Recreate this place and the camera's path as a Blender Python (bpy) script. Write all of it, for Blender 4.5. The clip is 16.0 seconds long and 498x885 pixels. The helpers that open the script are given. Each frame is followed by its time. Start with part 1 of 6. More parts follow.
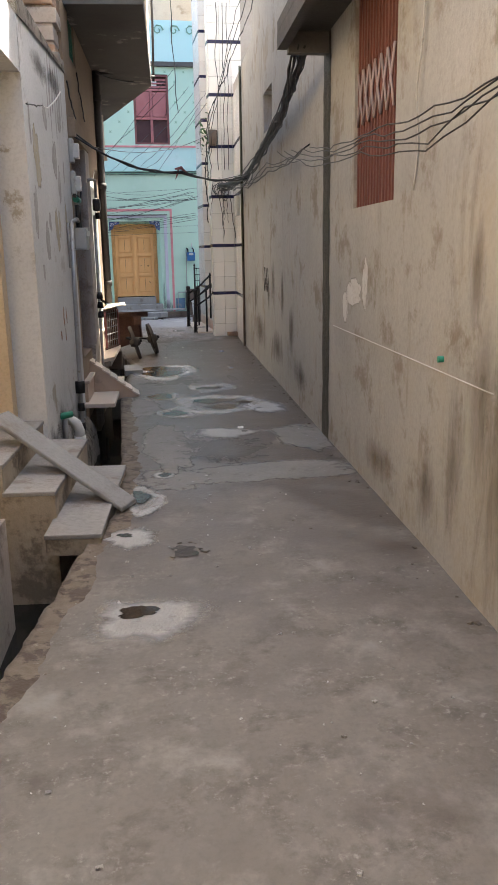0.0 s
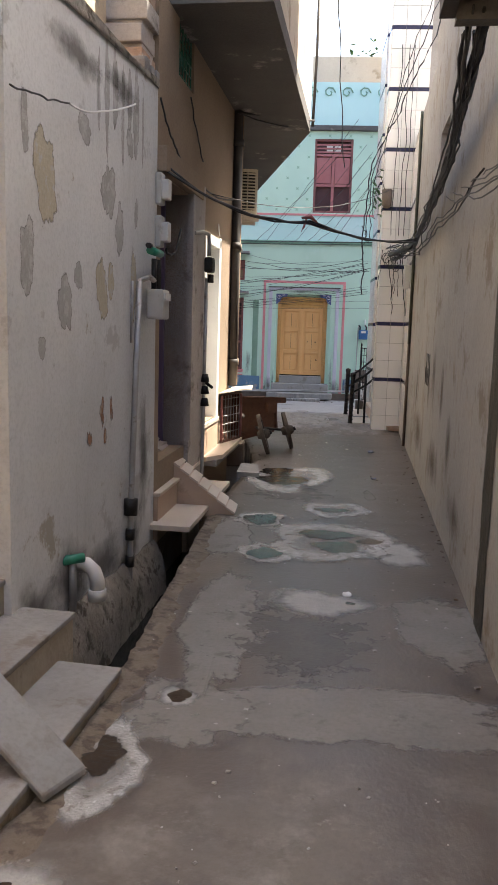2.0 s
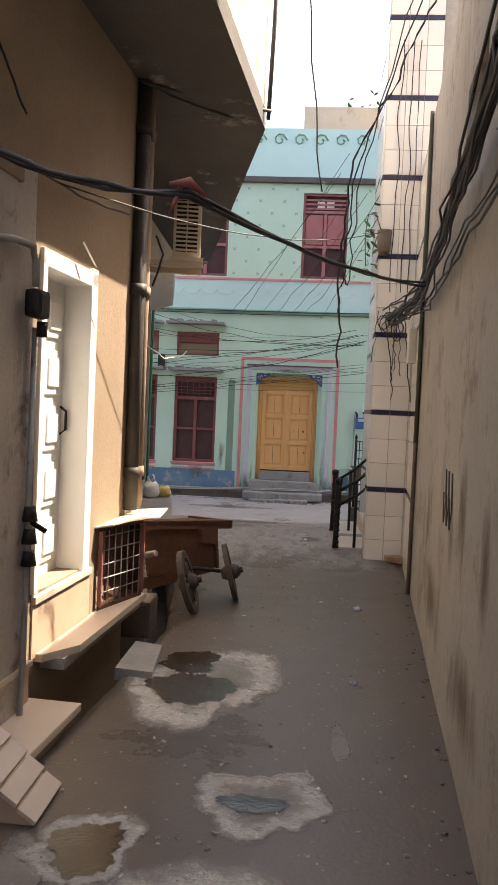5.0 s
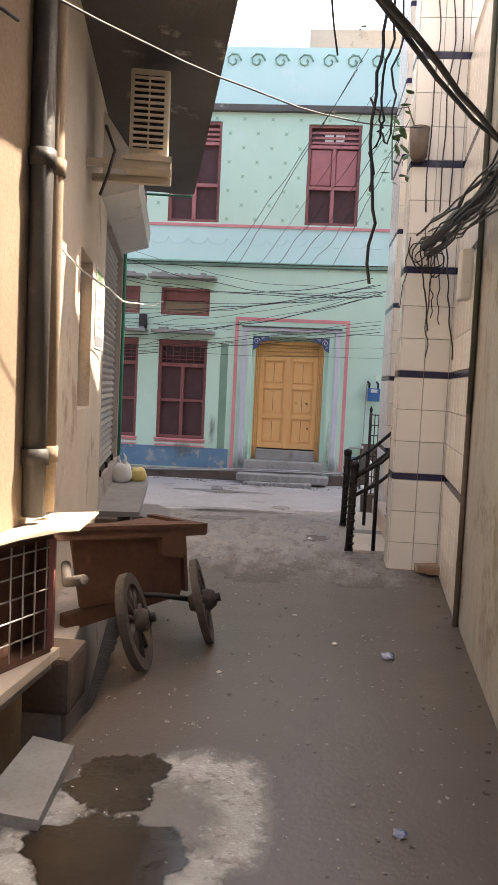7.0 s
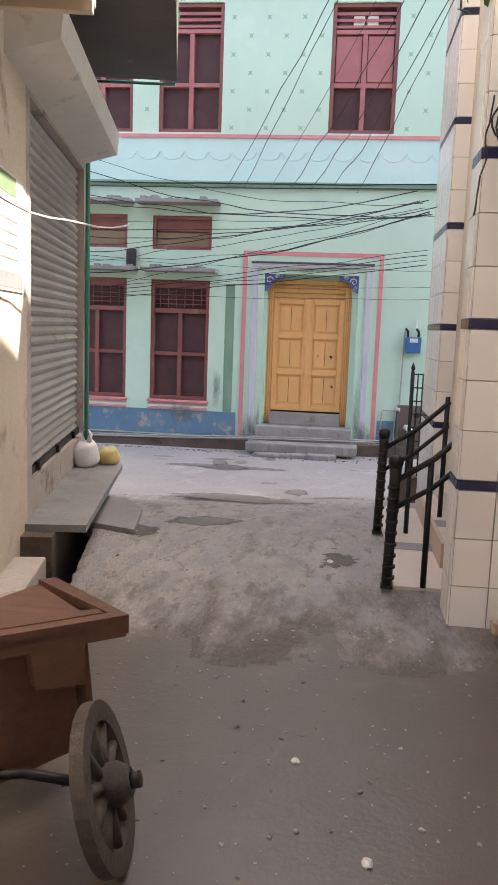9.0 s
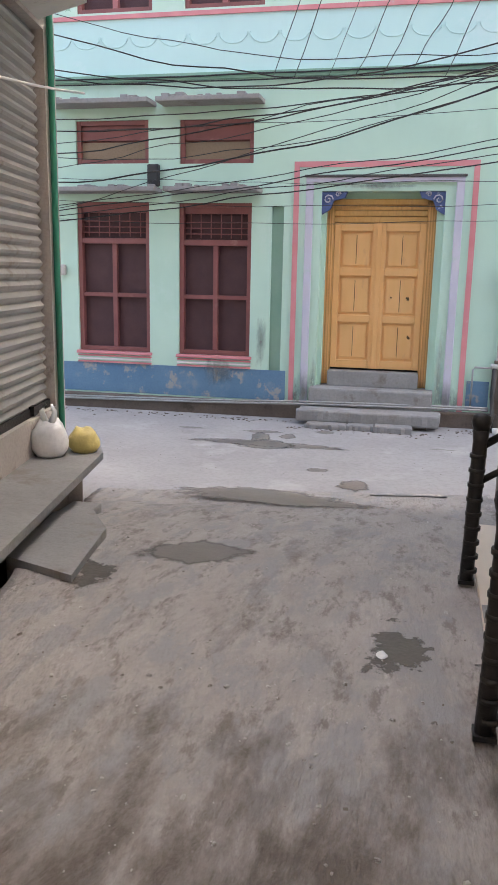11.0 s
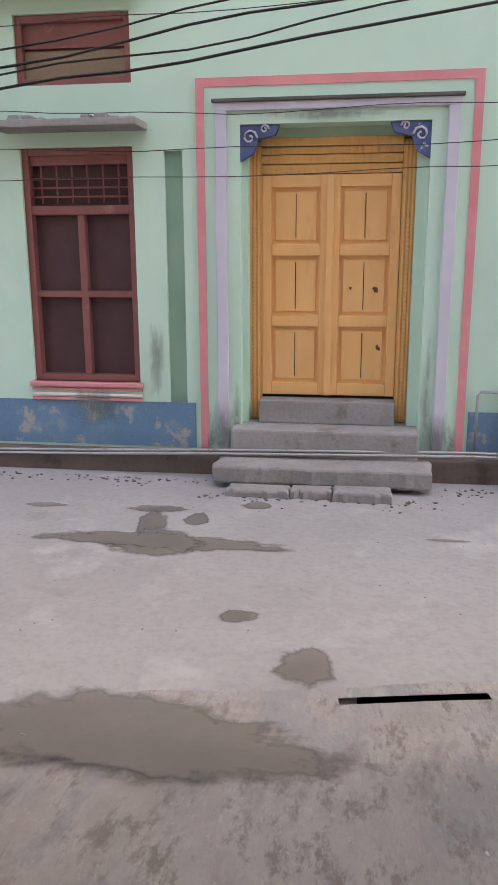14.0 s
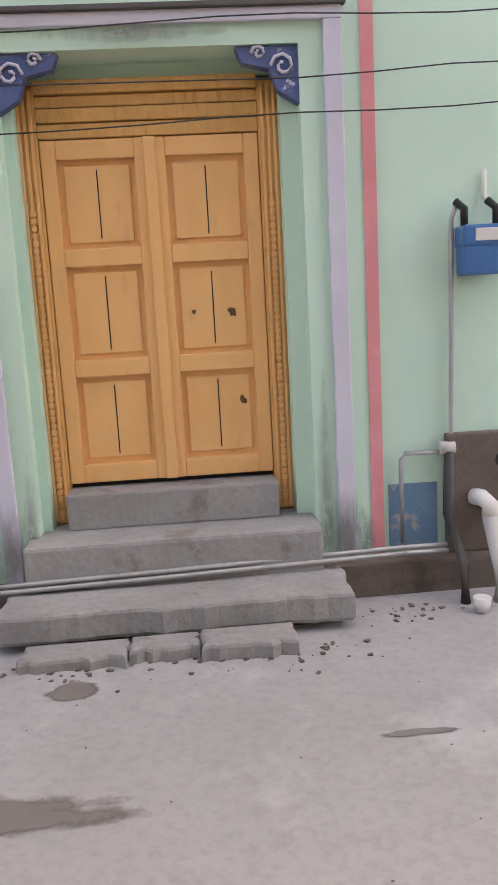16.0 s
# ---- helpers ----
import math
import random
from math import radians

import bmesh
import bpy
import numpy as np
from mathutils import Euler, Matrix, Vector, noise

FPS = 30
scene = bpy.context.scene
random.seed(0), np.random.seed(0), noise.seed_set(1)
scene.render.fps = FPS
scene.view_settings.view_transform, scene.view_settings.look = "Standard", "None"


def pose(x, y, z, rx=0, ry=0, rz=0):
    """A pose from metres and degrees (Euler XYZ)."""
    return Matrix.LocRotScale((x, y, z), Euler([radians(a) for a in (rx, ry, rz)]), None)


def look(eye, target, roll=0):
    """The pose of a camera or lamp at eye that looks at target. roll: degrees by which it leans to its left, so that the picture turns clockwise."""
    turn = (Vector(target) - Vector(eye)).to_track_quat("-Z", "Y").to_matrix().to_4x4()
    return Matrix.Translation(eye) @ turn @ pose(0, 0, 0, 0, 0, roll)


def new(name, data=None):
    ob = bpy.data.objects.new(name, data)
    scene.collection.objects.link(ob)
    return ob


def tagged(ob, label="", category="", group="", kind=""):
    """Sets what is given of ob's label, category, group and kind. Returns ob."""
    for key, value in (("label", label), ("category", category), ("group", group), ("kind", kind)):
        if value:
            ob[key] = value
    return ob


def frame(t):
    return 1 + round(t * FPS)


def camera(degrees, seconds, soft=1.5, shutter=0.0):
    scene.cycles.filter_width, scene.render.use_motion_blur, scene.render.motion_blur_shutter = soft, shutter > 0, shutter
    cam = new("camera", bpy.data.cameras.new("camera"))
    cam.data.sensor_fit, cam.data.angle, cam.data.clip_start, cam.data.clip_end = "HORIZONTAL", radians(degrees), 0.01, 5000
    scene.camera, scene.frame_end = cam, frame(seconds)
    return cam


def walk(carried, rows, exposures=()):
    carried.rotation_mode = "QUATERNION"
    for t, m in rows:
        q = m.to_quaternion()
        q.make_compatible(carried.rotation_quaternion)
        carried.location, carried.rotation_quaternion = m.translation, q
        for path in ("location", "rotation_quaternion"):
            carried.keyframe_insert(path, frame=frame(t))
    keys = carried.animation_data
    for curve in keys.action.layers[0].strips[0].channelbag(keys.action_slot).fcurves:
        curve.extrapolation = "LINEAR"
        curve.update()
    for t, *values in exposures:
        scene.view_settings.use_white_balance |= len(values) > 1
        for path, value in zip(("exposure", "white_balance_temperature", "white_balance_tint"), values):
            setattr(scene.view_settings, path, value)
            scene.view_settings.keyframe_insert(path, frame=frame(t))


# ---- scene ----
cam = camera(35.0, 16.0)
SKY, SUN = 0.14, 4.2
EXPOSURES = [(0.0, 2.28, 6420, 7), (2.0, 2.14, 6700, 10), (4.5, 1.97, 7550, 14), (7.5, 2.46, 7250, 14), (8.5, 2.58, 7250, 14), (11.0, 2.62, 7000, 11), (13.0, 2.63, 7450, 15), (14.5, 2.46, 7650, 16), (16.0, 2.58, 8000, 17)]
PATH = [
    (0, (0.149, 0.1, 1.69), (0.483, 2.014, 1.217), -1.0),
    (0.5, (0.31, 0.656, 1.711), (0.583, 2.583, 1.252), -0.0),
    (1, (0.571, 1.374, 1.689), (0.661, 3.344, 1.353), 1.2),
    (1.5, (0.783, 2.004, 1.687), (0.768, 3.977, 1.358), 1.6),
    (2, (1.008, 2.645, 1.695), (0.888, 4.619, 1.402), 1.7),
    (2.5, (1.105, 3.269, 1.688), (0.853, 5.237, 1.44), 1.9),
    (3, (1.214, 3.931, 1.699), (0.909, 5.899, 1.511), 2.4),
    (3.5, (1.247, 4.598, 1.707), (0.894, 6.562, 1.576), 2.8),
    (4, (1.368, 5.169, 1.738), (1.113, 7.151, 1.661), 2.3),
    (4.5, (1.432, 5.792, 1.79), (1.163, 7.773, 1.728), 2.8),
    (5, (1.531, 6.447, 1.776), (1.381, 8.44, 1.688), 2.5),
    (5.2, (1.553, 6.732, 1.78), (1.398, 8.724, 1.694), 2.8),
    (7.3, (1.49, 9.164, 1.626), (1.338, 11.149, 1.442), 2.6),
    (7.5, (1.498, 9.464, 1.677), (1.331, 11.445, 1.465), 2.4),
    (8, (1.475, 10.111, 1.683), (1.276, 12.089, 1.469), 2.1),
    (8.5, (1.539, 10.749, 1.679), (1.319, 12.723, 1.44), 2.1),
    (8.7, (1.537, 10.975, 1.735), (1.323, 12.947, 1.476), 2.2),
    (10.8, (1.694, 13.646, 1.603), (1.296, 15.561, 1.185), 1.0),
    (11, (1.641, 13.878, 1.604), (1.223, 15.786, 1.179), 1.1),
    (11.5, (1.586, 14.554, 1.536), (1.188, 16.454, 1.053), 0.7),
    (12, (1.518, 15.16, 1.52), (1.087, 17.044, 1.004), -0.1),
    (12.5, (1.483, 15.677, 1.485), (1.219, 17.579, 0.927), -0.4),
    (13, (1.427, 16.162, 1.534), (1.141, 18.066, 0.992), 0.1),
    (13.5, (1.373, 16.716, 1.561), (1.118, 18.626, 1.027), -0.5),
    (14, (1.344, 17.306, 1.621), (1.057, 19.228, 1.146), -0.2),
    (14.5, (1.333, 17.928, 1.59), (1.054, 19.868, 1.193), -1.1),
    (15, (1.305, 18.501, 1.517), (1.081, 20.449, 1.123), -1.2),
    (15.5, (1.205, 19.101, 1.422), (1.088, 21.068, 1.078), -1.0),
    (16, (1.173, 19.649, 1.365), (1.302, 21.612, 1.007), -3.1),
]
walk(cam, [(t, look(eye, target, roll)) for t, eye, target, roll in PATH], EXPOSURES)

# ---- world and sun ----
SUN_WAY = Vector((0.80, 0.56, 1.44)).normalized()      # towards the sun
world = bpy.data.worlds.new("sky")
scene.world = world
world.use_nodes = True
wn = world.node_tree
sky = wn.nodes.new("ShaderNodeTexSky")
sky.sky_type = "NISHITA"
sky.sun_disc = False
sky.sun_elevation = math.asin(SUN_WAY.z)
sky.sun_rotation = math.atan2(SUN_WAY.x, SUN_WAY.y)
sky.air_density, sky.dust_density, sky.ozone_density = 1.0, 4.0, 1.0
wn.links.new(sky.outputs[0], wn.nodes["Background"].inputs[0])
wn.nodes["Background"].inputs[1].default_value = SKY
sun = new("sun", bpy.data.lights.new("sun", "SUN"))
sun.data.energy, sun.data.angle, sun.data.color = SUN, radians(0.6), (1.0, 0.93, 0.82)
sun.matrix_world = look(SUN_WAY * 30, (0, 0, 0))


# ---- materials ----
def surf(name, c1, c2, scale=2.5, c3=None, lo=0.52, hi=0.62, scale2=1.2, rough=0.85, rough3=None, bump=0.25, bscale=45.0,
         streak=0.0, c4=None, metal=0.0, vary=0.0, stretch=(1, 1, 1), spec=0.5, c5=None, scale5=3.0, lo5=0.55, hi5=0.62, fleck=None, damp=None):
    """A weathered surface: two tones, patches of a third, run-down streaks of a fourth, and fine relief."""
    m = bpy.data.materials.new(name)
    m.use_nodes = True
    nt = m.node_tree
    n, l = nt.nodes, nt.links
    bsdf = n["Principled BSDF"]
    co = n.new("ShaderNodeTexCoord")
    mp = n.new("ShaderNodeMapping")
    mp.inputs["Scale"].default_value = stretch
    l.new(co.outputs["Object"], mp.inputs[0])

    def tex(sc, detail=6.0, vec=None, dist=0.0, rg=0.6):
        t = n.new("ShaderNodeTexNoise")
        t.inputs["Scale"].default_value, t.inputs["Detail"].default_value = sc, detail
        t.inputs["Roughness"].default_value, t.inputs["Distortion"].default_value = rg, dist
        l.new(vec or mp.outputs[0], t.inputs["Vector"])
        return t.outputs["Fac"]

    def span(val, a, b):
        r = n.new("ShaderNodeMapRange")
        r.inputs[1].default_value, r.inputs[2].default_value = a, b
        l.new(val, r.inputs[0])
        return r.outputs[0]

    def mix(f, a, b):
        x = n.new("ShaderNodeMix")
        x.data_type = "RGBA"
        if isinstance(f, float):
            x.inputs[0].default_value = f
        else:
            l.new(f, x.inputs[0])
        for sock, v in ((6, a), (7, b)):
            if isinstance(v, tuple):
                x.inputs[sock].default_value = (*v, 1)
            else:
                l.new(v, x.inputs[sock])
        return x.outputs[2]

    col = mix(span(tex(scale), 0.32, 0.68), c1, c2)
    grain = tex(bscale, 5.0)
    if bump > 0.1:
        gk = n.new("ShaderNodeMath")
        gk.operation = "MULTIPLY"
        gk.inputs[1].default_value = 0.45
        l.new(span(grain, 0.45, 0.8), gk.inputs[0])
        col = mix(gk.outputs[0], col, tuple(0.5 * (a + b) * 0.6 for a, b in zip(c1, c2)))
    if c5:
        col = mix(span(tex(scale5, 10.0, dist=0.08, rg=0.72), lo5, hi5), col, c5)
    if fleck:
        fl = n.new("ShaderNodeMath")
        fl.operation = "MULTIPLY"
        l.new(span(tex(26.0, 6.0, rg=0.75), 0.55, 0.68), fl.inputs[0])
        l.new(span(tex(1.9, 8.0, dist=0.1, rg=0.7), 0.44, 0.60), fl.inputs[1])
        col = mix(fl.outputs[0], col, fleck)
    rsock = None
    if c3:
        mask = span(tex(scale2, 10.0, dist=0.08, rg=0.68), lo, hi)
        col = mix(mask, col, c3)
        if rough3 is not None:
            rr = n.new("ShaderNodeMapRange")
            rr.inputs[3].default_value, rr.inputs[4].default_value = rough, rough3
            l.new(mask, rr.inputs[0])
            rsock = rr.outputs[0]
    if damp:
        # damp stretch of the lane: (colour, y from, y to)
        dcol, y0, y1 = damp
        sep = n.new("ShaderNodeSeparateXYZ")
        l.new(co.outputs["Object"], sep.inputs[0])
        up, down, both = n.new("ShaderNodeMapRange"), n.new("ShaderNodeMapRange"), n.new("ShaderNodeMath")
        up.inputs[1].default_value, up.inputs[2].default_value = y0 - 3.0, y0 + 2.0
        down.inputs[1].default_value, down.inputs[2].default_value = y1 - 1.0, y1 + 1.0
        down.inputs[3].default_value, down.inputs[4].default_value = 1.0, 0.0
        both.operation = "MULTIPLY"
        l.new(sep.outputs[1], up.inputs[0])
        l.new(sep.outputs[1], down.inputs[0])
        l.new(up.outputs[0], both.inputs[0])
        l.new(down.outputs[0], both.inputs[1])
        amt = n.new("ShaderNodeMath")
        amt.operation = "MULTIPLY_ADD"
        amt.inputs[1].default_value = 0.34
        l.new(both.outputs[0], amt.inputs[0])
        l.new(tex(1.5, 10.0, dist=0.1, rg=0.70), amt.inputs[2])
        wet = span(amt.outputs[0], 0.54, 0.72)
        col = mix(wet, col, dcol)
        rw = n.new("ShaderNodeMapRange")
        rw.inputs[3].default_value, rw.inputs[4].default_value = rough + 0.10, rough - 0.18
        l.new(wet, rw.inputs[0])
        rsock = rw.outputs[0]
    if streak:
        sm = n.new("ShaderNodeMapping")
        sm.inputs["Scale"].default_value = (3.2, 3.2, 0.5)
        l.new(co.outputs["Object"], sm.inputs[0])
        st = span(tex(1.6, 9.0, sm.outputs[0], dist=0.8, rg=0.72), 0.5, 0.75)
        k = n.new("ShaderNodeMath")
        k.operation = "MULTIPLY"
        k.inputs[1].default_value = streak
        zone = n.new("ShaderNodeMath")
        zone.operation = "MULTIPLY"
        l.new(st, zone.inputs[0])
        l.new(span(tex(0.9, 3.0), 0.46, 0.60), zone.inputs[1])
        l.new(zone.outputs[0], k.inputs[0])
        col = mix(k.outputs[0], col, c4 or tuple(0.4 * a for a in c1))
    if vary:
        oi = n.new("ShaderNodeObjectInfo")
        hv = n.new("ShaderNodeHueSaturation")
        l.new(col, hv.inputs["Color"])
        r = n.new("ShaderNodeMapRange")
        r.inputs[3].default_value, r.inputs[4].default_value = 1 - vary, 1 + vary
        l.new(oi.outputs["Random"], r.inputs[0])
        l.new(r.outputs[0], hv.inputs["Value"])
        col = hv.outputs[0]
    l.new(col, bsdf.inputs["Base Color"])
    bsdf.inputs["Metallic"].default_value = metal
    bsdf.inputs["Specular IOR Level"].default_value = spec
    if rsock:
        l.new(rsock, bsdf.inputs["Roughness"])
    else:
        r = n.new("ShaderNodeMapRange")
        r.inputs[3].default_value, r.inputs[4].default_value = max(0.02, rough - 0.08), min(1.0, rough + 0.08)
        l.new(grain, r.inputs[0])
        l.new(r.outputs[0], bsdf.inputs["Roughness"])
    if bump:
        b = n.new("ShaderNodeBump")
        b.inputs["Strength"].default_value, b.inputs["Distance"].default_value = bump, 0.02
        add = n.new("ShaderNodeMath")
        l.new(grain, add.inputs[0])
        l.new(tex(bscale * 0.2, 4.0), add.inputs[1])
        l.new(add.outputs[0], b.inputs["Height"])
        l.new(b.outputs[0], bsdf.inputs["Normal"])
    return m


def ragged(m, lo=0.70, hi=0.95, wander=0.5, scale=9.0, hollow=None, most=1.0, stretch=(1, 1, 1)):
    """Breaks up the border of a thin patch, following the 0..1 rim value stored on its points; hollow: (from, to, least) thins its middle."""
    nt = m.node_tree
    n, l = nt.nodes, nt.links
    at, co, mp, t = n.new("ShaderNodeAttribute"), n.new("ShaderNodeTexCoord"), n.new("ShaderNodeMapping"), n.new("ShaderNodeTexNoise")
    at.attribute_name = "rim"
    mp.inputs["Scale"].default_value = stretch
    l.new(co.outputs["Object"], mp.inputs[0])
    t.inputs["Scale"].default_value, t.inputs["Detail"].default_value, t.inputs["Roughness"].default_value = scale, 9.0, 0.66
    l.new(mp.outputs[0], t.inputs["Vector"])
    w = n.new("ShaderNodeMath")
    w.operation = "MULTIPLY_ADD"
    w.inputs[1].default_value = wander
    l.new(t.outputs["Fac"], w.inputs[0])
    l.new(at.outputs["Fac"], w.inputs[2])
    r = n.new("ShaderNodeMapRange")
    r.inputs[1].default_value, r.inputs[2].default_value = lo + 0.5 * wander, hi + 0.5 * wander
    r.inputs[3].default_value, r.inputs[4].default_value = most, 0.0
    l.new(w.outputs[0], r.inputs[0])
    out = r.outputs[0]
    if hollow:
        h, x = n.new("ShaderNodeMapRange"), n.new("ShaderNodeMath")
        h.inputs[1].default_value, h.inputs[2].default_value = hollow[0] + 0.5 * wander, hollow[1] + 0.5 * wander
        h.inputs[3].default_value = hollow[2]
        l.new(w.outputs[0], h.inputs[0])
        x.operation = "MULTIPLY"
        l.new(out, x.inputs[0])
        l.new(h.outputs[0], x.inputs[1])
        out = x.outputs[0]
    l.new(out, n["Principled BSDF"].inputs["Alpha"])
    return m


def glassy(name, colour, rough=0.08):
    m = bpy.data.materials.new(name)
    m.use_nodes = True
    b = m.node_tree.nodes["Principled BSDF"]
    b.inputs["Base Color"].default_value = (*colour, 1)
    b.inputs["Roughness"].default_value = rough
    return m


M = {}
M["alley"] = surf("alley_concrete", (0.160, 0.140, 0.117), (0.222, 0.199, 0.170), 1.6, (0.275, 0.253, 0.222), 0.52, 0.66, 2.3, 0.55, bump=0.15, bscale=38, c5=(0.118, 0.10, 0.082), scale5=3.8, lo5=0.50, hi5=0.64, fleck=(0.36, 0.337, 0.30), damp=((0.112, 0.090, 0.073), 5.6, 15.6))
M["street"] = surf("street_concrete", (0.30, 0.287, 0.282), (0.35, 0.338, 0.332), 1.1, (0.24, 0.228, 0.22), 0.60, 0.70, 1.0, 0.85, bump=0.12, bscale=28, c5=(0.40, 0.387, 0.38), scale5=1.6, lo5=0.55, hi5=0.70)
M["mouth"] = surf("worn_concrete", (0.315, 0.288, 0.266), (0.405, 0.375, 0.352), 3.0, stretch=(1.9, 0.75, 1), c3=(0.292, 0.283, 0.278), lo=0.50, hi=0.58, scale2=2.6, rough=0.7, bump=1.0, bscale=24, c5=(0.215, 0.192, 0.172), scale5=5.5, lo5=0.53, hi5=0.61, fleck=(0.47, 0.44, 0.41), damp=((0.112, 0.090, 0.073), 5.6, 15.6))
M["wornwood"] = surf("worn_bare_wood", (0.10, 0.05, 0.02), (0.15, 0.08, 0.03), 20.0)
M["footing"] = surf("mossy_mortar", (0.20, 0.175, 0.145), (0.30, 0.265, 0.225), 3.0, (0.075, 0.065, 0.045), 0.52, 0.62, 5.0, 0.9, bump=0.9, bscale=22, c5=(0.09, 0.07, 0.05), scale5=6.0, lo5=0.55, hi5=0.6)
M["oldcream"] = surf("dirty_cream_concrete", (0.34, 0.285, 0.215), (0.43, 0.37, 0.29), 3.0, (0.20, 0.165, 0.125), 0.52, 0.60, 4.0, 0.9, bump=0.4, bscale=25, streak=0.6, c4=(0.13, 0.105, 0.08))
M["rim"] = surf("dried_lime_crust", (0.30, 0.28, 0.25), (0.44, 0.42, 0.39), 9.0, (0.20, 0.175, 0.15), 0.50, 0.58, 14.0, 0.40, 0.10, bump=0.8, bscale=70, c5=(0.62, 0.60, 0.57), scale5=24.0, lo5=0.55, hi5=0.62)
# Pale dried rim; its pale middle and flecks also paint sky glare.
M["crust"] = ragged(surf("pale_glare_crust", (0.36, 0.345, 0.32), (0.47, 0.455, 0.43), 7.0, (0.27, 0.25, 0.225), 0.54, 0.62, 16.0, 0.20, 0.12, spec=1.0, bump=0.5, bscale=70, c5=(0.58, 0.57, 0.545), scale5=26.0, lo5=0.56, hi5=0.64), 0.80, 0.97, 0.32, 9.0, (0.42, 0.66, 0.45))
M["filmcrust"] = ragged(surf("dried_lime_film", (0.36, 0.345, 0.32), (0.46, 0.445, 0.42), 7.0, (0.28, 0.26, 0.235), 0.56, 0.64, 12.0, 0.4, 0.28, bump=0.5, bscale=60), 0.55, 0.95, 0.6, 7.0)
M["skim"] = ragged(surf("pale_cement_skim", (0.225, 0.207, 0.184), (0.28, 0.26, 0.235), 3.0, (0.175, 0.157, 0.136), 0.56, 0.64, 5.0, 0.6, bump=0.15), 0.66, 0.78, 0.95, 3.6, most=0.85)
M["speckle"] = ragged(surf("damp_speckled_concrete", (0.085, 0.071, 0.059), (0.118, 0.10, 0.084), 4.0, rough=0.42, bump=0.15), 0.42, 0.54, 2.2, 6.5, most=0.85)
M["edgemortar"] = surf("crumbled_edge_mortar", (0.155, 0.118, 0.086), (0.225, 0.185, 0.142), 6.0, (0.095, 0.072, 0.054), 0.50, 0.58, 8.0, 0.85, bump=1.0, bscale=22, c5=(0.31, 0.275, 0.225), scale5=11.0, lo5=0.60, hi5=0.66)
M["water"] = ragged(surf("muddy_water", (0.042, 0.030, 0.021), (0.058, 0.042, 0.030), 6.0, rough=0.05, bump=0.10, bscale=45), 0.86, 0.92, 0.35, 11.0)
M["drainwater"] = glassy("drain_water", (0.012, 0.013, 0.012), 0.06)
M["drain"] = surf("drain_mud", (0.028, 0.024, 0.02), (0.06, 0.052, 0.042), 4.0, (0.03, 0.05, 0.025), 0.55, 0.65, 3.0, 0.6, bump=0.6, bscale=18)
M["wallR"] = surf("bare_render", (0.355, 0.343, 0.322), (0.455, 0.442, 0.418), 0.9, (0.385, 0.345, 0.288), 0.53, 0.68, 0.9, 0.9, bump=0.25, bscale=30, streak=0.85, c4=(0.19, 0.165, 0.135), c5=(0.26, 0.228, 0.187), scale5=2.2, lo5=0.54, hi5=0.64)
M["wallL"] = surf("lime_wash", (0.565, 0.568, 0.565), (0.655, 0.658, 0.655), 1.0, (0.46, 0.455, 0.445), 0.60, 0.64, 2.3, 0.9, bump=0.12, streak=0.35, c4=(0.27, 0.26, 0.25), c5=(0.37, 0.34, 0.29), scale5=1.5, lo5=0.62, hi5=0.66)
M["cream"] = surf("cream_render", (0.58, 0.45, 0.30), (0.66, 0.54, 0.38), 1.0, (0.42, 0.36, 0.28), 0.60, 0.66, 1.5, 0.9, bump=0.15, streak=0.3, c4=(0.32, 0.26, 0.19))
M["brown"] = surf("tan_render", (0.245, 0.177, 0.118), (0.305, 0.226, 0.156), 0.9, (0.26, 0.195, 0.145), 0.58, 0.68, 1.5, 0.88, bump=0.15, streak=0.25, c4=(0.22, 0.165, 0.12))
M["sunwall"] = surf("pale_plaster", (0.58, 0.505, 0.41), (0.66, 0.59, 0.495), 1.3, (0.38, 0.30, 0.22), 0.56, 0.66, 1.7, 0.9, bump=0.2, streak=0.05, c4=(0.26, 0.20, 0.14))
M["pillar"] = surf("stained_render", (0.39, 0.345, 0.31), (0.49, 0.445, 0.405), 1.8, (0.15, 0.125, 0.105), 0.55, 0.66, 2.2, 0.88, bump=0.25, streak=0.5, c4=(0.13, 0.11, 0.095))
# Bare concrete, its tone lowered to carry the shade under the upper floor.
M["slab"] = surf("bare_slab_darkened", (0.09, 0.083, 0.077), (0.14, 0.129, 0.12), 1.0, (0.34, 0.31, 0.28), 0.60, 0.66, 1.3, 0.9, bump=0.2)
M["white"] = surf("white_paint", (0.74, 0.73, 0.70), (0.80, 0.79, 0.76), 2.0, (0.62, 0.58, 0.52), 0.64, 0.74, 2.0, 0.5, bump=0.08)
M["mint"] = surf("mint_paint", (0.475, 0.66, 0.535), (0.53, 0.72, 0.59), 0.8, (0.56, 0.72, 0.62), 0.58, 0.70, 0.9, 0.85, bump=0.06, streak=0.22, c4=(0.40, 0.52, 0.44))
M["aqua"] = surf("pale_aqua_paint", (0.50, 0.715, 0.68), (0.555, 0.765, 0.73), 0.7, (0.60, 0.76, 0.74), 0.6, 0.7, 1.0, 0.85, bump=0.06, streak=0.2, c4=(0.42, 0.58, 0.56))
M["pink"] = surf("pink_paint", (0.62, 0.22, 0.235), (0.68, 0.28, 0.29), 3.0, (0.60, 0.40, 0.38), 0.62, 0.7, 3.0, 0.8, bump=0.06)
M["lilac"] = surf("lilac_paint", (0.52, 0.50, 0.57), (0.58, 0.56, 0.63), 2.0, (0.45, 0.55, 0.50), 0.6, 0.7, 3.0, 0.85, bump=0.06, streak=0.4, c4=(0.40, 0.40, 0.42))
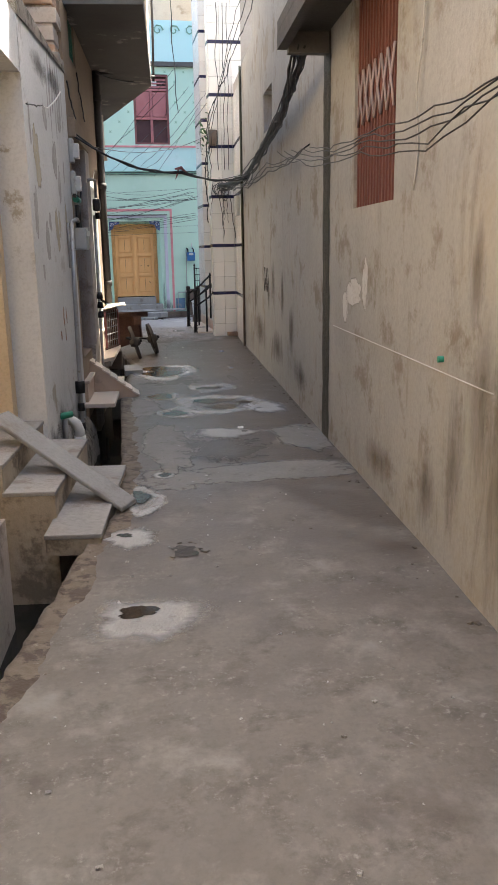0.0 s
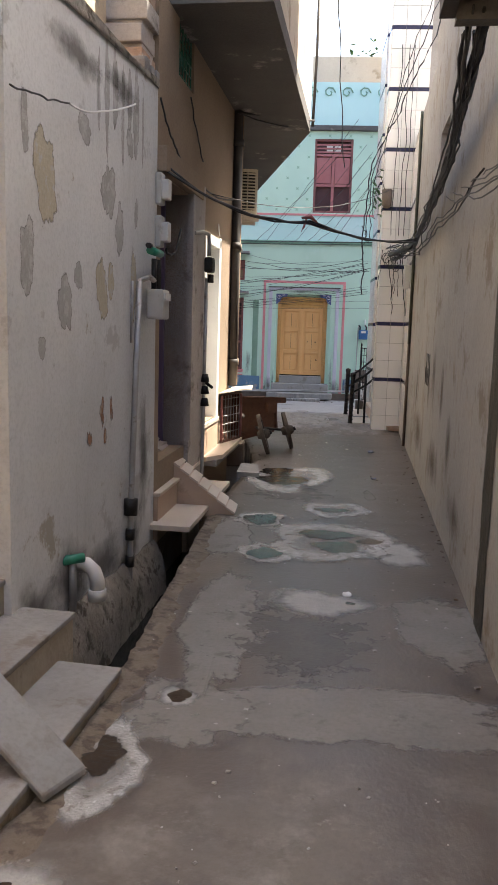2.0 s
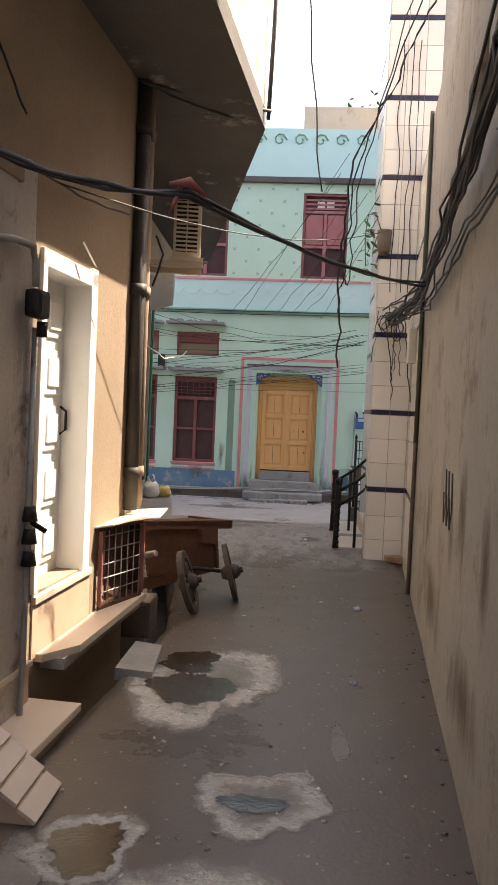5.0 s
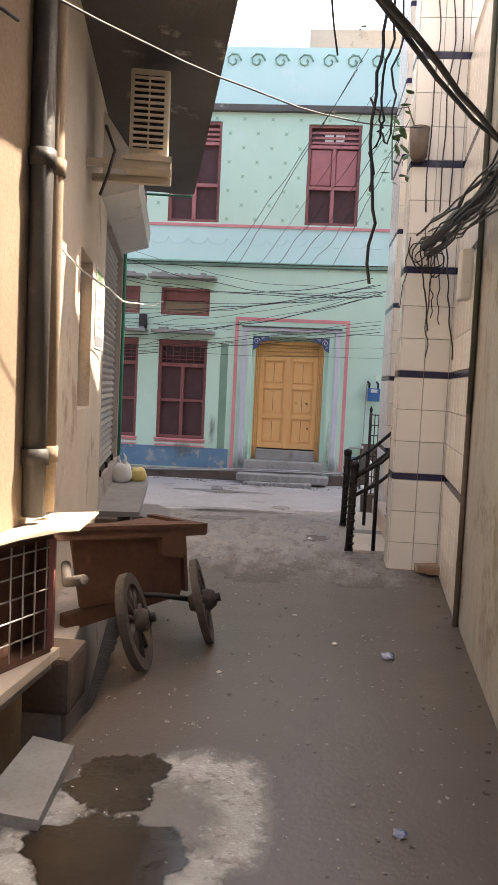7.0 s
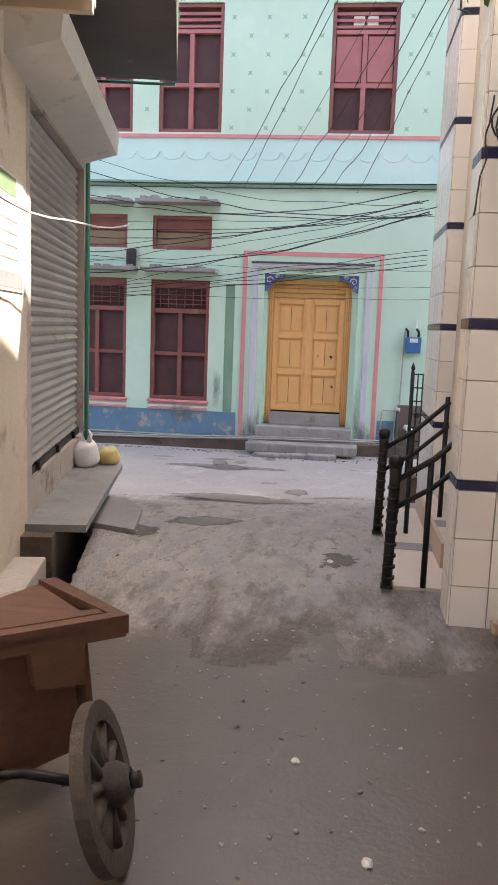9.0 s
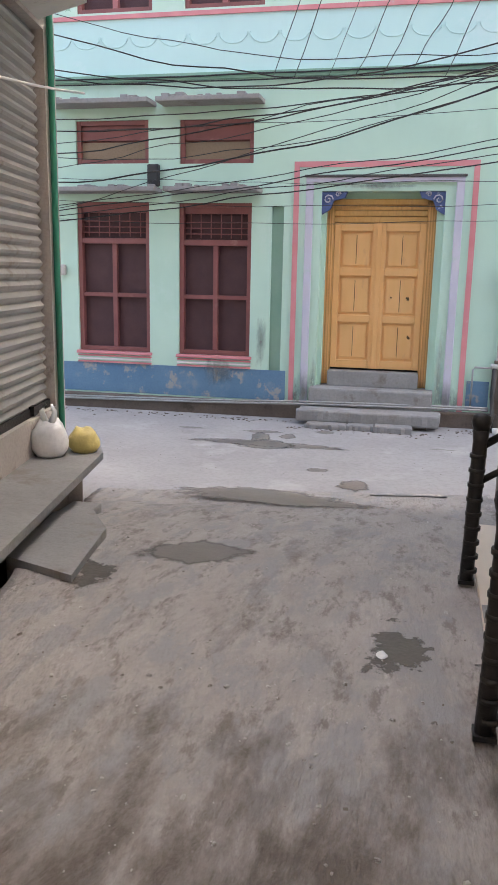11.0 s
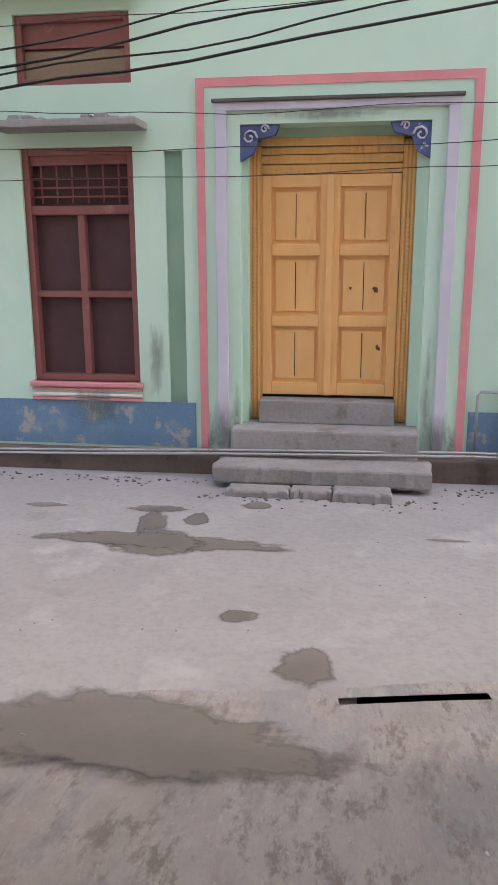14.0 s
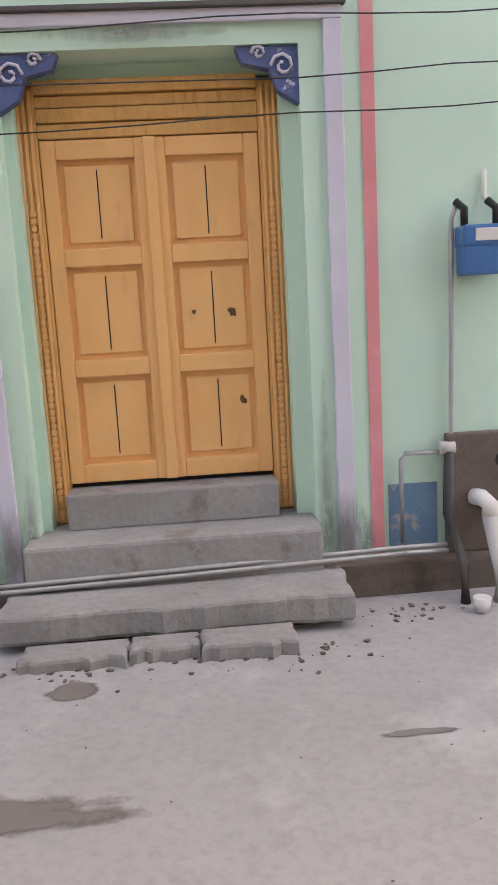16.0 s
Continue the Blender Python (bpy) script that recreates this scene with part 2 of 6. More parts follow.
M["greenline"] = surf("green_paint", (0.20, 0.36, 0.27), (0.25, 0.42, 0.32), 2.0, rough=0.8, bump=0.08)
M["slot"] = surf("dull_green_paint", (0.22, 0.36, 0.27), (0.28, 0.42, 0.33), 2.0, rough=0.85, bump=0.08)
M["blue"] = surf("blue_dado", (0.10, 0.20, 0.31), (0.15, 0.26, 0.37), 2.0, (0.34, 0.33, 0.31), 0.57, 0.62, 4.5, 0.85, bump=0.12, c5=(0.24, 0.29, 0.33), scale5=2.0, lo5=0.55, hi5=0.66)
M["bracket"] = surf("blue_gloss", (0.05, 0.085, 0.22), (0.09, 0.13, 0.28), 6.0, (0.45, 0.47, 0.55), 0.60, 0.64, 9.0, 0.6, bump=0.2)
M["ochre"] = surf("ochre_door_paint", (0.78, 0.42, 0.155), (0.82, 0.465, 0.19), 2.0, (0.70, 0.38, 0.16), 0.6, 0.7, 3.0, 0.5, bump=0.06, stretch=(4, 4, 1), bscale=20)
M["ochredark"] = surf("ochre_frame_paint", (0.62, 0.33, 0.10), (0.68, 0.38, 0.13), 4.0, (0.46, 0.23, 0.08), 0.58, 0.66, 6.0, 0.55, bump=0.12, stretch=(5, 5, 1), bscale=20)
M["dark"] = surf("dark_gap", (0.012, 0.010, 0.008), (0.02, 0.018, 0.015), 4.0, rough=0.9, bump=0.0)
M["maroon"] = surf("maroon_paint", (0.20, 0.065, 0.06), (0.26, 0.09, 0.08), 3.0, (0.30, 0.14, 0.12), 0.6, 0.7, 4.0, 0.55, bump=0.1)
M["mesh"] = surf("insect_mesh", (0.075, 0.033, 0.035), (0.095, 0.044, 0.045), 5.0, rough=0.75, bump=0.25, bscale=180)
M["rose"] = surf("rose_shutter_paint", (0.36, 0.12, 0.12), (0.42, 0.16, 0.155), 3.0, rough=0.6, bump=0.1)
M["step"] = surf("step_concrete", (0.24, 0.225, 0.215), (0.32, 0.305, 0.29), 2.5, (0.20, 0.17, 0.15), 0.56, 0.64, 3.0, 0.9, bump=0.35, bscale=30)
# Damp brown of the plinth; also paints shade under the step and at the block.
M["plinth"] = surf("damp_plinth_and_shade", (0.11, 0.082, 0.065), (0.155, 0.12, 0.098), 2.5, (0.07, 0.052, 0.042), 0.55, 0.65, 3.0, 0.85, bump=0.3)
M["marble"] = surf("beige_floor_tile", (0.56, 0.47, 0.385), (0.63, 0.545, 0.46), 1.4, (0.48, 0.39, 0.31), 0.58, 0.68, 4.0, 0.35, bump=0.03)
M["riser"] = surf("peach_tile", (0.46, 0.335, 0.245), (0.52, 0.39, 0.295), 2.0, (0.36, 0.27, 0.20), 0.6, 0.7, 4.0, 0.4, bump=0.03)
M["purple"] = surf("violet_paint", (0.12, 0.085, 0.15), (0.15, 0.105, 0.18), 3.0, rough=0.5, bump=0.08)
M["plum"] = surf("plum_sheet", (0.115, 0.05, 0.075), (0.15, 0.07, 0.10), 3.0, rough=0.5, bump=0.08)
M["mauve"] = surf("greyed_mauve_paint", (0.36, 0.29, 0.30), (0.42, 0.34, 0.35), 3.0, rough=0.55, bump=0.1)
M["pvc"] = surf("grey_white_pvc", (0.60, 0.58, 0.54), (0.66, 0.64, 0.60), 5.0, (0.40, 0.37, 0.32), 0.58, 0.7, 6.0, 0.5, bump=0.05)
M["iron"] = surf("black_iron", (0.022, 0.020, 0.019), (0.04, 0.036, 0.033), 14.0, (0.09, 0.06, 0.04), 0.66, 0.72, 16.0, 0.5, bump=0.2, metal=0.6)
M["galv"] = surf("galvanised_pipe", (0.33, 0.32, 0.31), (0.42, 0.41, 0.40), 8.0, (0.22, 0.17, 0.13), 0.58, 0.68, 9.0, 0.45, bump=0.1, metal=0.5)
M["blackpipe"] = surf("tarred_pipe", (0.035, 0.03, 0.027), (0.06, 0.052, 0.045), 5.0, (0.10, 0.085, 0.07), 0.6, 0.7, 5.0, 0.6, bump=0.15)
M["moss"] = surf("mossy_cast_iron", (0.048, 0.052, 0.036), (0.085, 0.085, 0.06), 4.0, (0.05, 0.07, 0.03), 0.55, 0.65, 3.0, 0.85, bump=0.4)
M["wire"] = surf("black_cable", (0.018, 0.018, 0.019), (0.032, 0.032, 0.033), 9.0, rough=0.5, bump=0.0)
M["wirewhite"] = surf("white_and_lit_cable", (0.70, 0.69, 0.66), (0.76, 0.75, 0.72), 9.0, rough=0.45, bump=0.0)
M["greenpvc"] = surf("green_plastic", (0.02, 0.20, 0.12), (0.03, 0.26, 0.16), 5.0, rough=0.4, bump=0.0)
M["meter"] = surf("meter_casing", (0.42, 0.40, 0.37), (0.50, 0.48, 0.44), 6.0, (0.30, 0.27, 0.23), 0.6, 0.7, 6.0, 0.5, bump=0.05)
M["bluebox"] = surf("blue_enamel", (0.03, 0.12, 0.30), (0.045, 0.155, 0.36), 6.0, rough=0.4, bump=0.05)
M["shutter"] = surf("rolling_steel", (0.36, 0.34, 0.32), (0.43, 0.41, 0.39), 1.5, (0.28, 0.23, 0.19), 0.58, 0.68, 2.0, 0.5, bump=0.1, metal=0.35, streak=0.3, c4=(0.22, 0.19, 0.165))
M["ledge"] = surf("grey_stone_slab", (0.22, 0.215, 0.21), (0.29, 0.285, 0.28), 2.0, (0.20, 0.18, 0.165), 0.56, 0.66, 3.0, 0.75, bump=0.2)
M["wood"] = surf("weathered_cart_wood", (0.095, 0.040, 0.023), (0.15, 0.066, 0.037), 2.0, (0.09, 0.05, 0.035), 0.55, 0.65, 3.0, 0.7, bump=0.35, stretch=(1.2, 9, 9))
M["wheel"] = surf("grey_worn_wood", (0.045, 0.035, 0.028), (0.08, 0.063, 0.052), 5.0, (0.06, 0.047, 0.04), 0.55, 0.65, 7.0, 0.8, bump=0.4)
M["card"] = surf("cardboard", (0.50, 0.42, 0.33), (0.58, 0.50, 0.40), 4.0, rough=0.85, bump=0.08)
M["whitetile"] = surf("white_glazed_tile", (0.82, 0.79, 0.74), (0.86, 0.83, 0.785), 1.2, (0.68, 0.63, 0.57), 0.62, 0.74, 2.0, 0.22, bump=0.02, vary=0.05)
M["navytile"] = surf("navy_glazed_tile", (0.022, 0.022, 0.065), (0.035, 0.035, 0.085), 3.0, rough=0.25, bump=0.0, vary=0.1)
M["grout"] = surf("grout", (0.36, 0.33, 0.29), (0.44, 0.40, 0.36), 5.0, rough=0.95, bump=0.15)
M["ac"] = surf("yellowed_casing", (0.50, 0.43, 0.33), (0.57, 0.50, 0.40), 3.0, (0.38, 0.31, 0.23), 0.58, 0.68, 4.0, 0.55, bump=0.05)
M["brick"] = surf("old_brick", (0.30, 0.17, 0.11), (0.42, 0.30, 0.22), 5.0, (0.45, 0.40, 0.34), 0.52, 0.62, 6.0, 0.95, bump=0.5, vary=0.2)
M["leaf"] = surf("leaf", (0.035, 0.085, 0.025), (0.06, 0.13, 0.035), 12.0, rough=0.5, bump=0.0, vary=0.25)
M["bark"] = surf("bark", (0.10, 0.075, 0.055), (0.15, 0.115, 0.085), 9.0, rough=0.9, bump=0.4)
M["redwin"] = surf("red_oxide_paint", (0.17, 0.060, 0.045), (0.22, 0.08, 0.06), 2.0, (0.14, 0.055, 0.045), 0.55, 0.66, 3.0, 0.6, bump=0.1, streak=0.3, c4=(0.11, 0.06, 0.05))
M["bag"] = surf("white_polythene", (0.76, 0.76, 0.75), (0.82, 0.82, 0.81), 6.0, rough=0.35, bump=0.2, bscale=25)
M["yellowbag"] = surf("yellow_polythene", (0.62, 0.50, 0.17), (0.68, 0.56, 0.22), 6.0, rough=0.35, bump=0.2, bscale=25)
M["paper"] = surf("notice_paper", (0.60, 0.57, 0.51), (0.66, 0.63, 0.57), 5.0, rough=0.8, bump=0.05)
M["ink"] = surf("faded_ink", (0.14, 0.15, 0.17), (0.20, 0.21, 0.23), 5.0, rough=0.8, bump=0.0)
M["poster"] = surf("faded_green_ink", (0.10, 0.17, 0.09), (0.16, 0.23, 0.13), 5.0, rough=0.8, bump=0.0)
M["litter"] = surf("foil_litter", (0.10, 0.14, 0.32), (0.55, 0.55, 0.58), 30.0, rough=0.25, bump=0.2)
M["grille"] = surf("green_grille_paint", (0.03, 0.13, 0.075), (0.045, 0.17, 0.10), 5.0, rough=0.5, bump=0.05)
M["rust"] = ragged(surf("rust_stain", (0.22, 0.10, 0.055), (0.30, 0.15, 0.085), 9.0, (0.40, 0.33, 0.27), 0.5, 0.6, 14.0, 0.9, bump=0.1), 0.35, 0.60, 1.6, 16.0, stretch=(1, 1.4, 0.7))
M["brownstain"] = ragged(surf("damp_brown_stain", (0.215, 0.165, 0.115), (0.285, 0.225, 0.16), 4.0, (0.35, 0.31, 0.265), 0.53, 0.60, 6.0, 0.9, bump=0.2, stretch=(5, 5, 1.2)), 0.0, 0.75, 1.2, 3.0, most=0.65, stretch=(3, 3, 0.7))
M["chalk"] = ragged(surf("white_lime_patch", (0.58, 0.57, 0.55), (0.66, 0.65, 0.63), 5.0, (0.42, 0.40, 0.37), 0.55, 0.62, 8.0, 0.9, bump=0.15), 0.72, 0.80, 0.7, 7.0)
M["yellowpatch"] = ragged(surf("bare_yellow_plaster", (0.43, 0.385, 0.29), (0.48, 0.43, 0.33), 5.0, (0.45, 0.44, 0.42), 0.55, 0.6, 10.0, 0.92, bump=0.25), 0.72, 0.80, 0.7, 7.0)
M["greypatch"] = ragged(surf("bare_grey_plaster", (0.35, 0.34, 0.325), (0.41, 0.40, 0.385), 5.0, (0.46, 0.45, 0.44), 0.52, 0.58, 12.0, 0.92, bump=0.25), 0.72, 0.80, 0.7, 7.0)


def dotted(base, c):
    """The mint wall with its stencilled diagonal rows of little green stars."""
    m = base.copy()
    m.name = "stencilled_mint_paint"
    nt = m.node_tree
    n, l = nt.nodes, nt.links
    bsdf = n["Principled BSDF"]
    old = bsdf.inputs["Base Color"].links[0].from_socket
    co = n.new("ShaderNodeTexCoord")
    sep = n.new("ShaderNodeSeparateXYZ")
    l.new(co.outputs["Object"], sep.inputs[0])

    def op(kind, a, b=None):
        q = n.new("ShaderNodeMath")
        q.operation = kind
        for i, v in enumerate((a, b)):
            if v is None:
                continue
            if isinstance(v, (int, float)):
                q.inputs[i].default_value = v
            else:
                l.new(v, q.inputs[i])
        return q.outputs[0]
    x, z = sep.outputs[0], sep.outputs[2]
    k = 1 / 0.52
    a, b = op("MULTIPLY", op("ADD", x, z), k), op("MULTIPLY", op("SUBTRACT", x, z), k)
    fa, fb = op("ABSOLUTE", op("SUBTRACT", op("FRACT", a), 0.5)), op("ABSOLUTE", op("SUBTRACT", op("FRACT", b), 0.5))
    d = op("LESS_THAN", op("MULTIPLY", op("ADD", fa, 0.025), op("ADD", fb, 0.025)), 0.0050)
    near = op("LESS_THAN", op("MAXIMUM", fa, fb), 0.14)
    x = n.new("ShaderNodeMix")
    x.data_type = "RGBA"
    l.new(op("MULTIPLY", op("MULTIPLY", d, near), 0.8), x.inputs[0])
    l.new(old, x.inputs[6])
    x.inputs[7].default_value = (*c, 1)
    l.new(x.outputs[2], bsdf.inputs["Base Color"])
    return m


M["dots"] = dotted(M["mint"], (0.24, 0.42, 0.28))


# ---- mesh helpers ----
def slope(x, y, degrees):
    """Local frame of a wall line through (x, y): local y runs along the wall and equals world y there, local x leaves it."""
    return Matrix.Translation((x, y, 0)) @ Matrix.Rotation(radians(degrees), 4, "Z") @ Matrix.Translation((0, -y, 0))


LEFT = slope(-0.18, 8.5, -4.48)       # lane wall on the drain side
BEND = slope(0.02, 12.9, 10.2)       # beyond the bend, towards the shutter
RIGHT = slope(2.10, 7.31, -4.09)      # opposite wall
IDENT = Matrix.Identity(4)


def box(bm, x0, x1, y0, y1, z0, z1, m=IDENT, bevel=0.0):
    vs = [bm.verts.new(m @ Vector((x, y, z))) for x in (x0, x1) for y in (y0, y1) for z in (z0, z1)]
    fs = [bm.faces.new([vs[i] for i in f]) for f in ((0, 1, 3, 2), (4, 6, 7, 5), (0, 4, 5, 1), (2, 3, 7, 6), (0, 2, 6, 4), (1, 5, 7, 3))]
    if bevel:
        es = {e for f in fs for e in f.edges}
        bmesh.ops.bevel(bm, geom=list(es), offset=bevel, segments=2, affect="EDGES", profile=0.6)
    return bm


def prism(bm, poly, a, b):
    """poly: world points of one outline; a, b: offsets of its two copies."""
    lo, hi = [bm.verts.new(Vector(p) + Vector(a)) for p in poly], [bm.verts.new(Vector(p) + Vector(b)) for p in poly]
    k = len(poly)
    bm.faces.new(lo[::-1]), bm.faces.new(hi)
    for i in range(k):
        bm.faces.new((lo[i], lo[(i + 1) % k], hi[(i + 1) % k], hi[i]))
    bmesh.ops.recalc_face_normals(bm, faces=bm.faces[:])
    return bm


def tube(bm, pts, r, seg=8, cap=True):
    pts = [Vector(p) for p in pts]
    rings = []
    for i, p in enumerate(pts):
        d = (pts[min(i + 1, len(pts) - 1)] - pts[max(i - 1, 0)]).normalized()
        a = d.cross(Vector((0, 0, 1)) if abs(d.z) < 0.9 else Vector((1, 0, 0))).normalized()
        b = d.cross(a)
        rr = r[i] if isinstance(r, (list, tuple)) else r
        rings.append([bm.verts.new(p + rr * (math.cos(t) * a + math.sin(t) * b)) for t in (2 * math.pi * k / seg for k in range(seg))])
    for u, v in zip(rings, rings[1:]):
        for k in range(seg):
            bm.faces.new((u[k], u[(k + 1) % seg], v[(k + 1) % seg], v[k])).smooth = True
    if cap:
        bm.faces.new(rings[0][::-1]), bm.faces.new(rings[-1])
    return bm


def obj(name, bm, material, parent=None, label="", category="", group="", kind=""):
    me = bpy.data.meshes.new(name)
    bm.to_mesh(me)
    bm.free()
    me.materials.append(M[material])
    ob = new(name, me)
    ob.parent = parent
    return tagged(ob, label, category, group, kind)


def part(name, bm, material, parent, label=""):
    return obj(name, bm, material, parent, label)


def fresh():
    return bmesh.new()


def B(*a, **k):
    return box(fresh(), *a, **k)


def T(*a, **k):
    return tube(fresh(), *a, **k)


def pierced(bm, a0, a1, z0, z1, d0, d1, holes, m=IDENT, along="x"):
    """A wall of thickness d0..d1 with rectangular holes (a0, a1, z0, z1) through it, running along x or y."""
    cuts = sorted({a0, a1, *[min(max(h[i], a0), a1) for h in holes for i in (0, 1)]})
    for u, v in zip(cuts, cuts[1:]):
        mid = 0.5 * (u + v)
        inside = sorted((max(h[2], z0), min(h[3], z1)) for h in holes if h[0] < mid < h[1])
        z = z0
        for lo, hi in inside + [(z1, z1)]:
            if lo > z + 1e-4:
                box(bm, u, v, d0, d1, z, lo, m) if along == "x" else box(bm, d0, d1, u, v, z, lo, m)
            z = max(z, hi)
    return bm


def blob(bm, cx, cy, rx, ry, z, seed, rough=0.25, n=72, inner=0.0, m=IDENT, plane="z"):
    """A flat patch with an uneven outline (a ring if inner > 0), laid on a plane or on the ground."""
    def at(f, k):
        t = 2 * math.pi * k / n
        c, e = math.cos(t), math.sin(t)
        w = 1 + rough * (0.75 * noise.noise(Vector((0.9 * c + seed * 7.31, 0.9 * e, seed))) + 0.38 * noise.noise(Vector((2.3 * c, 2.3 * e + seed * 3.7, 3.3))) + 0.20 * noise.noise(Vector((6.1 * c + seed, 6.1 * e, 8.8))) + 0.10 * noise.noise(Vector((15 * c, 15 * e, seed))))
        a, b = cx + f * rx * w * math.cos(t), cy + f * ry * w * math.sin(t)
        if plane == "z":
            return Vector((a, b, lane(a, b) + z))
        return m @ Vector((z, a, b))
    fs = [1.0, 0.85, 0.7, 0.55, 0.4, 0.25, 0.1] if inner == 0 else [1.0, 0.5 * (1 + inner), inner]
    rim = bm.verts.layers.float.get("rim") or bm.verts.layers.float.new("rim")
    rings = [[bm.verts.new(at(f, k)) for k in range(n)] for f in fs]
    for f, ring in zip(fs, rings):
        for q in ring:
            q[rim] = f
    for u, v in zip(rings, rings[1:]):
        for k in range(n):
            bm.faces.new((u[k], u[(k + 1) % n], v[(k + 1) % n], v[k]))
    if inner == 0:
        bm.faces.new(rings[-1])
    bmesh.ops.recalc_face_normals(bm, faces=bm.faces[:])
    return bm


# ---- ground ----
EDGE = ((-6, -1.6), (2.0, -0.72), (3.17, -0.35), (3.91, -0.19), (4.46, -0.08), (5.2, 0.14), (6.1, 0.20), (8.3, 0.24), (10.3, 0.27), (11.6, 0.42), (12.6, 0.47), (14.0, 0.30), (15.9, -0.08), (17.3, -0.36), (19.6, -0.84), (21.5, -1.2))


def edge(y):
    for (a, p), (b, q) in zip(EDGE, EDGE[1:]):
        if y <= b:
            return p + (q - p) * (y - a) / (b - a)
    return EDGE[-1][1]


def right(y):
    return 2.10 + 0.0715 * (y - 7.31)


def ease(x):
    x = min(1.0, max(0.0, x))
    return x * x * (3 - 2 * x)


def lane(x, y):
    """Height of the lane's concrete: level, then falling to the street, with shallow dips."""
    z = 0.05 * ease((y - 14.5) / 2.5) - 0.24 * ease((y - 17.6) / 2.8) - 0.06 * ease((y - 20.0) / 1.0)
    z += 0.010 * noise.noise(Vector((x * 0.9, y * 0.9, 1))) + 0.004 * noise.noise(Vector((x * 4, y * 4, 5)))
    return z


def shear(x, y):
    return y + 0.22 * min(2.2, max(-2.0, x - 1.3)) * ease((y - 19.0) / 1.0) * ease((23.4 - y) / 2.8)


ground = obj("ground", B(-90, 90, -60, 160, -1.2, -0.62), "drain", label="dark damp earth under the whole quarter", category="ground", kind="structure")
bm = fresh()
rows = []
y = -6.0
while y < 20.75:
    e = edge(y) + 0.022 * noise.noise(Vector((0, y * 5, 2))) + 0.012 * noise.noise(Vector((0, y * 17, 4)))
    r = right(y) + 0.05 if y < 16.0 else 6.0
    n = 34
    vs = []
    for k in range(n + 1):
        f = k / n
        f = f if y < 16.0 else f * f * 0.6 + f * 0.4
        x = e + (r - e) * f
        vs.append(Vector((x, shear(x, y), lane(x, y) - (0.012 if k == 0 else 0.0))))
    rows.append([bm.verts.new(v) for v in vs] + [bm.verts.new((e - 0.01 + 0.03 * noise.noise(Vector((y * 3, 1, 8))), y, -0.3)), bm.verts.new((e - 0.03, y, -0.62))])
    y += 0.06
for p, q in zip(rows, rows[1:]):
    for k in range(34):
        if 1.22 < p[k].co.x < 1.7 and 20.19 < p[35].co.y < 20.255:
            continue
        bm.faces.new((p[k], p[k + 1], q[k + 1], q[k])).smooth = True
    bm.faces.new((p[0], q[0], q[35], p[35]))
    bm.faces.new((p[35], q[35], q[36], p[36]))
bmesh.ops.recalc_face_normals(bm, faces=bm.faces[:])
far = [f for f in bm.faces if f.calc_center_median().y > 15.35 + 0.5 * noise.noise(Vector((f.calc_center_median().x * 1.6, f.calc_center_median().y * 1.6, 4)))]
bm2 = bm.copy()
bm2.faces.ensure_lookup_table()
index = {f.index for f in far}
bm.faces.index_update()
index = {f.index for f in far}
bmesh.ops.delete(bm2, geom=[f for f in bm2.faces if f.index not in index], context="FACES")
bmesh.ops.delete(bm, geom=far, context="FACES")
obj("pavement_2", bm2, "mouth", label="worn pale concrete where the lane meets the street", category="pavement", kind="structure")
pavement = obj("pavement", bm, "alley", label="stained grey-brown concrete lane with a broken drain edge", category="pavement", kind="structure")


def road_z(x, y):
    j = 20.15 + 0.22 * x + 0.10 * noise.noise(Vector((x * 1.3, 3, 0))) + 0.05 * noise.noise(Vector((x * 6, 1, 0)))
    return -0.195 + 0.006 * noise.noise(Vector((x, y, 9))) - 0.35 * max(0.0, j - y)


bm = fresh()
xs = [-40, -20, -10] + [-6 + 0.15 * k for k in range(90)] + [10, 20, 40]
ys = [19.0 + 0.07 * k for k in range(66)]
grid = [[bm.verts.new((x, shear(x, y), road_z(min(max(x, -6), 7), shear(x, y)))) for x in xs] for y in ys]
for row, (p, q) in enumerate(zip(grid, grid[1:])):
    for k in range(len(xs) - 1):
        if 1.20 + 0.8 * (20.30 - ys[row]) < xs[k] < 1.95 and 20.08 < ys[row] < 20.30 + 0.04 * noise.noise(Vector((k * 0.7, 0, 0))):
            continue
        bm.faces.new((p[k], p[k + 1], q[k + 1], q[k])).smooth = True
road = obj("road", bm, "street", label="pale grey concrete street crossing the lane", category="road", kind="structure")

# ---- opposite wall (right-hand side of the lane) ----
bm = fresh()
pierced(bm, -6, 8.0, -0.5, 6.2, 0.0, 0.3, [(4.96, 6.03, 1.98, 3.75), ], RIGHT, "y")
# Raised above the view so this stretch shades the drain-side wall.
pierced(bm, 8.0, 12.45, -0.5, 8.4, 0.0, 0.3, [(10.5, 11.35, 3.22, 3.72)], RIGHT, "y")
wall_right = obj("wall_1", bm, "wallR", label="bare stained render wall with damp brown patches", category="wall", kind="structure")
# Top invented low here, to let sun reach the opposite doorway.
obj("wall_2", B(0.003, 0.3, 12.45, 14.35, -0.5, 4.72, RIGHT), "wallR", label="stained render wall beside the tiled house, cut low to admit sun", category="wall", kind="structure")
obj("wall_3", B(0.3, 6.0, -6, 8.0, -0.5, 6.1, RIGHT), "wallR", label="solid house behind the render wall", category="wall", kind="structure")

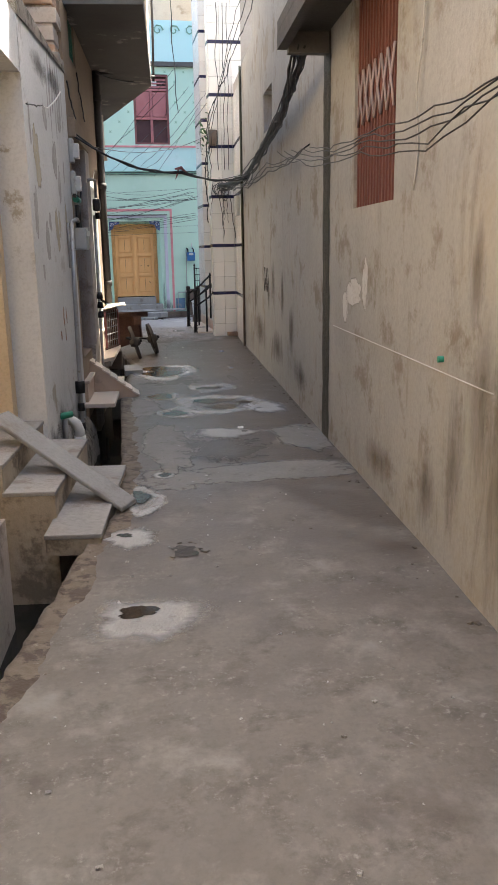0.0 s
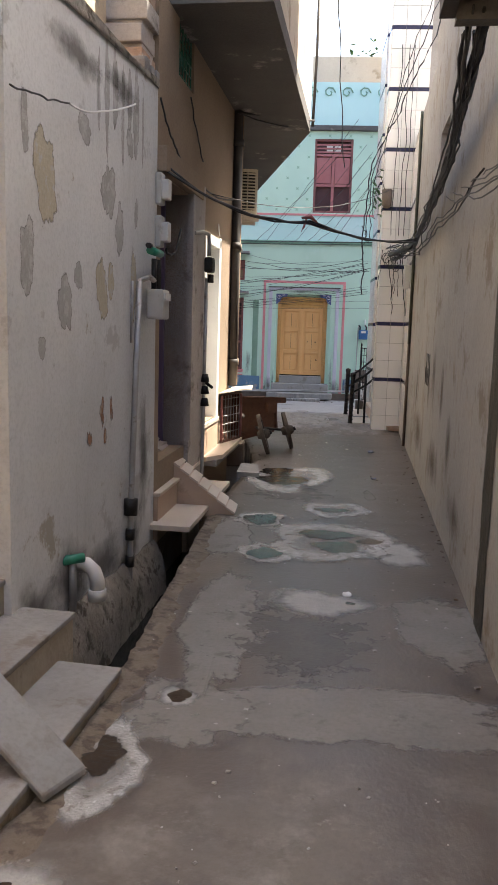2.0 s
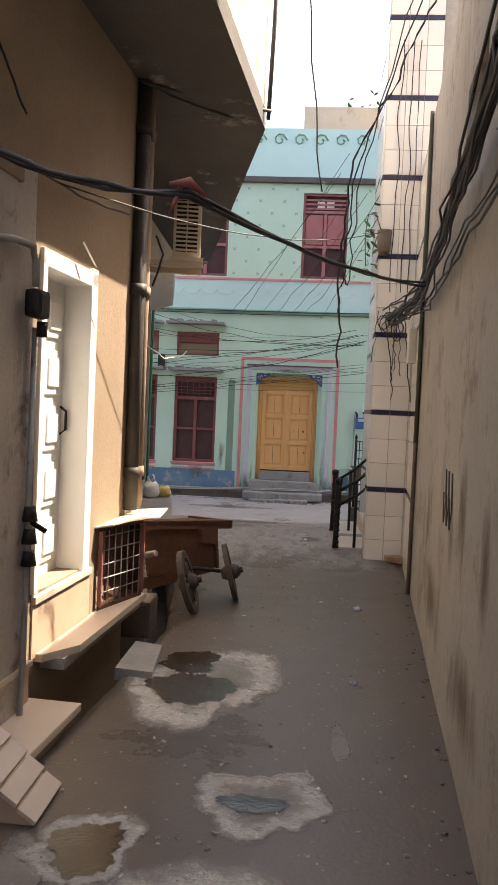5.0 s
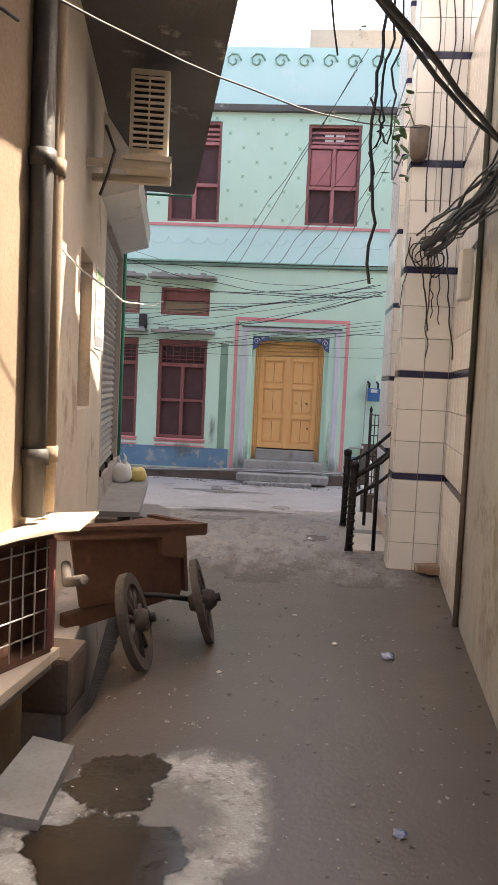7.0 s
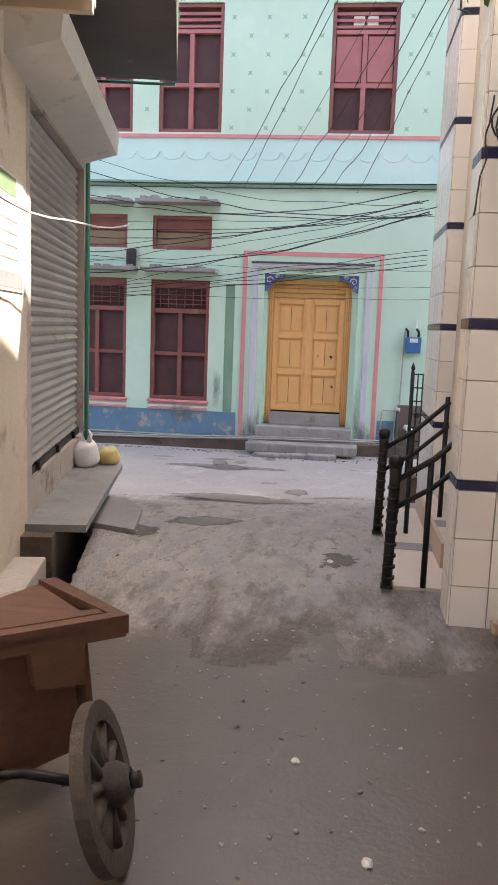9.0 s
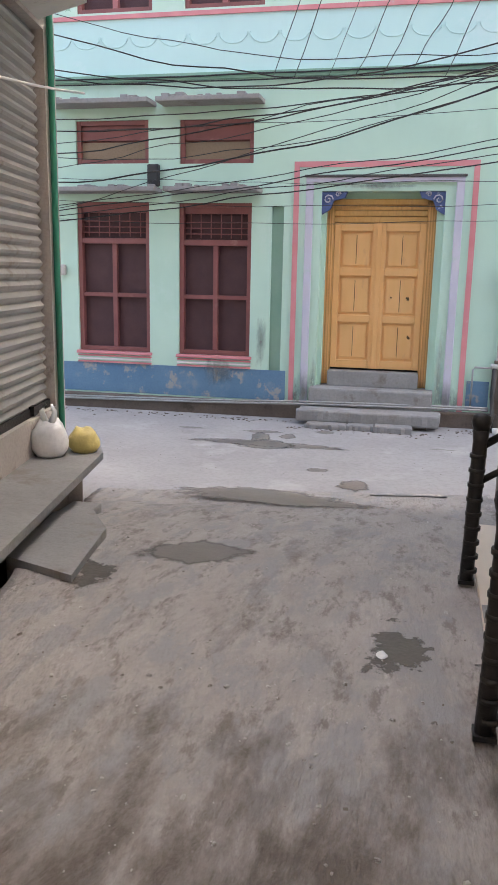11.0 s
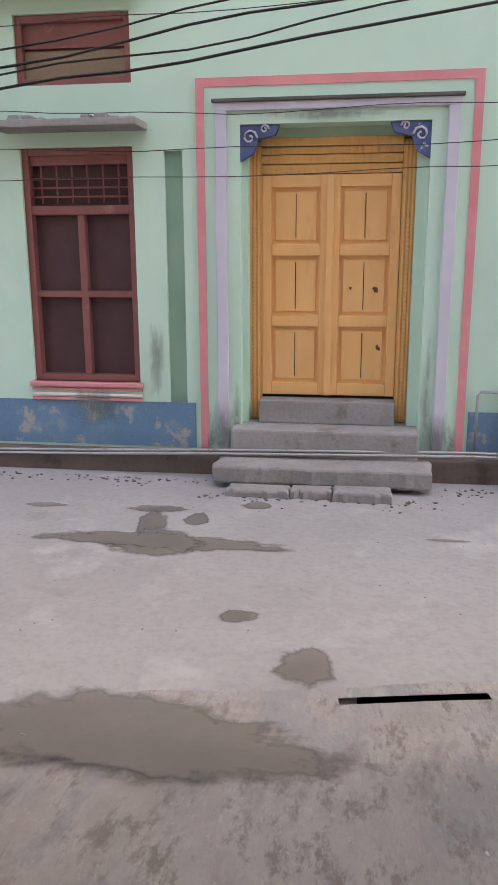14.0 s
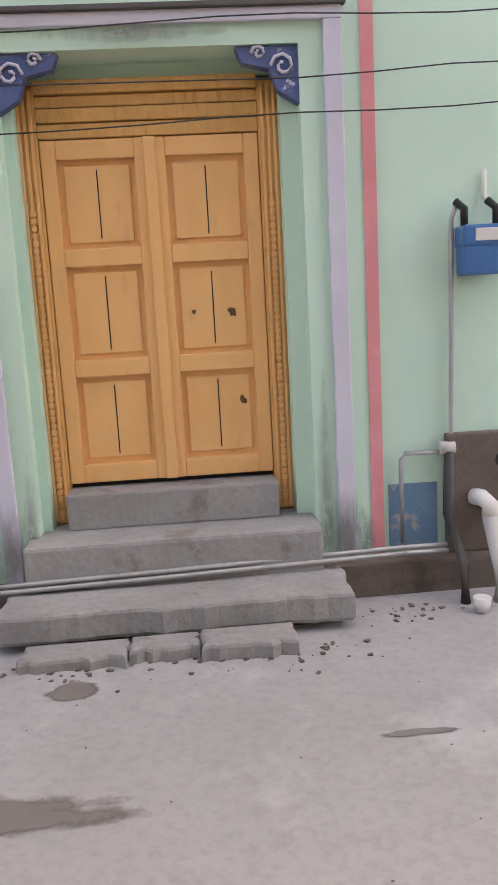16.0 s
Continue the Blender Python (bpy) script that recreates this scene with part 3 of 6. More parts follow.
# Unseen backing, its height follows the sun-blocking stretch of wall.
obj("wall_26", B(0.3, 6.0, 8.0, 12.45, -0.5, 8.3, RIGHT), "wallR", label="unseen taller block behind the render wall, sized to block sun", category="wall", kind="structure")
win = obj("window_1", B(0.05, 0.08, 4.965, 6.025, 1.985, 3.745, RIGHT), "redwin", label="closed red-oxide ribbed steel window shutter with scissor grille", category="window", kind="structure")
for k in range(14):
    yy = 5.0 + k * 0.076
    part("rib", B(0.022, 0.052, yy, yy + 0.03, 1.985, 3.745, RIGHT), "redwin", win)
for k in range(6):
    yy = 5.05 + k * 0.155
    for s in (1, -1):
        part("lattice_bar", T([RIGHT @ Vector((0.012, yy, 2.72 + s * 0.18)), RIGHT @ Vector((0.012, yy + 0.155, 2.72 - s * 0.18))], 0.009, 6), "mauve", win)
sm = obj("window_2", B(0.18, 0.22, 10.505, 11.345, 3.225, 3.715, RIGHT), "maroon", label="small shuttered opening high in the wall", category="window", kind="structure")
part("window_frame", B(0.15, 0.185, 10.9, 10.95, 3.225, 3.715, RIGHT), "maroon", sm)
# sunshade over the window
sh = obj("sunshade", B(-0.42, 0.0, 4.5, 7.05, 3.42, 3.52, RIGHT, bevel=0.012), "blackpipe", label="black concrete sunshade over the red window", category="sunshade")
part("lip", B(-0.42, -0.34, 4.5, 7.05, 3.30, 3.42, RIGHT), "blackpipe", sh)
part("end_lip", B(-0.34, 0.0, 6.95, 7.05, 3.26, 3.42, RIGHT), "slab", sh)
bm = fresh()
rim = bm.verts.layers.float.new("rim")
seep = []
for k in range(70):
    z = 0.0 + 3.42 * k / 69
    row = []
    for u in (-1.0, -0.6, 0.0, 0.6, 1.0):
        q = bm.verts.new(RIGHT @ Vector((-0.004, 7.02 + u * (0.19 + 0.04 * noise.noise(Vector((z * 3, u, 0)))) + 0.02 * noise.noise(Vector((z * 2, 4, 0))), z)))
        q[rim] = abs(u)
        row.append(q)
    seep.append(row)
for u, v in zip(seep, seep[1:]):
    for k in range(4):
        bm.faces.new((u[k], v[k], v[k + 1], u[k + 1]))
M["seep"] = ragged(surf("black_mossy_seepage", (0.030, 0.027, 0.020), (0.060, 0.055, 0.038), 4.0, (0.085, 0.075, 0.055), 0.55, 0.62, 6.0, 0.6, bump=0.6, bscale=25, stretch=(3, 3, 1)), 0.62, 0.85, 0.7, 6.0, stretch=(2, 2, 0.8))
obj("seepage_stain", bm, "seep", label="black mossy seepage stain down the render wall", category="stain")
for k, (yy, zz, ry, rz) in enumerate(((5.62, 1.42, 0.09, 0.24), (6.0, 1.36, 0.34, 0.13), (6.25, 1.24, 0.12, 0.16))):
    obj("render_patch", blob(fresh(), yy, zz, ry, rz, -0.003, 3.1 + k, 0.6, 50, m=RIGHT, plane="x"), "chalk", label="white lime smear on the render wall", category="patch", group="lime smears")
obj("wall_crack", T([RIGHT @ Vector((-0.002, 3.3 + 0.2 * k, 1.05 + 0.02 * noise.noise(Vector((k, 0, 0))))) for k in range(18)], 0.0035, 5), "wallL", label="pale horizontal seam across the render wall", category="seam")
obj("wall_plug", T([RIGHT @ Vector((-0.03, 3.96, 1.12)), RIGHT @ Vector((0.02, 3.96, 1.12))], 0.017, 8), "greenpvc", label="green plastic stub in the render wall", category="plug")
for k, (yy, zz, ry, rz) in enumerate(((9.7, 1.15, 0.1, 0.32), (10.5, 1.25, 0.12, 0.4), (11.0, 1.1, 0.1, 0.3), (9.0, 0.8, 0.12, 0.35), (12.6, 1.0, 0.12, 0.3), (3.75, 0.62, 0.10, 0.42), (3.42, 0.95, 0.09, 0.5), (3.15, 0.75, 0.12, 0.6), (4.15, 0.35, 0.12, 0.25), (3.55, 1.6, 0.06, 0.3), (8.4, 0.35, 0.3, 0.2), (10.2, 0.45, 0.4, 0.25), (12.0, 0.5, 0.5, 0.3), (5.2, 0.25, 0.3, 0.16))):
    obj("damp_stain", blob(fresh(), yy, zz, 2.0 * ry, 1.25 * rz, -0.003, 4.4 + k, 0.3, 72, m=RIGHT, plane="x"), "brownstain", label="brown damp stain on the render wall", category="stain", group="damp stains")
for k in range(3):
    yy = 11.05 + 0.17 * k
    obj("painted_mark", T([RIGHT @ Vector((-0.004, yy, 1.45)), RIGHT @ Vector((-0.004, yy - 0.05, 1.25)), RIGHT @ Vector((-0.004, yy + 0.03, 1.12)), RIGHT @ Vector((-0.004, yy + 0.09, 1.3))], 0.005, 4), "blackpipe", label="black painted stroke on the render wall", category="marking", group="painted marks")

# ---- tiled house ----
TX, TY = 2.26, 15.9
obj("wall_4", B(TX + 0.012, 5.5, TY + 0.012, 16.2, -0.5, 7.6), "grout", label="tiled pier of the white house", category="wall", kind="structure")
# Tops of flank and entrance wall are set to shape the sun patches opposite.
obj("wall_5", B(0.012, 3.0, 14.35, 16.2, -0.5, 4.72, RIGHT), "grout", label="tiled flank of the white house", category="wall", kind="structure")
obj("wall_6", B(2.60, 5.5, 16.2, 18.9, -0.5, 7.3), "sunwall", label="shaded wall behind the house entrance", category="wall", kind="structure")
obj("wall_7", B(2.475, 5.5, 18.912, 20.0, -0.5, 7.6), "grout", label="farther tiled pier of the white house", category="wall", kind="structure")

# ---- drain-side walls ----
obj("wall_8", B(-0.3, 0.0, 6.27, 8.93, -0.6, 3.46, LEFT), "wallL", label="peeling grey lime-washed yard wall with rust marks", category="wall", kind="structure")
bm = fresh()
prism(bm, [LEFT @ Vector((0, 6.27, 3.46)), LEFT @ Vector((0, 8.93, 3.46)), LEFT @ Vector((0, 8.93, 3.52)), LEFT @ Vector((0, 6.27, 3.30))], LEFT.to_3x3() @ Vector((-0.3, 0, 0)), LEFT.to_3x3() @ Vector((0.01, 0, 0)))
obj("coping", bm, "footing", label="rough coping on the yard wall", category="coping", kind="structure")
# recess of the first entrance
obj("wall_9", B(-1.2, -0.22, 6.10, 6.265, -0.6, 3.9, LEFT), "cream", label="cream reveal of the first doorway", category="wall", kind="structure")
obj("wall_10", B(-1.4, -0.02, -6.0, 4.2, -0.6, 5.0, LEFT), "cream", label="cream house wall beside the drain", category="wall", kind="structure")
obj("wall_11", B(-1.6, -1.2, 4.2, 6.27, -0.6, 5.0, LEFT), "cream", label="back of the first doorway", category="wall", kind="structure")
obj("lintel", B(-0.3, -0.003, 4.2, 6.27, 2.93, 3.30, LEFT), "wallL", label="lintel over the first doorway", category="lintel", kind="structure")
obj("upper_wall", B(-1.0, -0.30, 5.0, 8.60, 3.3, 5.6, LEFT), "cream", label="pale upper wall set back above the yard wall", category="wall", kind="structure")

# house with the violet door: wall with recess and white door opening
bm = fresh()
pierced(bm, 8.93, 12.5, -0.6, 4.2, -0.4, 0.0, [(9.05, 10.02, 0.55, 2.85), (10.78, 11.62, 0.66, 2.58), (9.60, 10.18, 3.76, 4.5)], LEFT, "y")
obj("wall_12", bm, "brown", label="tan rendered house wall with recessed doorways", category="wall", kind="structure")
obj("wall_13", B(-1.2, -0.42, 8.93, 12.5, -0.6, 4.2, LEFT), "dark", label="dark inside of the house", category="wall", kind="structure")
pil = obj("pier", B(-0.38, 0.045, 10.02, 10.62, -0.6, 3.02, LEFT, bevel=0.01), "pillar", label="stained grey pier between the two doorways", category="pier", kind="structure")
part("moulding", B(-0.1, 0.06, 10.02, 10.36, 0.6, 2.95, LEFT, bevel=0.008), "pillar", pil)
lintel = obj("door_hood", B(-0.38, 0.075, 8.95, 10.4, 2.86, 3.05, LEFT, bevel=0.01), "brown", label="tan hood over the violet door", category="hood", kind="structure")

# projecting upper storey
up = fresh()
zs = 4.2
pts = [LEFT @ Vector((-1.0, 9.3, zs)), LEFT @ Vector((0.82, 9.3, zs)), LEFT @ Vector((0.82, 13.5, zs)), BEND @ Vector((0.93, 19.7, zs)), BEND @ Vector((-1.0, 19.7, zs)), BEND @ Vector((-1.0, 13.4, zs))]
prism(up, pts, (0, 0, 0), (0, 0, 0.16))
slab = obj("balcony_slab", up, "slab", label="stained concrete underside of the projecting upper floor, darkened for shade", category="balcony", kind="structure")
para = fresh()
prism(para, [pts[1] + Vector((0, 0, 0.16)), pts[2] + Vector((0, 0, 0.16)), pts[3] + Vector((0, 0, 0.16)), pts[3] + Vector((-0.14, 0, 0.16)), pts[2] + Vector((-0.14, 0, 0.16)), pts[1] + Vector((-0.14, 0, 0.16))], (0, 0, 0), (0, 0, 1.5))
obj("parapet", para, "sunwall", label="pale parapet on the projecting floor", category="parapet", kind="structure")
obj("storey_wall", B(-1.0, 0.1, 9.3, 13.2, 4.36, 7.0, LEFT), "sunwall", label="upper storey wall behind the parapet", category="wall", kind="structure")
bp = obj("balcony_pipe", T([pts[2] + Vector((0.03, -0.1, 0.05)), pts[2] + Vector((0.05, -0.1, 0.9)), pts[2] + Vector((0.05, -0.1, 1.9))], 0.018, 8), "blackpipe", label="thin black pipe up the edge of the parapet", category="pipe")
part("arm", T([pts[2] + Vector((0.05, -0.1, 0.12)), LEFT @ Vector((0.05, 12.4, 4.17))], 0.014, 6), "blackpipe", bp)

# beyond the bend
bm = fresh()
pierced(bm, 12.45, 16.85, -0.6, 4.2, -0.35, 0.0, [(14.75, 15.65, 1.37, 2.62)], BEND, "y")
obj("wall_14", bm, "sunwall", label="sunlit pale plaster wall with a blocked niche", category="wall", kind="structure")
obj("niche_back", B(-0.35, -0.10, 14.75, 15.65, 1.37, 2.62, BEND), "brown", label="tan back of the blocked niche", category="wall", kind="structure")
bm = fresh()
pierced(bm, 16.85, 20.0, -0.6, 4.2, -0.5, -0.01, [(17.05, 19.72, 0.52, 3.28)], BEND, "y")
obj("wall_15", bm, "pillar", label="grey render round the shop front", category="wall", kind="structure")
obj("wall_16", B(-3.2, -0.48, 13.0, 20.0, -0.6, 8.0, BEND), "pillar", label="solid house behind the shop", category="wall", kind="structure")
obj("plinth", B(0.0, 0.22, 12.6, 16.4, -0.6, 0.12, BEND, bevel=0.015), "pillar", label="broken render plinth along the drain", category="plinth", kind="structure")

# ---- green house across the street ----
FY = 23.65          # wall plane
SF = 23.8           # line from which the steps and the plinth run out
wins = [(-2.82, -1.84, 0.54, 2.42), (-1.45, -0.52, 0.54, 2.41)]
vents = [(-2.80, -1.84, 2.88, 3.39), (-1.44, -0.51, 2.87, 3.38)]
upper = [(-2.75, -1.78, 4.61, 6.45), (-1.38, -0.41, 4.61, 6.45), (1.19, 2.16, 4.61, 6.43)]
door = (0.335, 1.77, -0.1, 2.545)
bm = fresh()
pierced(bm, -3.3, 3.25, -0.5, 3.86, FY, FY + 0.3, wins + vents + [door, (-0.27, -0.12, 0.06, 2.37)])
house = obj("wall_17", bm, "mint", label="mint-green painted ground-floor front of the house", category="wall", kind="structure")
bm = fresh()
pierced(bm, -3.3, 3.25, 4.58, 6.62, FY, FY + 0.3, upper)
obj("wall_18", bm, "dots", label="mint upper front stencilled with small green stars", category="wall", kind="structure")
obj("wall_19", B(-3.3, 3.25, FY, FY + 0.3, 3.86, 4.58), "aqua", label="pale aqua band between the storeys", category="wall", kind="structure")
obj("wall_20", B(-3.3, 3.25, FY + 0.02, FY + 0.3, 6.74, 7.80), "aqua", label="pale aqua parapet of the green house", category="wall", kind="structure")
obj("wall_21", B(1.06, 3.4, FY + 2.5, FY + 2.8, 7.0, 9.2), "sunwall", label="unpainted rooftop wall", category="wall", kind="structure")
obj("wall_22", B(-12.0, -3.3, FY - 0.05, FY + 0.4, -0.5, 7.5), "pillar", label="grey neighbouring front along the street", category="wall", kind="structure")
# Added outside the view; its height keeps sun off street and shutter.
obj("wall_23", B(3.25, 16.0, FY + 0.004, FY + 0.4, -0.5, 19.0), "sunwall", label="unseen tall street front added to block the sun", category="wall", kind="structure")
# Out-of-view block, added only to shade the rolling shutter.
obj("wall_27", B(5.0, 8.2, 27.5, 31.0, -0.5, 20.0), "sunwall", label="unseen tall block added to keep sun off the shutter", category="wall", kind="structure")
obj("wall_24", B(-3.3, 3.25, FY + 0.35, FY + 0.45, -0.5, 6.7), "dark", label="dark rooms behind the green front", category="wall", kind="structure")
obj("cornice", B(-3.35, 3.25, FY - 0.10, FY + 0.30, 6.62, 6.74, bevel=0.012), "slab", label="weathered grey cornice under the parapet", category="cornice", kind="structure")
obj("string_course", B(-3.3, 3.25, FY - 0.035, FY, 3.82, 3.90, bevel=0.01), "greenline", label="dark green painted string course", category="trim", kind="structure")
obj("trim", B(-3.3, 3.25, FY - 0.02, FY, 4.53, 4.58), "pink", label="thin pink line under the upper windows", category="trim", kind="structure")
obj("dado", B(-3.3, -0.05, FY - 0.008, FY, 0.0, 0.38), "blue", label="chipped blue dado under the windows", category="dado", kind="structure")
obj("dado", B(2.16, 2.42, FY - 0.008, FY, 0.0, 0.36), "blue", label="small blue dado beside the door", category="dado", kind="structure")
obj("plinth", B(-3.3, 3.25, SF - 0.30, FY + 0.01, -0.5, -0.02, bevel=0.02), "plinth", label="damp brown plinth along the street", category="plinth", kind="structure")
obj("slot_back", B(-0.27, -0.12, FY + 0.04, FY + 0.08, 0.06, 2.37), "slot", label="dull green rebate beside the door surround", category="trim", kind="structure")
for k in range(17):
    x = -3.0 + k * 0.37
    obj("swag", T([Vector((x + 0.17 * math.cos(a), FY - 0.001, 4.33 + 0.12 * math.sin(a))) for a in [math.pi + math.pi * i / 10 for i in range(11)]], 0.007, 5), "aqua", label="faint aqua swag moulding", category="moulding", group="swags under the upper windows", kind="structure")
for k in range(14):
    x = -2.9 + k * 0.44
    pts2 = [Vector((x + 0.15 * math.cos(a) * (1 - 0.09 * i), FY + 0.008, 7.55 + 0.15 * math.sin(a) * (1 - 0.09 * i))) for i, a in enumerate([0.9 * i for i in range(9)])]
    obj("scroll", T(pts2 + [], 0.018, 5), "greenline", label="grey-green scroll moulding on the parapet", category="moulding", group="parapet scrolls", kind="structure")


def house_window(name, x0, x1, z0, z1, label, kindof):
    w = obj(name, B(x0 + 0.01, x1 - 0.01, FY + 0.12, FY + 0.15, z0 + 0.01, z1 - 0.01), "mesh" if kindof != "vent" else "maroon", label=label, category="window", kind="structure")
    f = 0.055
    for a, b, c, d in ((x0, x0 + f, z0, z1), (x1 - f, x1, z0, z1), (x0 + f, x1 - f, z0, z0 + f), (x0 + f, x1 - f, z1 - f, z1)):
        part("window_frame", B(a, b, FY + 0.03, FY + 0.125, c, d, bevel=0.006), "maroon", w)
    mx = 0.5 * (x0 + x1)
    if kindof == "tall":
        top = z1 - 0.48
        part("transom", B(x0 + f, x1 - f, FY + 0.04, FY + 0.12, top - 0.03, top + 0.04, bevel=0.006), "maroon", w)
        part("mullion", B(mx - 0.03, mx + 0.03, FY + 0.05, FY + 0.122, z0 + f, top - 0.03, bevel=0.006), "maroon", w)
        part("rail", B(x0 + f, x1 - f, FY + 0.055, FY + 0.121, z0 + 0.70, z0 + 0.75), "maroon", w)
        for k in range(3):
            part("grille_bar", T([(x0 + f, FY + 0.07, top + 0.11 + 0.07 * k), (x1 - f, FY + 0.07, top + 0.11 + 0.07 * k)], 0.008, 6), "maroon", w)
        for k in range(6):
            xx = x0 + 0.14 + k * (x1 - x0 - 0.28) / 5
            part("grille_bar", T([(xx, FY + 0.07, top + 0.06), (xx, FY + 0.07, z1 - f - 0.04)], 0.007, 6), "maroon", w)
        part("top_panel", B(x0 + f, x1 - f, FY + 0.06, FY + 0.122, z1 - f - 0.07, z1 - f), "maroon", w)
    elif kindof == "vent":
        part("board", B(x0 + f, x1 - f, FY + 0.08, FY + 0.121, z0 + f, z0 + 0.26), "brown", w, "bleached lower board")
        part("board", B(x0 + f, x1 - f, FY + 0.075, FY + 0.118, z0 + 0.28, z1 - f), "maroon", w)
    else:
        part("transom", B(x0 + f, x1 - f, FY + 0.04, FY + 0.12, z1 - 0.42, z1 - 0.36, bevel=0.006), "rose", w)
        part("mullion", B(mx - 0.035, mx + 0.035, FY + 0.045, FY + 0.122, z0 + f, z1 - 0.42, bevel=0.006), "rose", w)
        part("rail", B(x0 + f, x1 - f, FY + 0.05, FY + 0.121, z0 + 0.66, z0 + 0.72), "rose", w)
        if kindof == "shut":
            for a, b in ((x0 + f, mx - 0.035), (mx + 0.035, x1 - f)):
                part("shutter", B(a + 0.01, b - 0.01, FY + 0.07, FY + 0.118, z0 + 0.74, z1 - 0.44, bevel=0.008), "rose", w)
            for k in range(4):
                part("pane", B(x0 + 0.1 + k * 0.2, x0 + 0.26 + k * 0.2, FY + 0.09, FY + 0.119, z1 - 0.3, z1 - 0.14), "pvc" if k in (1, 2) else "mesh", w)
        for k in range(3):
            part("slat", B(x0 + f, x1 - f, FY + 0.07, FY + 0.12, z1 - 0.33 + 0.09 * k, z1 - 0.29 + 0.09 * k), "rose", w)
    return w


for i, h in enumerate(wins):
    house_window("window_%d" % (i + 3), *h, "tall maroon window with brown insect mesh", "tall")
    sill = obj("sill", B(h[0] - 0.03, h[1] + 0.03, FY - 0.045, FY + 0.10, 0.50, 0.54, bevel=0.008), "pink", label="red and white striped window sill", category="sill", kind="structure")
    for k in range(3):
        part("stripe", B(h[0] - 0.02, h[1] + 0.02, FY - 0.03 + 0.004 * k, FY, 0.385 + 0.04 * k, 0.405 + 0.04 * k), "white" if k == 1 else "pink", sill)
for i, h in enumerate(vents):
    house_window("window_%d" % (i + 5), *h, "small maroon ventilator with a bleached board", "vent")
for i, h in enumerate(upper):
    house_window("window_%d" % (i + 7), *h, "rose-red upper window with wooden leaves", "shut" if i == 2 else "open")
for x0, x1, z in ((-3.07, -1.73, 3.53), (-1.64, -0.38, 3.53), (-3.12, -1.66, 2.52), (-1.55, -0.39, 2.52)):
    c = obj("window_hood", B(x0, x1, FY - 0.34, FY, z, z + 0.055, bevel=0.01), "step", label="thin concrete hood over a window with rubble on it", category="hood", kind="structure")
    random.seed(int(z * 100 + x0 * 10))
    for k in range(9):
        a, r = random.uniform(x0 + 0.1, x1 - 0.1), random.uniform(0.02, 0.055)
        part("rubble", B(a - r, a + r, FY - random.uniform(0.12, 0.3), FY - 0.05, z + 0.054, z + 0.055 + r, bevel=0.01), "step", c)

# door surround
SY = FY - 0.012
sur = fresh()
pierced(sur, 0.0, 2.125, -0.02, 2.875, SY, FY, [door])
surround = obj("door_surround", sur, "mint", label="mint door surround with pink and lilac painted lines", category="door surround", kind="structure")
for a, b, c, d in ((-0.005, 0.06, -0.02, 2.88), (2.065, 2.13, -0.02, 2.88), (0.06, 2.065, 2.815, 2.88)):
    part("pink_border", B(a, b, SY - 0.008, SY, c, d), "pink", surround)
for a, b, c, d in ((0.145, 0.235, -0.02, 2.64), (1.885, 1.975, -0.02, 2.64)):
    part("pilaster", B(a, b, SY - 0.03, SY, c, d, bevel=0.008), "lilac", surround)
part("head_moulding", B(0.145, 1.975, SY - 0.032, SY, 2.64, 2.70, bevel=0.008), "lilac", surround)
part("head_moulding", B(0.125, 1.995, SY - 0.055, SY, 2.70, 2.725, bevel=0.006), "slab", surround, "weathered grey top edge")
for x, s in ((0.335, 1), (1.77, -1)):
    b = fresh()
    prism(b, [(x, SY + 0.02, 2.54), (x + s * 0.30, SY + 0.02, 2.54), (x + s * 0.27, SY + 0.02, 2.47), (x + s * 0.14, SY + 0.02, 2.44), (x + s * 0.10, SY + 0.02, 2.34), (x, SY + 0.02, 2.28)], (0, 0, 0), (0, 0.07, 0))
    br = part("bracket", b, "bracket", surround, "carved blue scroll bracket")
    for cx, cz, r in ((0.075, 2.45, 0.06), (0.19, 2.51, 0.035)):
        part("scroll", T([(x + s * (cx + r * (1 - 0.08 * i) * math.cos(0.8 * i)), SY + 0.012, cz + r * (1 - 0.08 * i) * math.sin(0.8 * i)) for i in range(11)], 0.009, 5), "lilac", br)
    obj("reveal", B(x - 0.004 if s > 0 else x - 0.088, x + 0.048 if s > 0 else x + 0.004, SY + 0.1, FY + 0.3, 0.2, 2.56), "mint", label="mint reveal of the doorway", category="reveal", kind="structure")

DY = 23.88
FRONT = Matrix(((0, 1, 0, 0), (1, 0, 0, 0), (0, 0, 1, 0), (0, 0, 0, 1)))
M["wallgrime"] = ragged(surf("grey_rain_grime", (0.17, 0.17, 0.15), (0.24, 0.24, 0.21), 6.0, rough=0.9, bump=0.1), 0.15, 0.85, 1.3, 5.0, most=0.6, stretch=(3, 3, 0.8))
for k, (x, z, rx, rz) in enumerate(((0.19, 0.14, 0.13, 0.30), (0.30, 0.2, 0.05, 0.5), (1.93, 0.12, 0.12, 0.28), (1.82, 0.35, 0.05, 0.7), (2.03, 0.1, 0.06, 0.2), (0.09, 0.08, 0.06, 0.2), (-0.36, 0.75, 0.08, 0.4), (-0.9, 0.33, 0.25, 0.2), (1.05, 2.60, 0.5, 0.05))):
    obj("wall_grime", blob(fresh(), x, z, rx, rz, SY - 0.034, 91 + 1.7 * k, 0.4, 60, m=FRONT, plane="x"), "wallgrime", label="grey rain grime on the green front", category="stain", group="wall grime")
obj("reveal", B(0.37, 1.71, DY, FY + 0.3, 2.472, 2.56), "mint", label="mint head of the doorway", category="reveal", kind="structure")
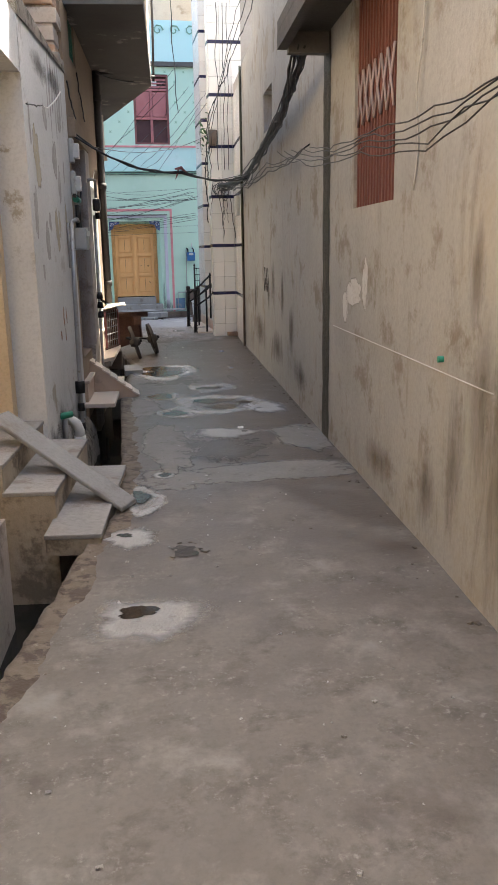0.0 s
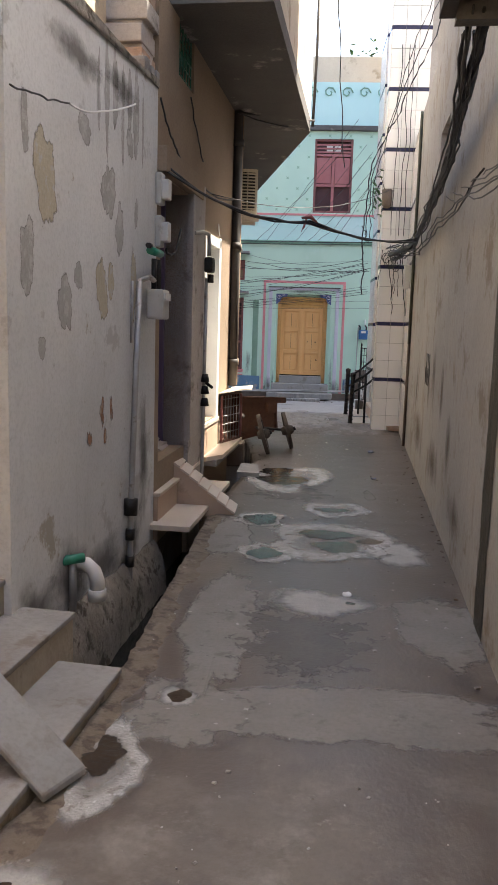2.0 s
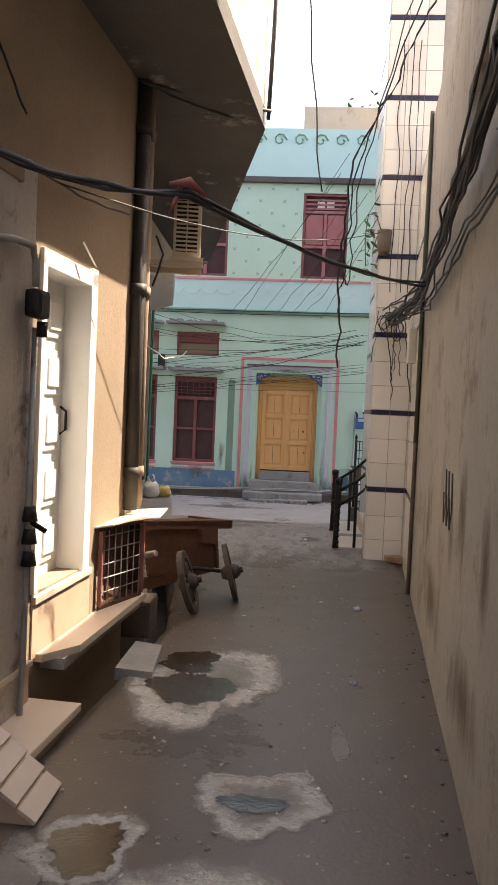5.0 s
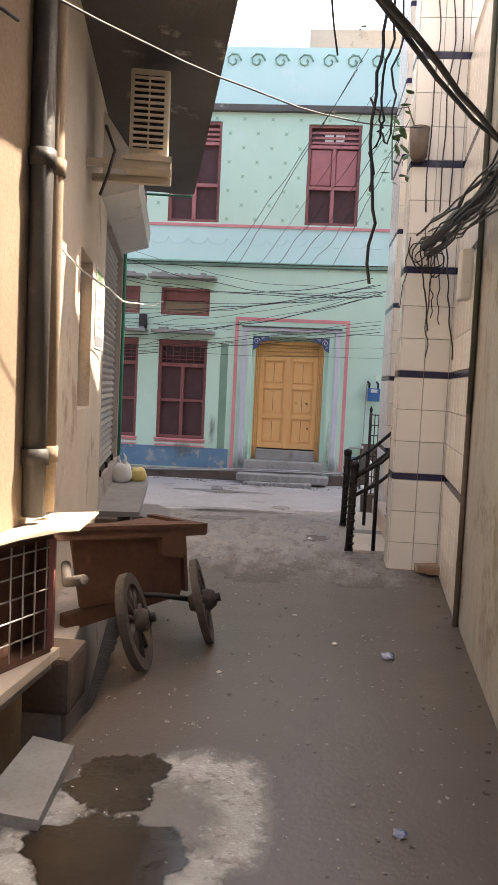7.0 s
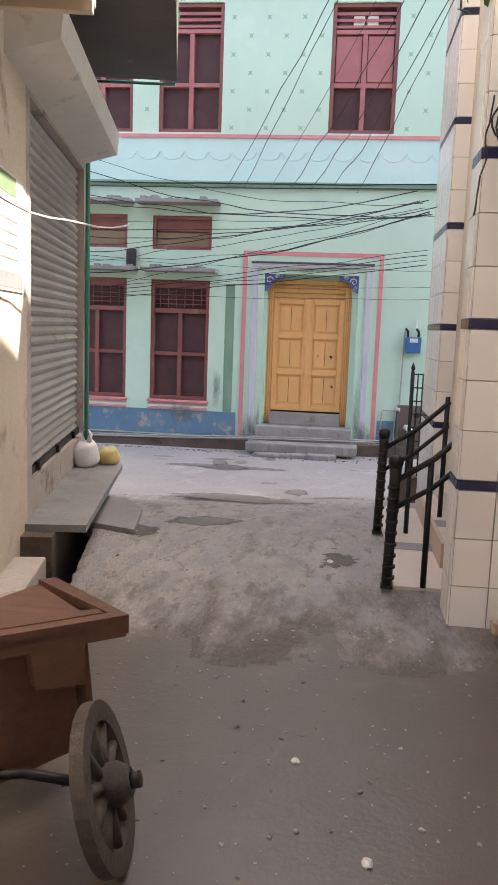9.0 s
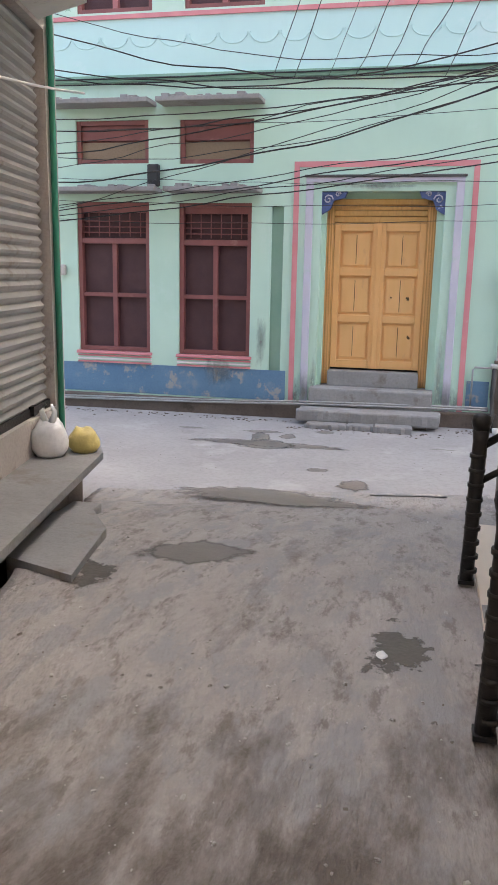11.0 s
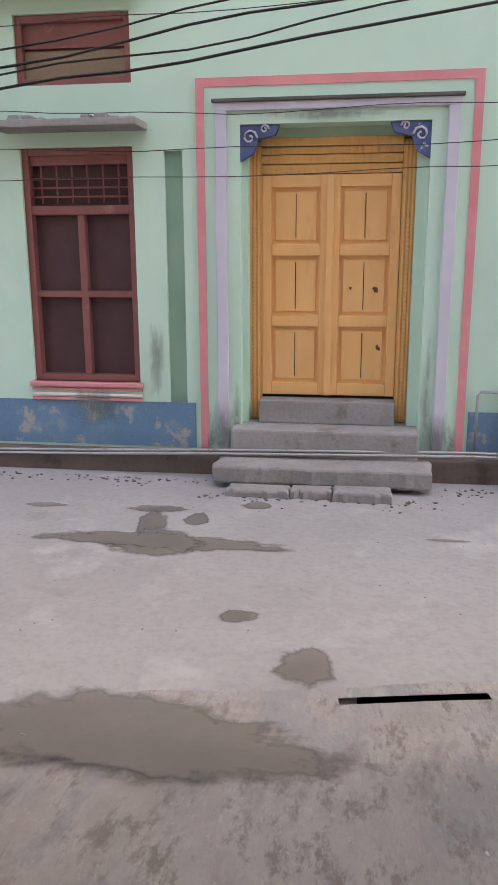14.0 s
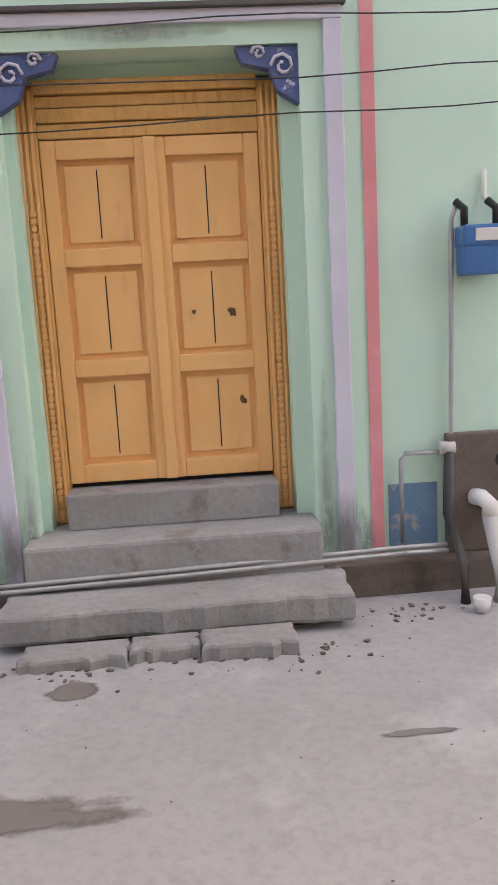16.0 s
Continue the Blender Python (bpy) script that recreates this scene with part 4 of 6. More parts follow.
dr = obj("door_1", B(0.37, 1.71, DY + 0.06, DY + 0.09, 0.22, 2.5), "ochredark", label="closed ochre-painted double wooden door with panels", category="door", kind="structure")
for x0, x1 in ((0.37, 0.475), (1.58, 1.71)):
    part("jamb", B(x0, x1, DY - 0.03, DY + 0.06, 0.22, 2.44, bevel=0.006), "ochredark", dr)
    for i in range(3):
        part("bead", B(x0 + 0.015 + 0.03 * i, x0 + 0.028 + 0.03 * i, DY - 0.042, DY - 0.028, 0.24, 2.42), "ochre", dr)
    for i in range(44):
        part("carved_bead", B(x0 + 0.04, x0 + 0.065, DY - 0.05, DY - 0.03, 0.28 + 0.036 * i, 0.302 + 0.036 * i), "ochre", dr)
for i, (z0, z1, d) in enumerate(((2.20, 2.27, 0.02), (2.275, 2.34, 0.035), (2.345, 2.40, 0.025), (2.405, 2.47, 0.05))):
    part("head_rail", B(0.475, 1.58, DY - d, DY + 0.06, z0, z1, bevel=0.008), "ochredark", dr)
part("gap", B(0.48, 1.575, DY + 0.02, DY + 0.06, 0.405, 0.43), "dark", dr)
for x0, x1, tag in ((0.478, 1.022, "left"), (1.028, 1.577, "right")):
    leaf = part("door_leaf", B(x0, x1, DY + 0.028, DY + 0.058, 0.43, 2.195), "ochre", dr)
    st = 0.075
    for a, b in ((x0, x0 + st), (x1 - st, x1)):
        part("stile", B(a, b, DY - 0.012, DY + 0.03, 0.43, 2.195, bevel=0.007), "ochre", leaf)
    for a, b in ((0.43, 0.53), (1.0, 1.09), (1.57, 1.66), (2.10, 2.195)):
        part("cross_rail", B(x0 + st, x1 - st, DY - 0.010, DY + 0.03, a, b, bevel=0.007), "ochre", leaf)
    for a, b in ((0.53, 1.0), (1.09, 1.57), (1.66, 2.10)):
        part("panel", B(x0 + st + 0.03, x1 - st - 0.03, DY + 0.014, DY + 0.03, a + 0.03, b - 0.03, bevel=0.006), "ochre", leaf)
        part("crack", B(0.5 * (x0 + x1) - 0.003, 0.5 * (x0 + x1) + 0.003, DY + 0.012, DY + 0.03, a + 0.05, b - 0.05), "dark", leaf)
part("meeting_bead", B(0.995, 1.055, DY - 0.032, DY - 0.012, 0.43, 2.195, bevel=0.006), "ochre", dr)
for x, z, r in ((1.40, 1.30, 0.020), (1.43, 0.83, 0.018), (1.20, 1.31, 0.010)):
    part("worn_spot", blob(fresh(), x, z, r, 1.3 * r, DY + 0.0125, 3 * x, 1.1, 30, m=Matrix(((0, 1, 0, 0), (1, 0, 0, 0), (0, 0, 1, 0), (0, 0, 0, 1))), plane="x"), "wornwood", dr, "dark worn spot")
obj("door_sill", B(0.47, 1.585, SF - 0.10, DY + 0.06, 0.215, 0.405, bevel=0.012), "step", label="grey concrete door sill", category="sill", kind="structure")
obj("step_1", B(0.28, 1.77, SF - 0.36, SF + 0.1, -0.1, 0.215, bevel=0.02), "step", label="worn grey concrete doorstep", category="step", kind="structure")
def rough_slab(x0, x1, y0, y1, z0, z1, seed, wear=0.02, n=26):
    """A slab whose front edge and ends are chipped and uneven."""
    bm = fresh()
    front = [(x0 + (x1 - x0) * k / n, y0 + wear * noise.noise(Vector((k * 0.45, seed, 0))) + (0.6 * wear * noise.noise(Vector((k * 1.7, seed, 4))))) for k in range(n + 1)]
    side = [(x1 + wear * noise.noise(Vector((seed, k * 1.1, 1))), y0 + (y1 - y0) * k / 5) for k in range(1, 5)]
    back = [(x1, y1), (x0, y1)]
    left = [(x0 + wear * noise.noise(Vector((seed, k * 1.1, 9))), y1 + (y0 - y1) * k / 5) for k in range(1, 5)]
    ring = front + side + back + left
    cx, cy = 0.5 * (x0 + x1), 0.5 * (y0 + y1)
    rings = []
    for z, grow in ((z0, 0.012), (z0 + 0.02, 0.0), (z1 - 0.018, 0.0), (z1 - 0.005, 0.006), (z1, 0.016)):
        rings.append([bm.verts.new((x - grow * (1 if x > cx else -1), y - grow * (1 if y > cy else -1), z + 0.006 * noise.noise(Vector((x * 9, y * 9, seed))))) for x, y in ring])
    m = len(ring)
    for u, v in zip(rings, rings[1:]):
        for k in range(m):
            bm.faces.new((u[k], u[(k + 1) % m], v[(k + 1) % m], v[k]))
    bm.faces.new(rings[-1])
    bm.faces.new(rings[0][::-1])
    bmesh.ops.recalc_face_normals(bm, faces=bm.faces[:])
    return bm


obj("step_2", rough_slab(0.19, 1.86, SF - 0.68, SF - 0.29, -0.15, -0.01, 3.0, 0.03), "step", label="chipped grey concrete slab step", category="step", kind="structure")
# Dark colour stands in for the shadowed void below the slab.
obj("step_4", B(0.30, 1.72, SF - 0.58, SF - 0.29, -0.30, -0.15), "plinth", label="recessed base coloured dark for the shaded void under the slab step", category="step", kind="structure")
lo = obj("step_3", rough_slab(0.33, 0.80, SF - 0.88, SF - 0.70, -0.28, -0.135, 7.0, 0.035, 12), "step", label="broken concrete kerb pieces at the foot of the steps", category="step", kind="structure")
part("piece", rough_slab(0.81, 1.12, SF - 0.86, SF - 0.70, -0.28, -0.13, 11.0, 0.04, 9), "step", lo)
part("piece", rough_slab(1.13, 1.56, SF - 0.90, SF - 0.70, -0.28, -0.12, 15.0, 0.035, 11), "step", lo)
for k, (z, yy) in enumerate(((0.01, SF - 0.335), (0.035, SF - 0.315))):
    obj("water_pipe", T([(-3.4, yy, z - 0.10), (-1.0, yy, z - 0.05), (0.1, yy - 0.06, z), (1.0, yy - 0.06, z + 0.02), (2.2, yy, z + 0.03), (2.42, yy, z + 0.03)], 0.013, 8), "galv", label="galvanised water pipe along the plinth", category="pipe", group="pipes along the plinth")

# ---- first entrance: concrete steps with a ramp slab ----
def step_block(bm, x0, x1, y0, y1, z0, z1, bevel=0.0):
    """A block whose long edge runs with the lane: x is taken at y = 4.6 and drifts with the steps' own slant."""
    return box(bm, x0, x1, y0, y1, z0, z1, Matrix.Translation((0.04, 4.6, 0)) @ Matrix.Rotation(radians(-6.8), 4, "Z") @ Matrix.Translation((-0.04, -4.6, 0)), bevel)


st = obj("entrance_steps", step_block(fresh(), -0.30, 0.04, 4.60, 6.16, 0.045, 0.075, 0.008), "step", label="grey-topped cream concrete steps over the drain", category="steps")
part("riser", step_block(fresh(), -0.295, 0.03, 4.61, 6.15, -0.06, 0.045, 0.006), "oldcream", st, "cream side of the lowest step")
part("tread", step_block(fresh(), -0.60, -0.27, 4.90, 6.34, 0.225, 0.255, 0.008), "step", st)
part("riser", step_block(fresh(), -0.59, -0.28, 4.91, 6.33, -0.58, 0.225), "oldcream", st, "cream side of the middle step")
part("tread", step_block(fresh(), -1.30, -0.58, 4.90, 6.34, 0.405, 0.435, 0.008), "step", st)
part("riser", step_block(fresh(), -1.30, -0.59, 4.91, 6.33, -0.58, 0.405), "oldcream", st, "cream side of the upper step")
bm = fresh()
a, b = Vector((0.22, 5.25, 0.012)), Vector((-0.62, 5.62, 0.60))
w = Vector((0.05, 0.10, 0))
prism(bm, [a - w, a + w, b + w, b - w], (0, 0, 0.0), (0, 0, 0.035))
bmesh.ops.bevel(bm, geom=bm.edges[:], offset=0.006, segments=1, affect="EDGES")
obj("ramp_board", bm, "ledge", label="grey concrete ramp slab laid on the steps", category="ramp")
obj("kerb_wall", B(-0.9, -0.02, 2.0, 4.62, -0.62, 0.20, LEFT), "pillar", label="mossy kerb wall beside the drain", category="kerb", kind="structure")
dp2 = obj("drain_hose", T([(-0.55, 2.6, -0.42), (-0.36, 3.5, -0.42), (-0.22, 4.3, -0.45)], 0.04, 8), "blackpipe", label="black pipe lying in the drain", category="pipe")
wt = obj("drain_water", B(-1.9, 0.46, -5, 12.6, -0.62, -0.50), "drainwater", label="black standing water in the open drain", category="water", kind="structure")
el = obj("waste_pipe", T([LEFT @ Vector((0.0, 7.18, 0.24)), LEFT @ Vector((0.06, 7.18, 0.24)), LEFT @ Vector((0.11, 7.16, 0.21)), LEFT @ Vector((0.13, 7.16, 0.15)), LEFT @ Vector((0.13, 7.16, 0.05))], 0.045, 10), "pvc", label="white plastic waste elbow over the drain", category="pipe")
part("socket", T([LEFT @ Vector((0.13, 7.16, 0.10)), LEFT @ Vector((0.13, 7.16, 0.03))], 0.055, 10), "pvc", el)
tp = obj("tap", T([LEFT @ Vector((0.03, 7.02, 0.0)), LEFT @ Vector((0.03, 7.02, 0.34))], 0.022, 8), "galv", label="standpipe with a green valve", category="tap")
part("valve", T([LEFT @ Vector((-0.02, 6.96, 0.32)), LEFT @ Vector((0.08, 7.06, 0.32))], 0.03, 8), "greenpvc", tp, "green plastic valve")

# ---- second entrance: tiled steps with a tiled ramp ----
st = obj("tiled_steps", B(-0.30, 0.33, 8.82, 9.62, 0.03, 0.075, LEFT, bevel=0.006), "marble", label="beige tiled steps to the violet door", category="steps")
part("tread", B(-0.30, 0.33, 9.98, 10.78, 0.03, 0.075, LEFT, bevel=0.006), "marble", st)
for y0, y1 in ((8.92, 9.62), (9.98, 10.72)):
    part("tread", B(-0.35, 0.06, y0, y1, 0.285, 0.315, LEFT, bevel=0.006), "marble", st)
    part("riser", B(-0.34, 0.035, y0 + 0.02, y1, -0.1, 0.285, LEFT), "riser", st)
part("tread", B(-0.42, -0.16, 8.96, 10.02, 0.55, 0.58, LEFT, bevel=0.006), "marble", st)
part("riser", B(-0.38, -0.19, 8.96, 10.0, 0.1, 0.55, LEFT), "riser", st)
part("footing", B(-0.32, 0.0, 8.96, 10.7, -0.62, 0.03, LEFT), "pillar", st)
bm = fresh()
a, b = LEFT @ Vector((0.55, 9.80, 0.0)), LEFT @ Vector((-0.30, 9.80, 0.66))
prism(bm, [a + Vector((0, -0.16, 0)), b + Vector((0, -0.16, 0)), b + Vector((0, -0.16, -0.55)), a + Vector((-0.25, -0.16, -0.03))], (0, 0, 0), (0, 0.32, 0))
rp = obj("tiled_ramp", bm, "riser", label="peach ramp with pale tiles between the steps", category="ramp")
for k in range(10):
    f0, f1 = k / 10, (k + 0.92) / 10
    p, q = a.lerp(b, f0), a.lerp(b, f1)
    t = fresh()
    prism(t, [p + Vector((0, -0.175, 0.004)), q + Vector((0, -0.175, -0.008)), q + Vector((0, 0.175, -0.008)), p + Vector((0, 0.175, 0.004))], (0, 0, 0), (0.008, 0, 0.016))
    part("tile", t, "marble", rp)
# platform of the white door
bm = fresh()
prism(bm, [LEFT @ Vector(v) for v in ((-0.1, 10.86, 0.255), (0.05, 10.86, 0.255), (0.19, 11.1, 0.255), (0.19, 12.5, 0.255), (-0.1, 12.5, 0.255))], (0, 0, 0), (0, 0, 0.045))
pf = obj("door_platform", bm, "marble", label="beige marble platform bridging the drain", category="platform")
part("edge", B(0.0, 0.15, 10.95, 12.5, 0.19, 0.255, LEFT), "step", pf)
part("upper_step", B(-0.2, 0.03, 10.80, 11.72, 0.60, 0.645, LEFT, bevel=0.006), "marble", pf)
part("riser", B(-0.2, 0.012, 10.80, 11.72, 0.28, 0.60, LEFT), "riser", pf)

# white panelled door
wd = obj("door_2", B(-0.20, -0.16, 10.83, 11.56, 0.66, 2.53, LEFT), "white", label="white painted panelled wooden door", category="door", kind="structure")
for y0, y1, z0, z1 in ((10.78, 10.84, 0.66, 2.58), (11.545, 11.66, 0.62, 2.64), (10.78, 11.66, 2.52, 2.62)):
    part("door_frame", B(-0.2, 0.025, y0, y1, z0, z1, LEFT, bevel=0.008), "white", wd)
for k in range(5):
    for c in range(2):
        y0 = 10.89 + 0.33 * c
        part("panel", B(-0.165, -0.145, y0, y0 + 0.27, 0.74 + 0.355 * k, 1.02 + 0.355 * k, LEFT, bevel=0.008), "white", wd)
        part("panel_field", B(-0.148, -0.132, y0 + 0.05, y0 + 0.22, 0.79 + 0.355 * k, 0.97 + 0.355 * k, LEFT, bevel=0.006), "white", wd)
part("handle", T([LEFT @ Vector((-0.15, 11.50, 1.55)), LEFT @ Vector((-0.11, 11.50, 1.58)), LEFT @ Vector((-0.11, 11.50, 1.70)), LEFT @ Vector((-0.15, 11.50, 1.73))], 0.009, 6), "iron", wd, "black pull handle")

# violet door
vd = obj("door_3", B(-0.33, -0.29, 9.05, 10.0, 0.58, 2.84, LEFT), "mauve", label="plum and violet steel door in a deep recess", category="door", kind="structure")
for y0, y1 in ((9.05, 9.09), (9.965, 10.02)):
    part("door_frame", B(-0.34, -0.20, y0, y1, 0.58, 2.84, LEFT, bevel=0.006), "purple", vd)
part("door_frame", B(-0.34, -0.20, 9.10, 9.92, 2.76, 2.84, LEFT), "purple", vd)
for k in range(4):
    y0 = 9.13 + 0.2 * k
    part("panel", B(-0.295, -0.27, y0, y0 + 0.14, 1.62, 2.70, LEFT, bevel=0.008), "plum" if k % 2 == 0 else "purple", vd)
    part("panel", B(-0.295, -0.27, y0, y0 + 0.14, 0.72, 1.50, LEFT, bevel=0.008), "purple" if k > 1 else "plum", vd)
part("latch", T([LEFT @ Vector((-0.25, 9.15, 1.56)), LEFT @ Vector((-0.25, 9.5, 1.56))], 0.012, 6), "galv", vd)

# green grille window under the upper floor
gw = obj("window_10", B(-0.3, -0.26, 9.6, 10.18, 3.76, 4.2, LEFT), "dark", label="dark window behind a green steel grille", category="window", kind="structure")
for k in range(6):
    part("bar", T([LEFT @ Vector((-0.03, 9.62 + 0.11 * k, 3.77)), LEFT @ Vector((-0.03, 9.62 + 0.11 * k, 4.2))], 0.008, 6), "grille", gw)
for k in range(5):
    part("bar", T([LEFT @ Vector((-0.025, 9.6, 3.80 + 0.09 * k)), LEFT @ Vector((-0.025, 10.18, 3.80 + 0.09 * k))], 0.007, 6), "grille", gw)
    part("diagonal", T([LEFT @ Vector((-0.02, 9.6 + 0.1 * k, 3.78)), LEFT @ Vector((-0.02, 9.72 + 0.1 * k, 4.18))], 0.006, 5), "grille", gw)

# broken brick pier above the yard wall
bk = obj("brick_pier", B(-0.34, -0.04, 8.62, 8.92, 3.5, 6.4, LEFT), "pillar", label="broken plaster and brick pier above the yard wall", category="pier")
random.seed(4)
for k in range(16):
    z = 3.52 + 0.16 * k
    d = random.uniform(-0.02, 0.02)
    part("brick", B(-0.34, -0.015 + d, 8.58 + random.uniform(-0.02, 0.02), 8.94 + d * 0.4, z, z + random.uniform(0.11, 0.145), LEFT, bevel=0.012), "brick" if k % 3 == 0 else "pillar", bk)
for k in range(16):
    r = random.uniform(0.02, 0.05)
    y0 = random.uniform(8.55, 8.92)
    part("rubble", B(-0.1 - r, -0.04 + r, y0 - r, y0 + r, 3.48, 3.50 + 1.6 * r, LEFT, bevel=0.01), "step", bk)

# peeled patches and rust marks on the yard wall
for k, (y, z, ry, rz, mat) in enumerate(((6.74, 2.40, 0.17, 0.30, "yellowpatch"), (6.98, 1.78, 0.13, 0.20, "greypatch"), (6.66, 1.55, 0.06, 0.08, "greypatch"), (7.80, 1.95, 0.09, 0.16, "yellowpatch"), (7.97, 2.30, 0.10, 0.2, "greypatch"),
                                          (7.62, 1.90, 0.13, 0.22, "yellowpatch"), (7.74, 2.52, 0.16, 0.2, "greypatch"), (6.5, 2.0, 0.10, 0.25, "greypatch"), (8.3, 1.95, 0.08, 0.3, "yellowpatch"), (8.35, 2.45, 0.06, 0.13, "greypatch"), (6.48, 2.6, 0.06, 0.2, "greypatch"),
                                          (7.2, 1.95, 0.08, 0.1, "greypatch"), (8.2, 2.9, 0.1, 0.14, "greypatch"), (7.3, 2.8, 0.12, 0.12, "greypatch"))):
    obj("peeled_patch", blob(fresh(), y, z, ry, rz, 0.003, 1.7 * k + 0.4, 0.6, 40, m=LEFT, plane="x"), mat, label="peeled bare plaster patch on the yard wall", category="patch", group="peeled patches")
random.seed(8)
for k, (y, z, ry, rz) in enumerate(((7.38, 0.98, 0.07, 0.10), (7.62, 1.12, 0.07, 0.15), (7.68, 0.95, 0.05, 0.10), (7.80, 1.12, 0.06, 0.16))):
    obj("rust_mark", blob(fresh(), y, z, ry, rz, 0.003, 2.2 * k, 0.6, 40, m=LEFT, plane="x"), "rust", label="rust-red smeared mark on the yard wall", category="mark", group="rust marks")
M["grime"] = ragged(surf("black_damp_grime", (0.10, 0.085, 0.068), (0.16, 0.14, 0.115), 5.0, rough=0.9, bump=0.3), 0.25, 0.90, 1.2, 6.0, most=0.6)
for k, (y, z, ry, rz) in enumerate(((6.55, 0.14, 0.35, 0.22), (7.1, 0.18, 0.35, 0.30), (7.7, 0.08, 0.45, 0.26), (8.3, 0.1, 0.3, 0.34), (8.6, 0.7, 0.14, 0.6), (8.05, 3.2, 0.5, 0.14), (7.2, 3.15, 0.5, 0.12))):
    obj("wall_grime", blob(fresh(), y, z, ry, rz, 0.0035, 71 + 1.9 * k, 0.5, 60, m=LEFT, plane="x"), "grime", label="dark damp grime on the yard wall", category="stain", group="wall grime")
for k in range(7):
    y = 7.55 + 0.16 * k + 0.05 * noise.noise(Vector((k, 2, 1)))
    obj("soot_run", blob(fresh(), y, 3.05 + 0.05 * (k % 3), 0.035 + 0.02 * (k % 3), 0.32 + 0.1 * (k % 2), 0.0025, 0.9 * k, 0.6, 40, m=LEFT, plane="x"), "greypatch", label="dark rain run below the coping", category="stain", group="rain runs")

# meters and pipes on the drain side
for z, tilt in ((2.72, 0.0), (2.40, 0.0)):
    mt = obj("electric_meter", B(0.0, 0.05, 8.87, 9.0, z - 0.12, z + 0.12, LEFT, bevel=0.015), "meter", label="grey electricity meter with a cream cover on the corner", category="meter", group="electric meters")
    part("cover", B(0.045, 0.105, 8.885, 8.985, z - 0.08, z + 0.07, LEFT, bevel=0.012), "pvc", mt, "cream plastic cover")
gm = obj("gas_meter", B(0.04, 0.17, 8.50, 8.70, 1.72, 1.94, LEFT, bevel=0.02), "meter", label="grey gas meter with pipes on the yard wall", category="meter")
part("face", B(0.168, 0.185, 8.53, 8.67, 1.86, 1.91, LEFT), "pvc", gm)
for y in (8.54, 8.66):
    part("union", T([LEFT @ Vector((0.09, y, 1.93)), LEFT @ Vector((0.09, y, 2.16))], 0.022, 8), "iron", gm)
part("valve", T([LEFT @ Vector((0.09, 8.42, 2.21)), LEFT @ Vector((0.09, 8.72, 2.21))], 0.03, 8), "greenpvc", gm, "green plastic valve body")
part("valve_handle", T([LEFT @ Vector((0.09, 8.36, 2.24)), LEFT @ Vector((0.09, 8.44, 2.24))], 0.02, 6), "iron", gm)
part("inlet", T([LEFT @ Vector((0.09, 8.54, 2.0)), LEFT @ Vector((0.09, 8.42, 2.02)), LEFT @ Vector((0.05, 8.33, 1.99)), LEFT @ Vector((0.045, 8.31, 1.9))], 0.02, 8), "galv", gm)
gp = obj("gas_pipe", T([LEFT @ Vector((0.045, 8.31, 1.98)), LEFT @ Vector((0.045, 8.22, 1.2)), LEFT @ Vector((0.045, 8.14, 0.42)), LEFT @ Vector((0.045, 8.12, -0.15)), LEFT @ Vector((0.045, 8.1, -0.5))], 0.022, 8), "galv", label="leaning galvanised gas pipe on the yard wall", category="pipe")
part("coupling", T([LEFT @ Vector((0.045, 8.14, 0.44)), LEFT @ Vector((0.045, 8.13, 0.32))], 0.05, 10), "iron", gp)
for z in (0.22, 0.02):
    part("joint", T([LEFT @ Vector((0.045, 8.125, z)), LEFT @ Vector((0.045, 8.12, z - 0.08))], 0.034, 8), "iron", gp)
obj("thin_pipe", T([LEFT @ Vector((0.02, 8.22, 1.98)), LEFT @ Vector((0.02, 8.20, 1.55))], 0.01, 6), "galv", label="short thin pipe on the yard wall", category="pipe")
gm2 = obj("gas_meter", B(0.075, 0.165, 10.42, 10.57, 2.19, 2.34, LEFT, bevel=0.03), "iron", label="dark gas meter hung from an elbow on the pier", category="meter")
part("pipe", T([LEFT @ Vector((0.06, 10.05, 2.52)), LEFT @ Vector((0.10, 10.25, 2.55)), LEFT @ Vector((0.12, 10.42, 2.55)), LEFT @ Vector((0.12, 10.46, 2.48)), LEFT @ Vector((0.12, 10.46, 2.35))], 0.02, 8), "galv", gm2)
part("union", T([LEFT @ Vector((0.12, 10.56, 2.18)), LEFT @ Vector((0.12, 10.56, 2.10))], 0.03, 8), "iron", gm2)
gp2 = obj("gas_pipe", T([LEFT @ Vector((0.075, 10.58, 2.15)), LEFT @ Vector((0.075, 10.56, 1.2)), LEFT @ Vector((0.075, 10.55, 0.35)), LEFT @ Vector((0.075, 10.5, -0.3))], 0.018, 8), "galv", label="gas pipe down the pier with a black valve", category="pipe")
for z in (1.20, 1.08, 0.96):
    part("valve", T([LEFT @ Vector((0.085, 10.56, z)), LEFT @ Vector((0.085, 10.56, z - 0.08))], [0.03, 0.045], 8), "iron", gp2)
part("lever", T([LEFT @ Vector((0.085, 10.56, 1.12)), LEFT @ Vector((0.15, 10.62, 1.06))], 0.016, 6), "iron", gp2)
for y, r, mat in ((12.46, 0.055, "blackpipe"), (12.62, 0.04, "brown")):
    pp = obj("downpipe", T([LEFT @ Vector((0.05, y, 0.95)), LEFT @ Vector((0.05, y, 2.2)), LEFT @ Vector((0.05, y, 4.2))], r, 10), mat, label="dark downpipe on the corner of the tan house", category="pipe", group="downpipes")
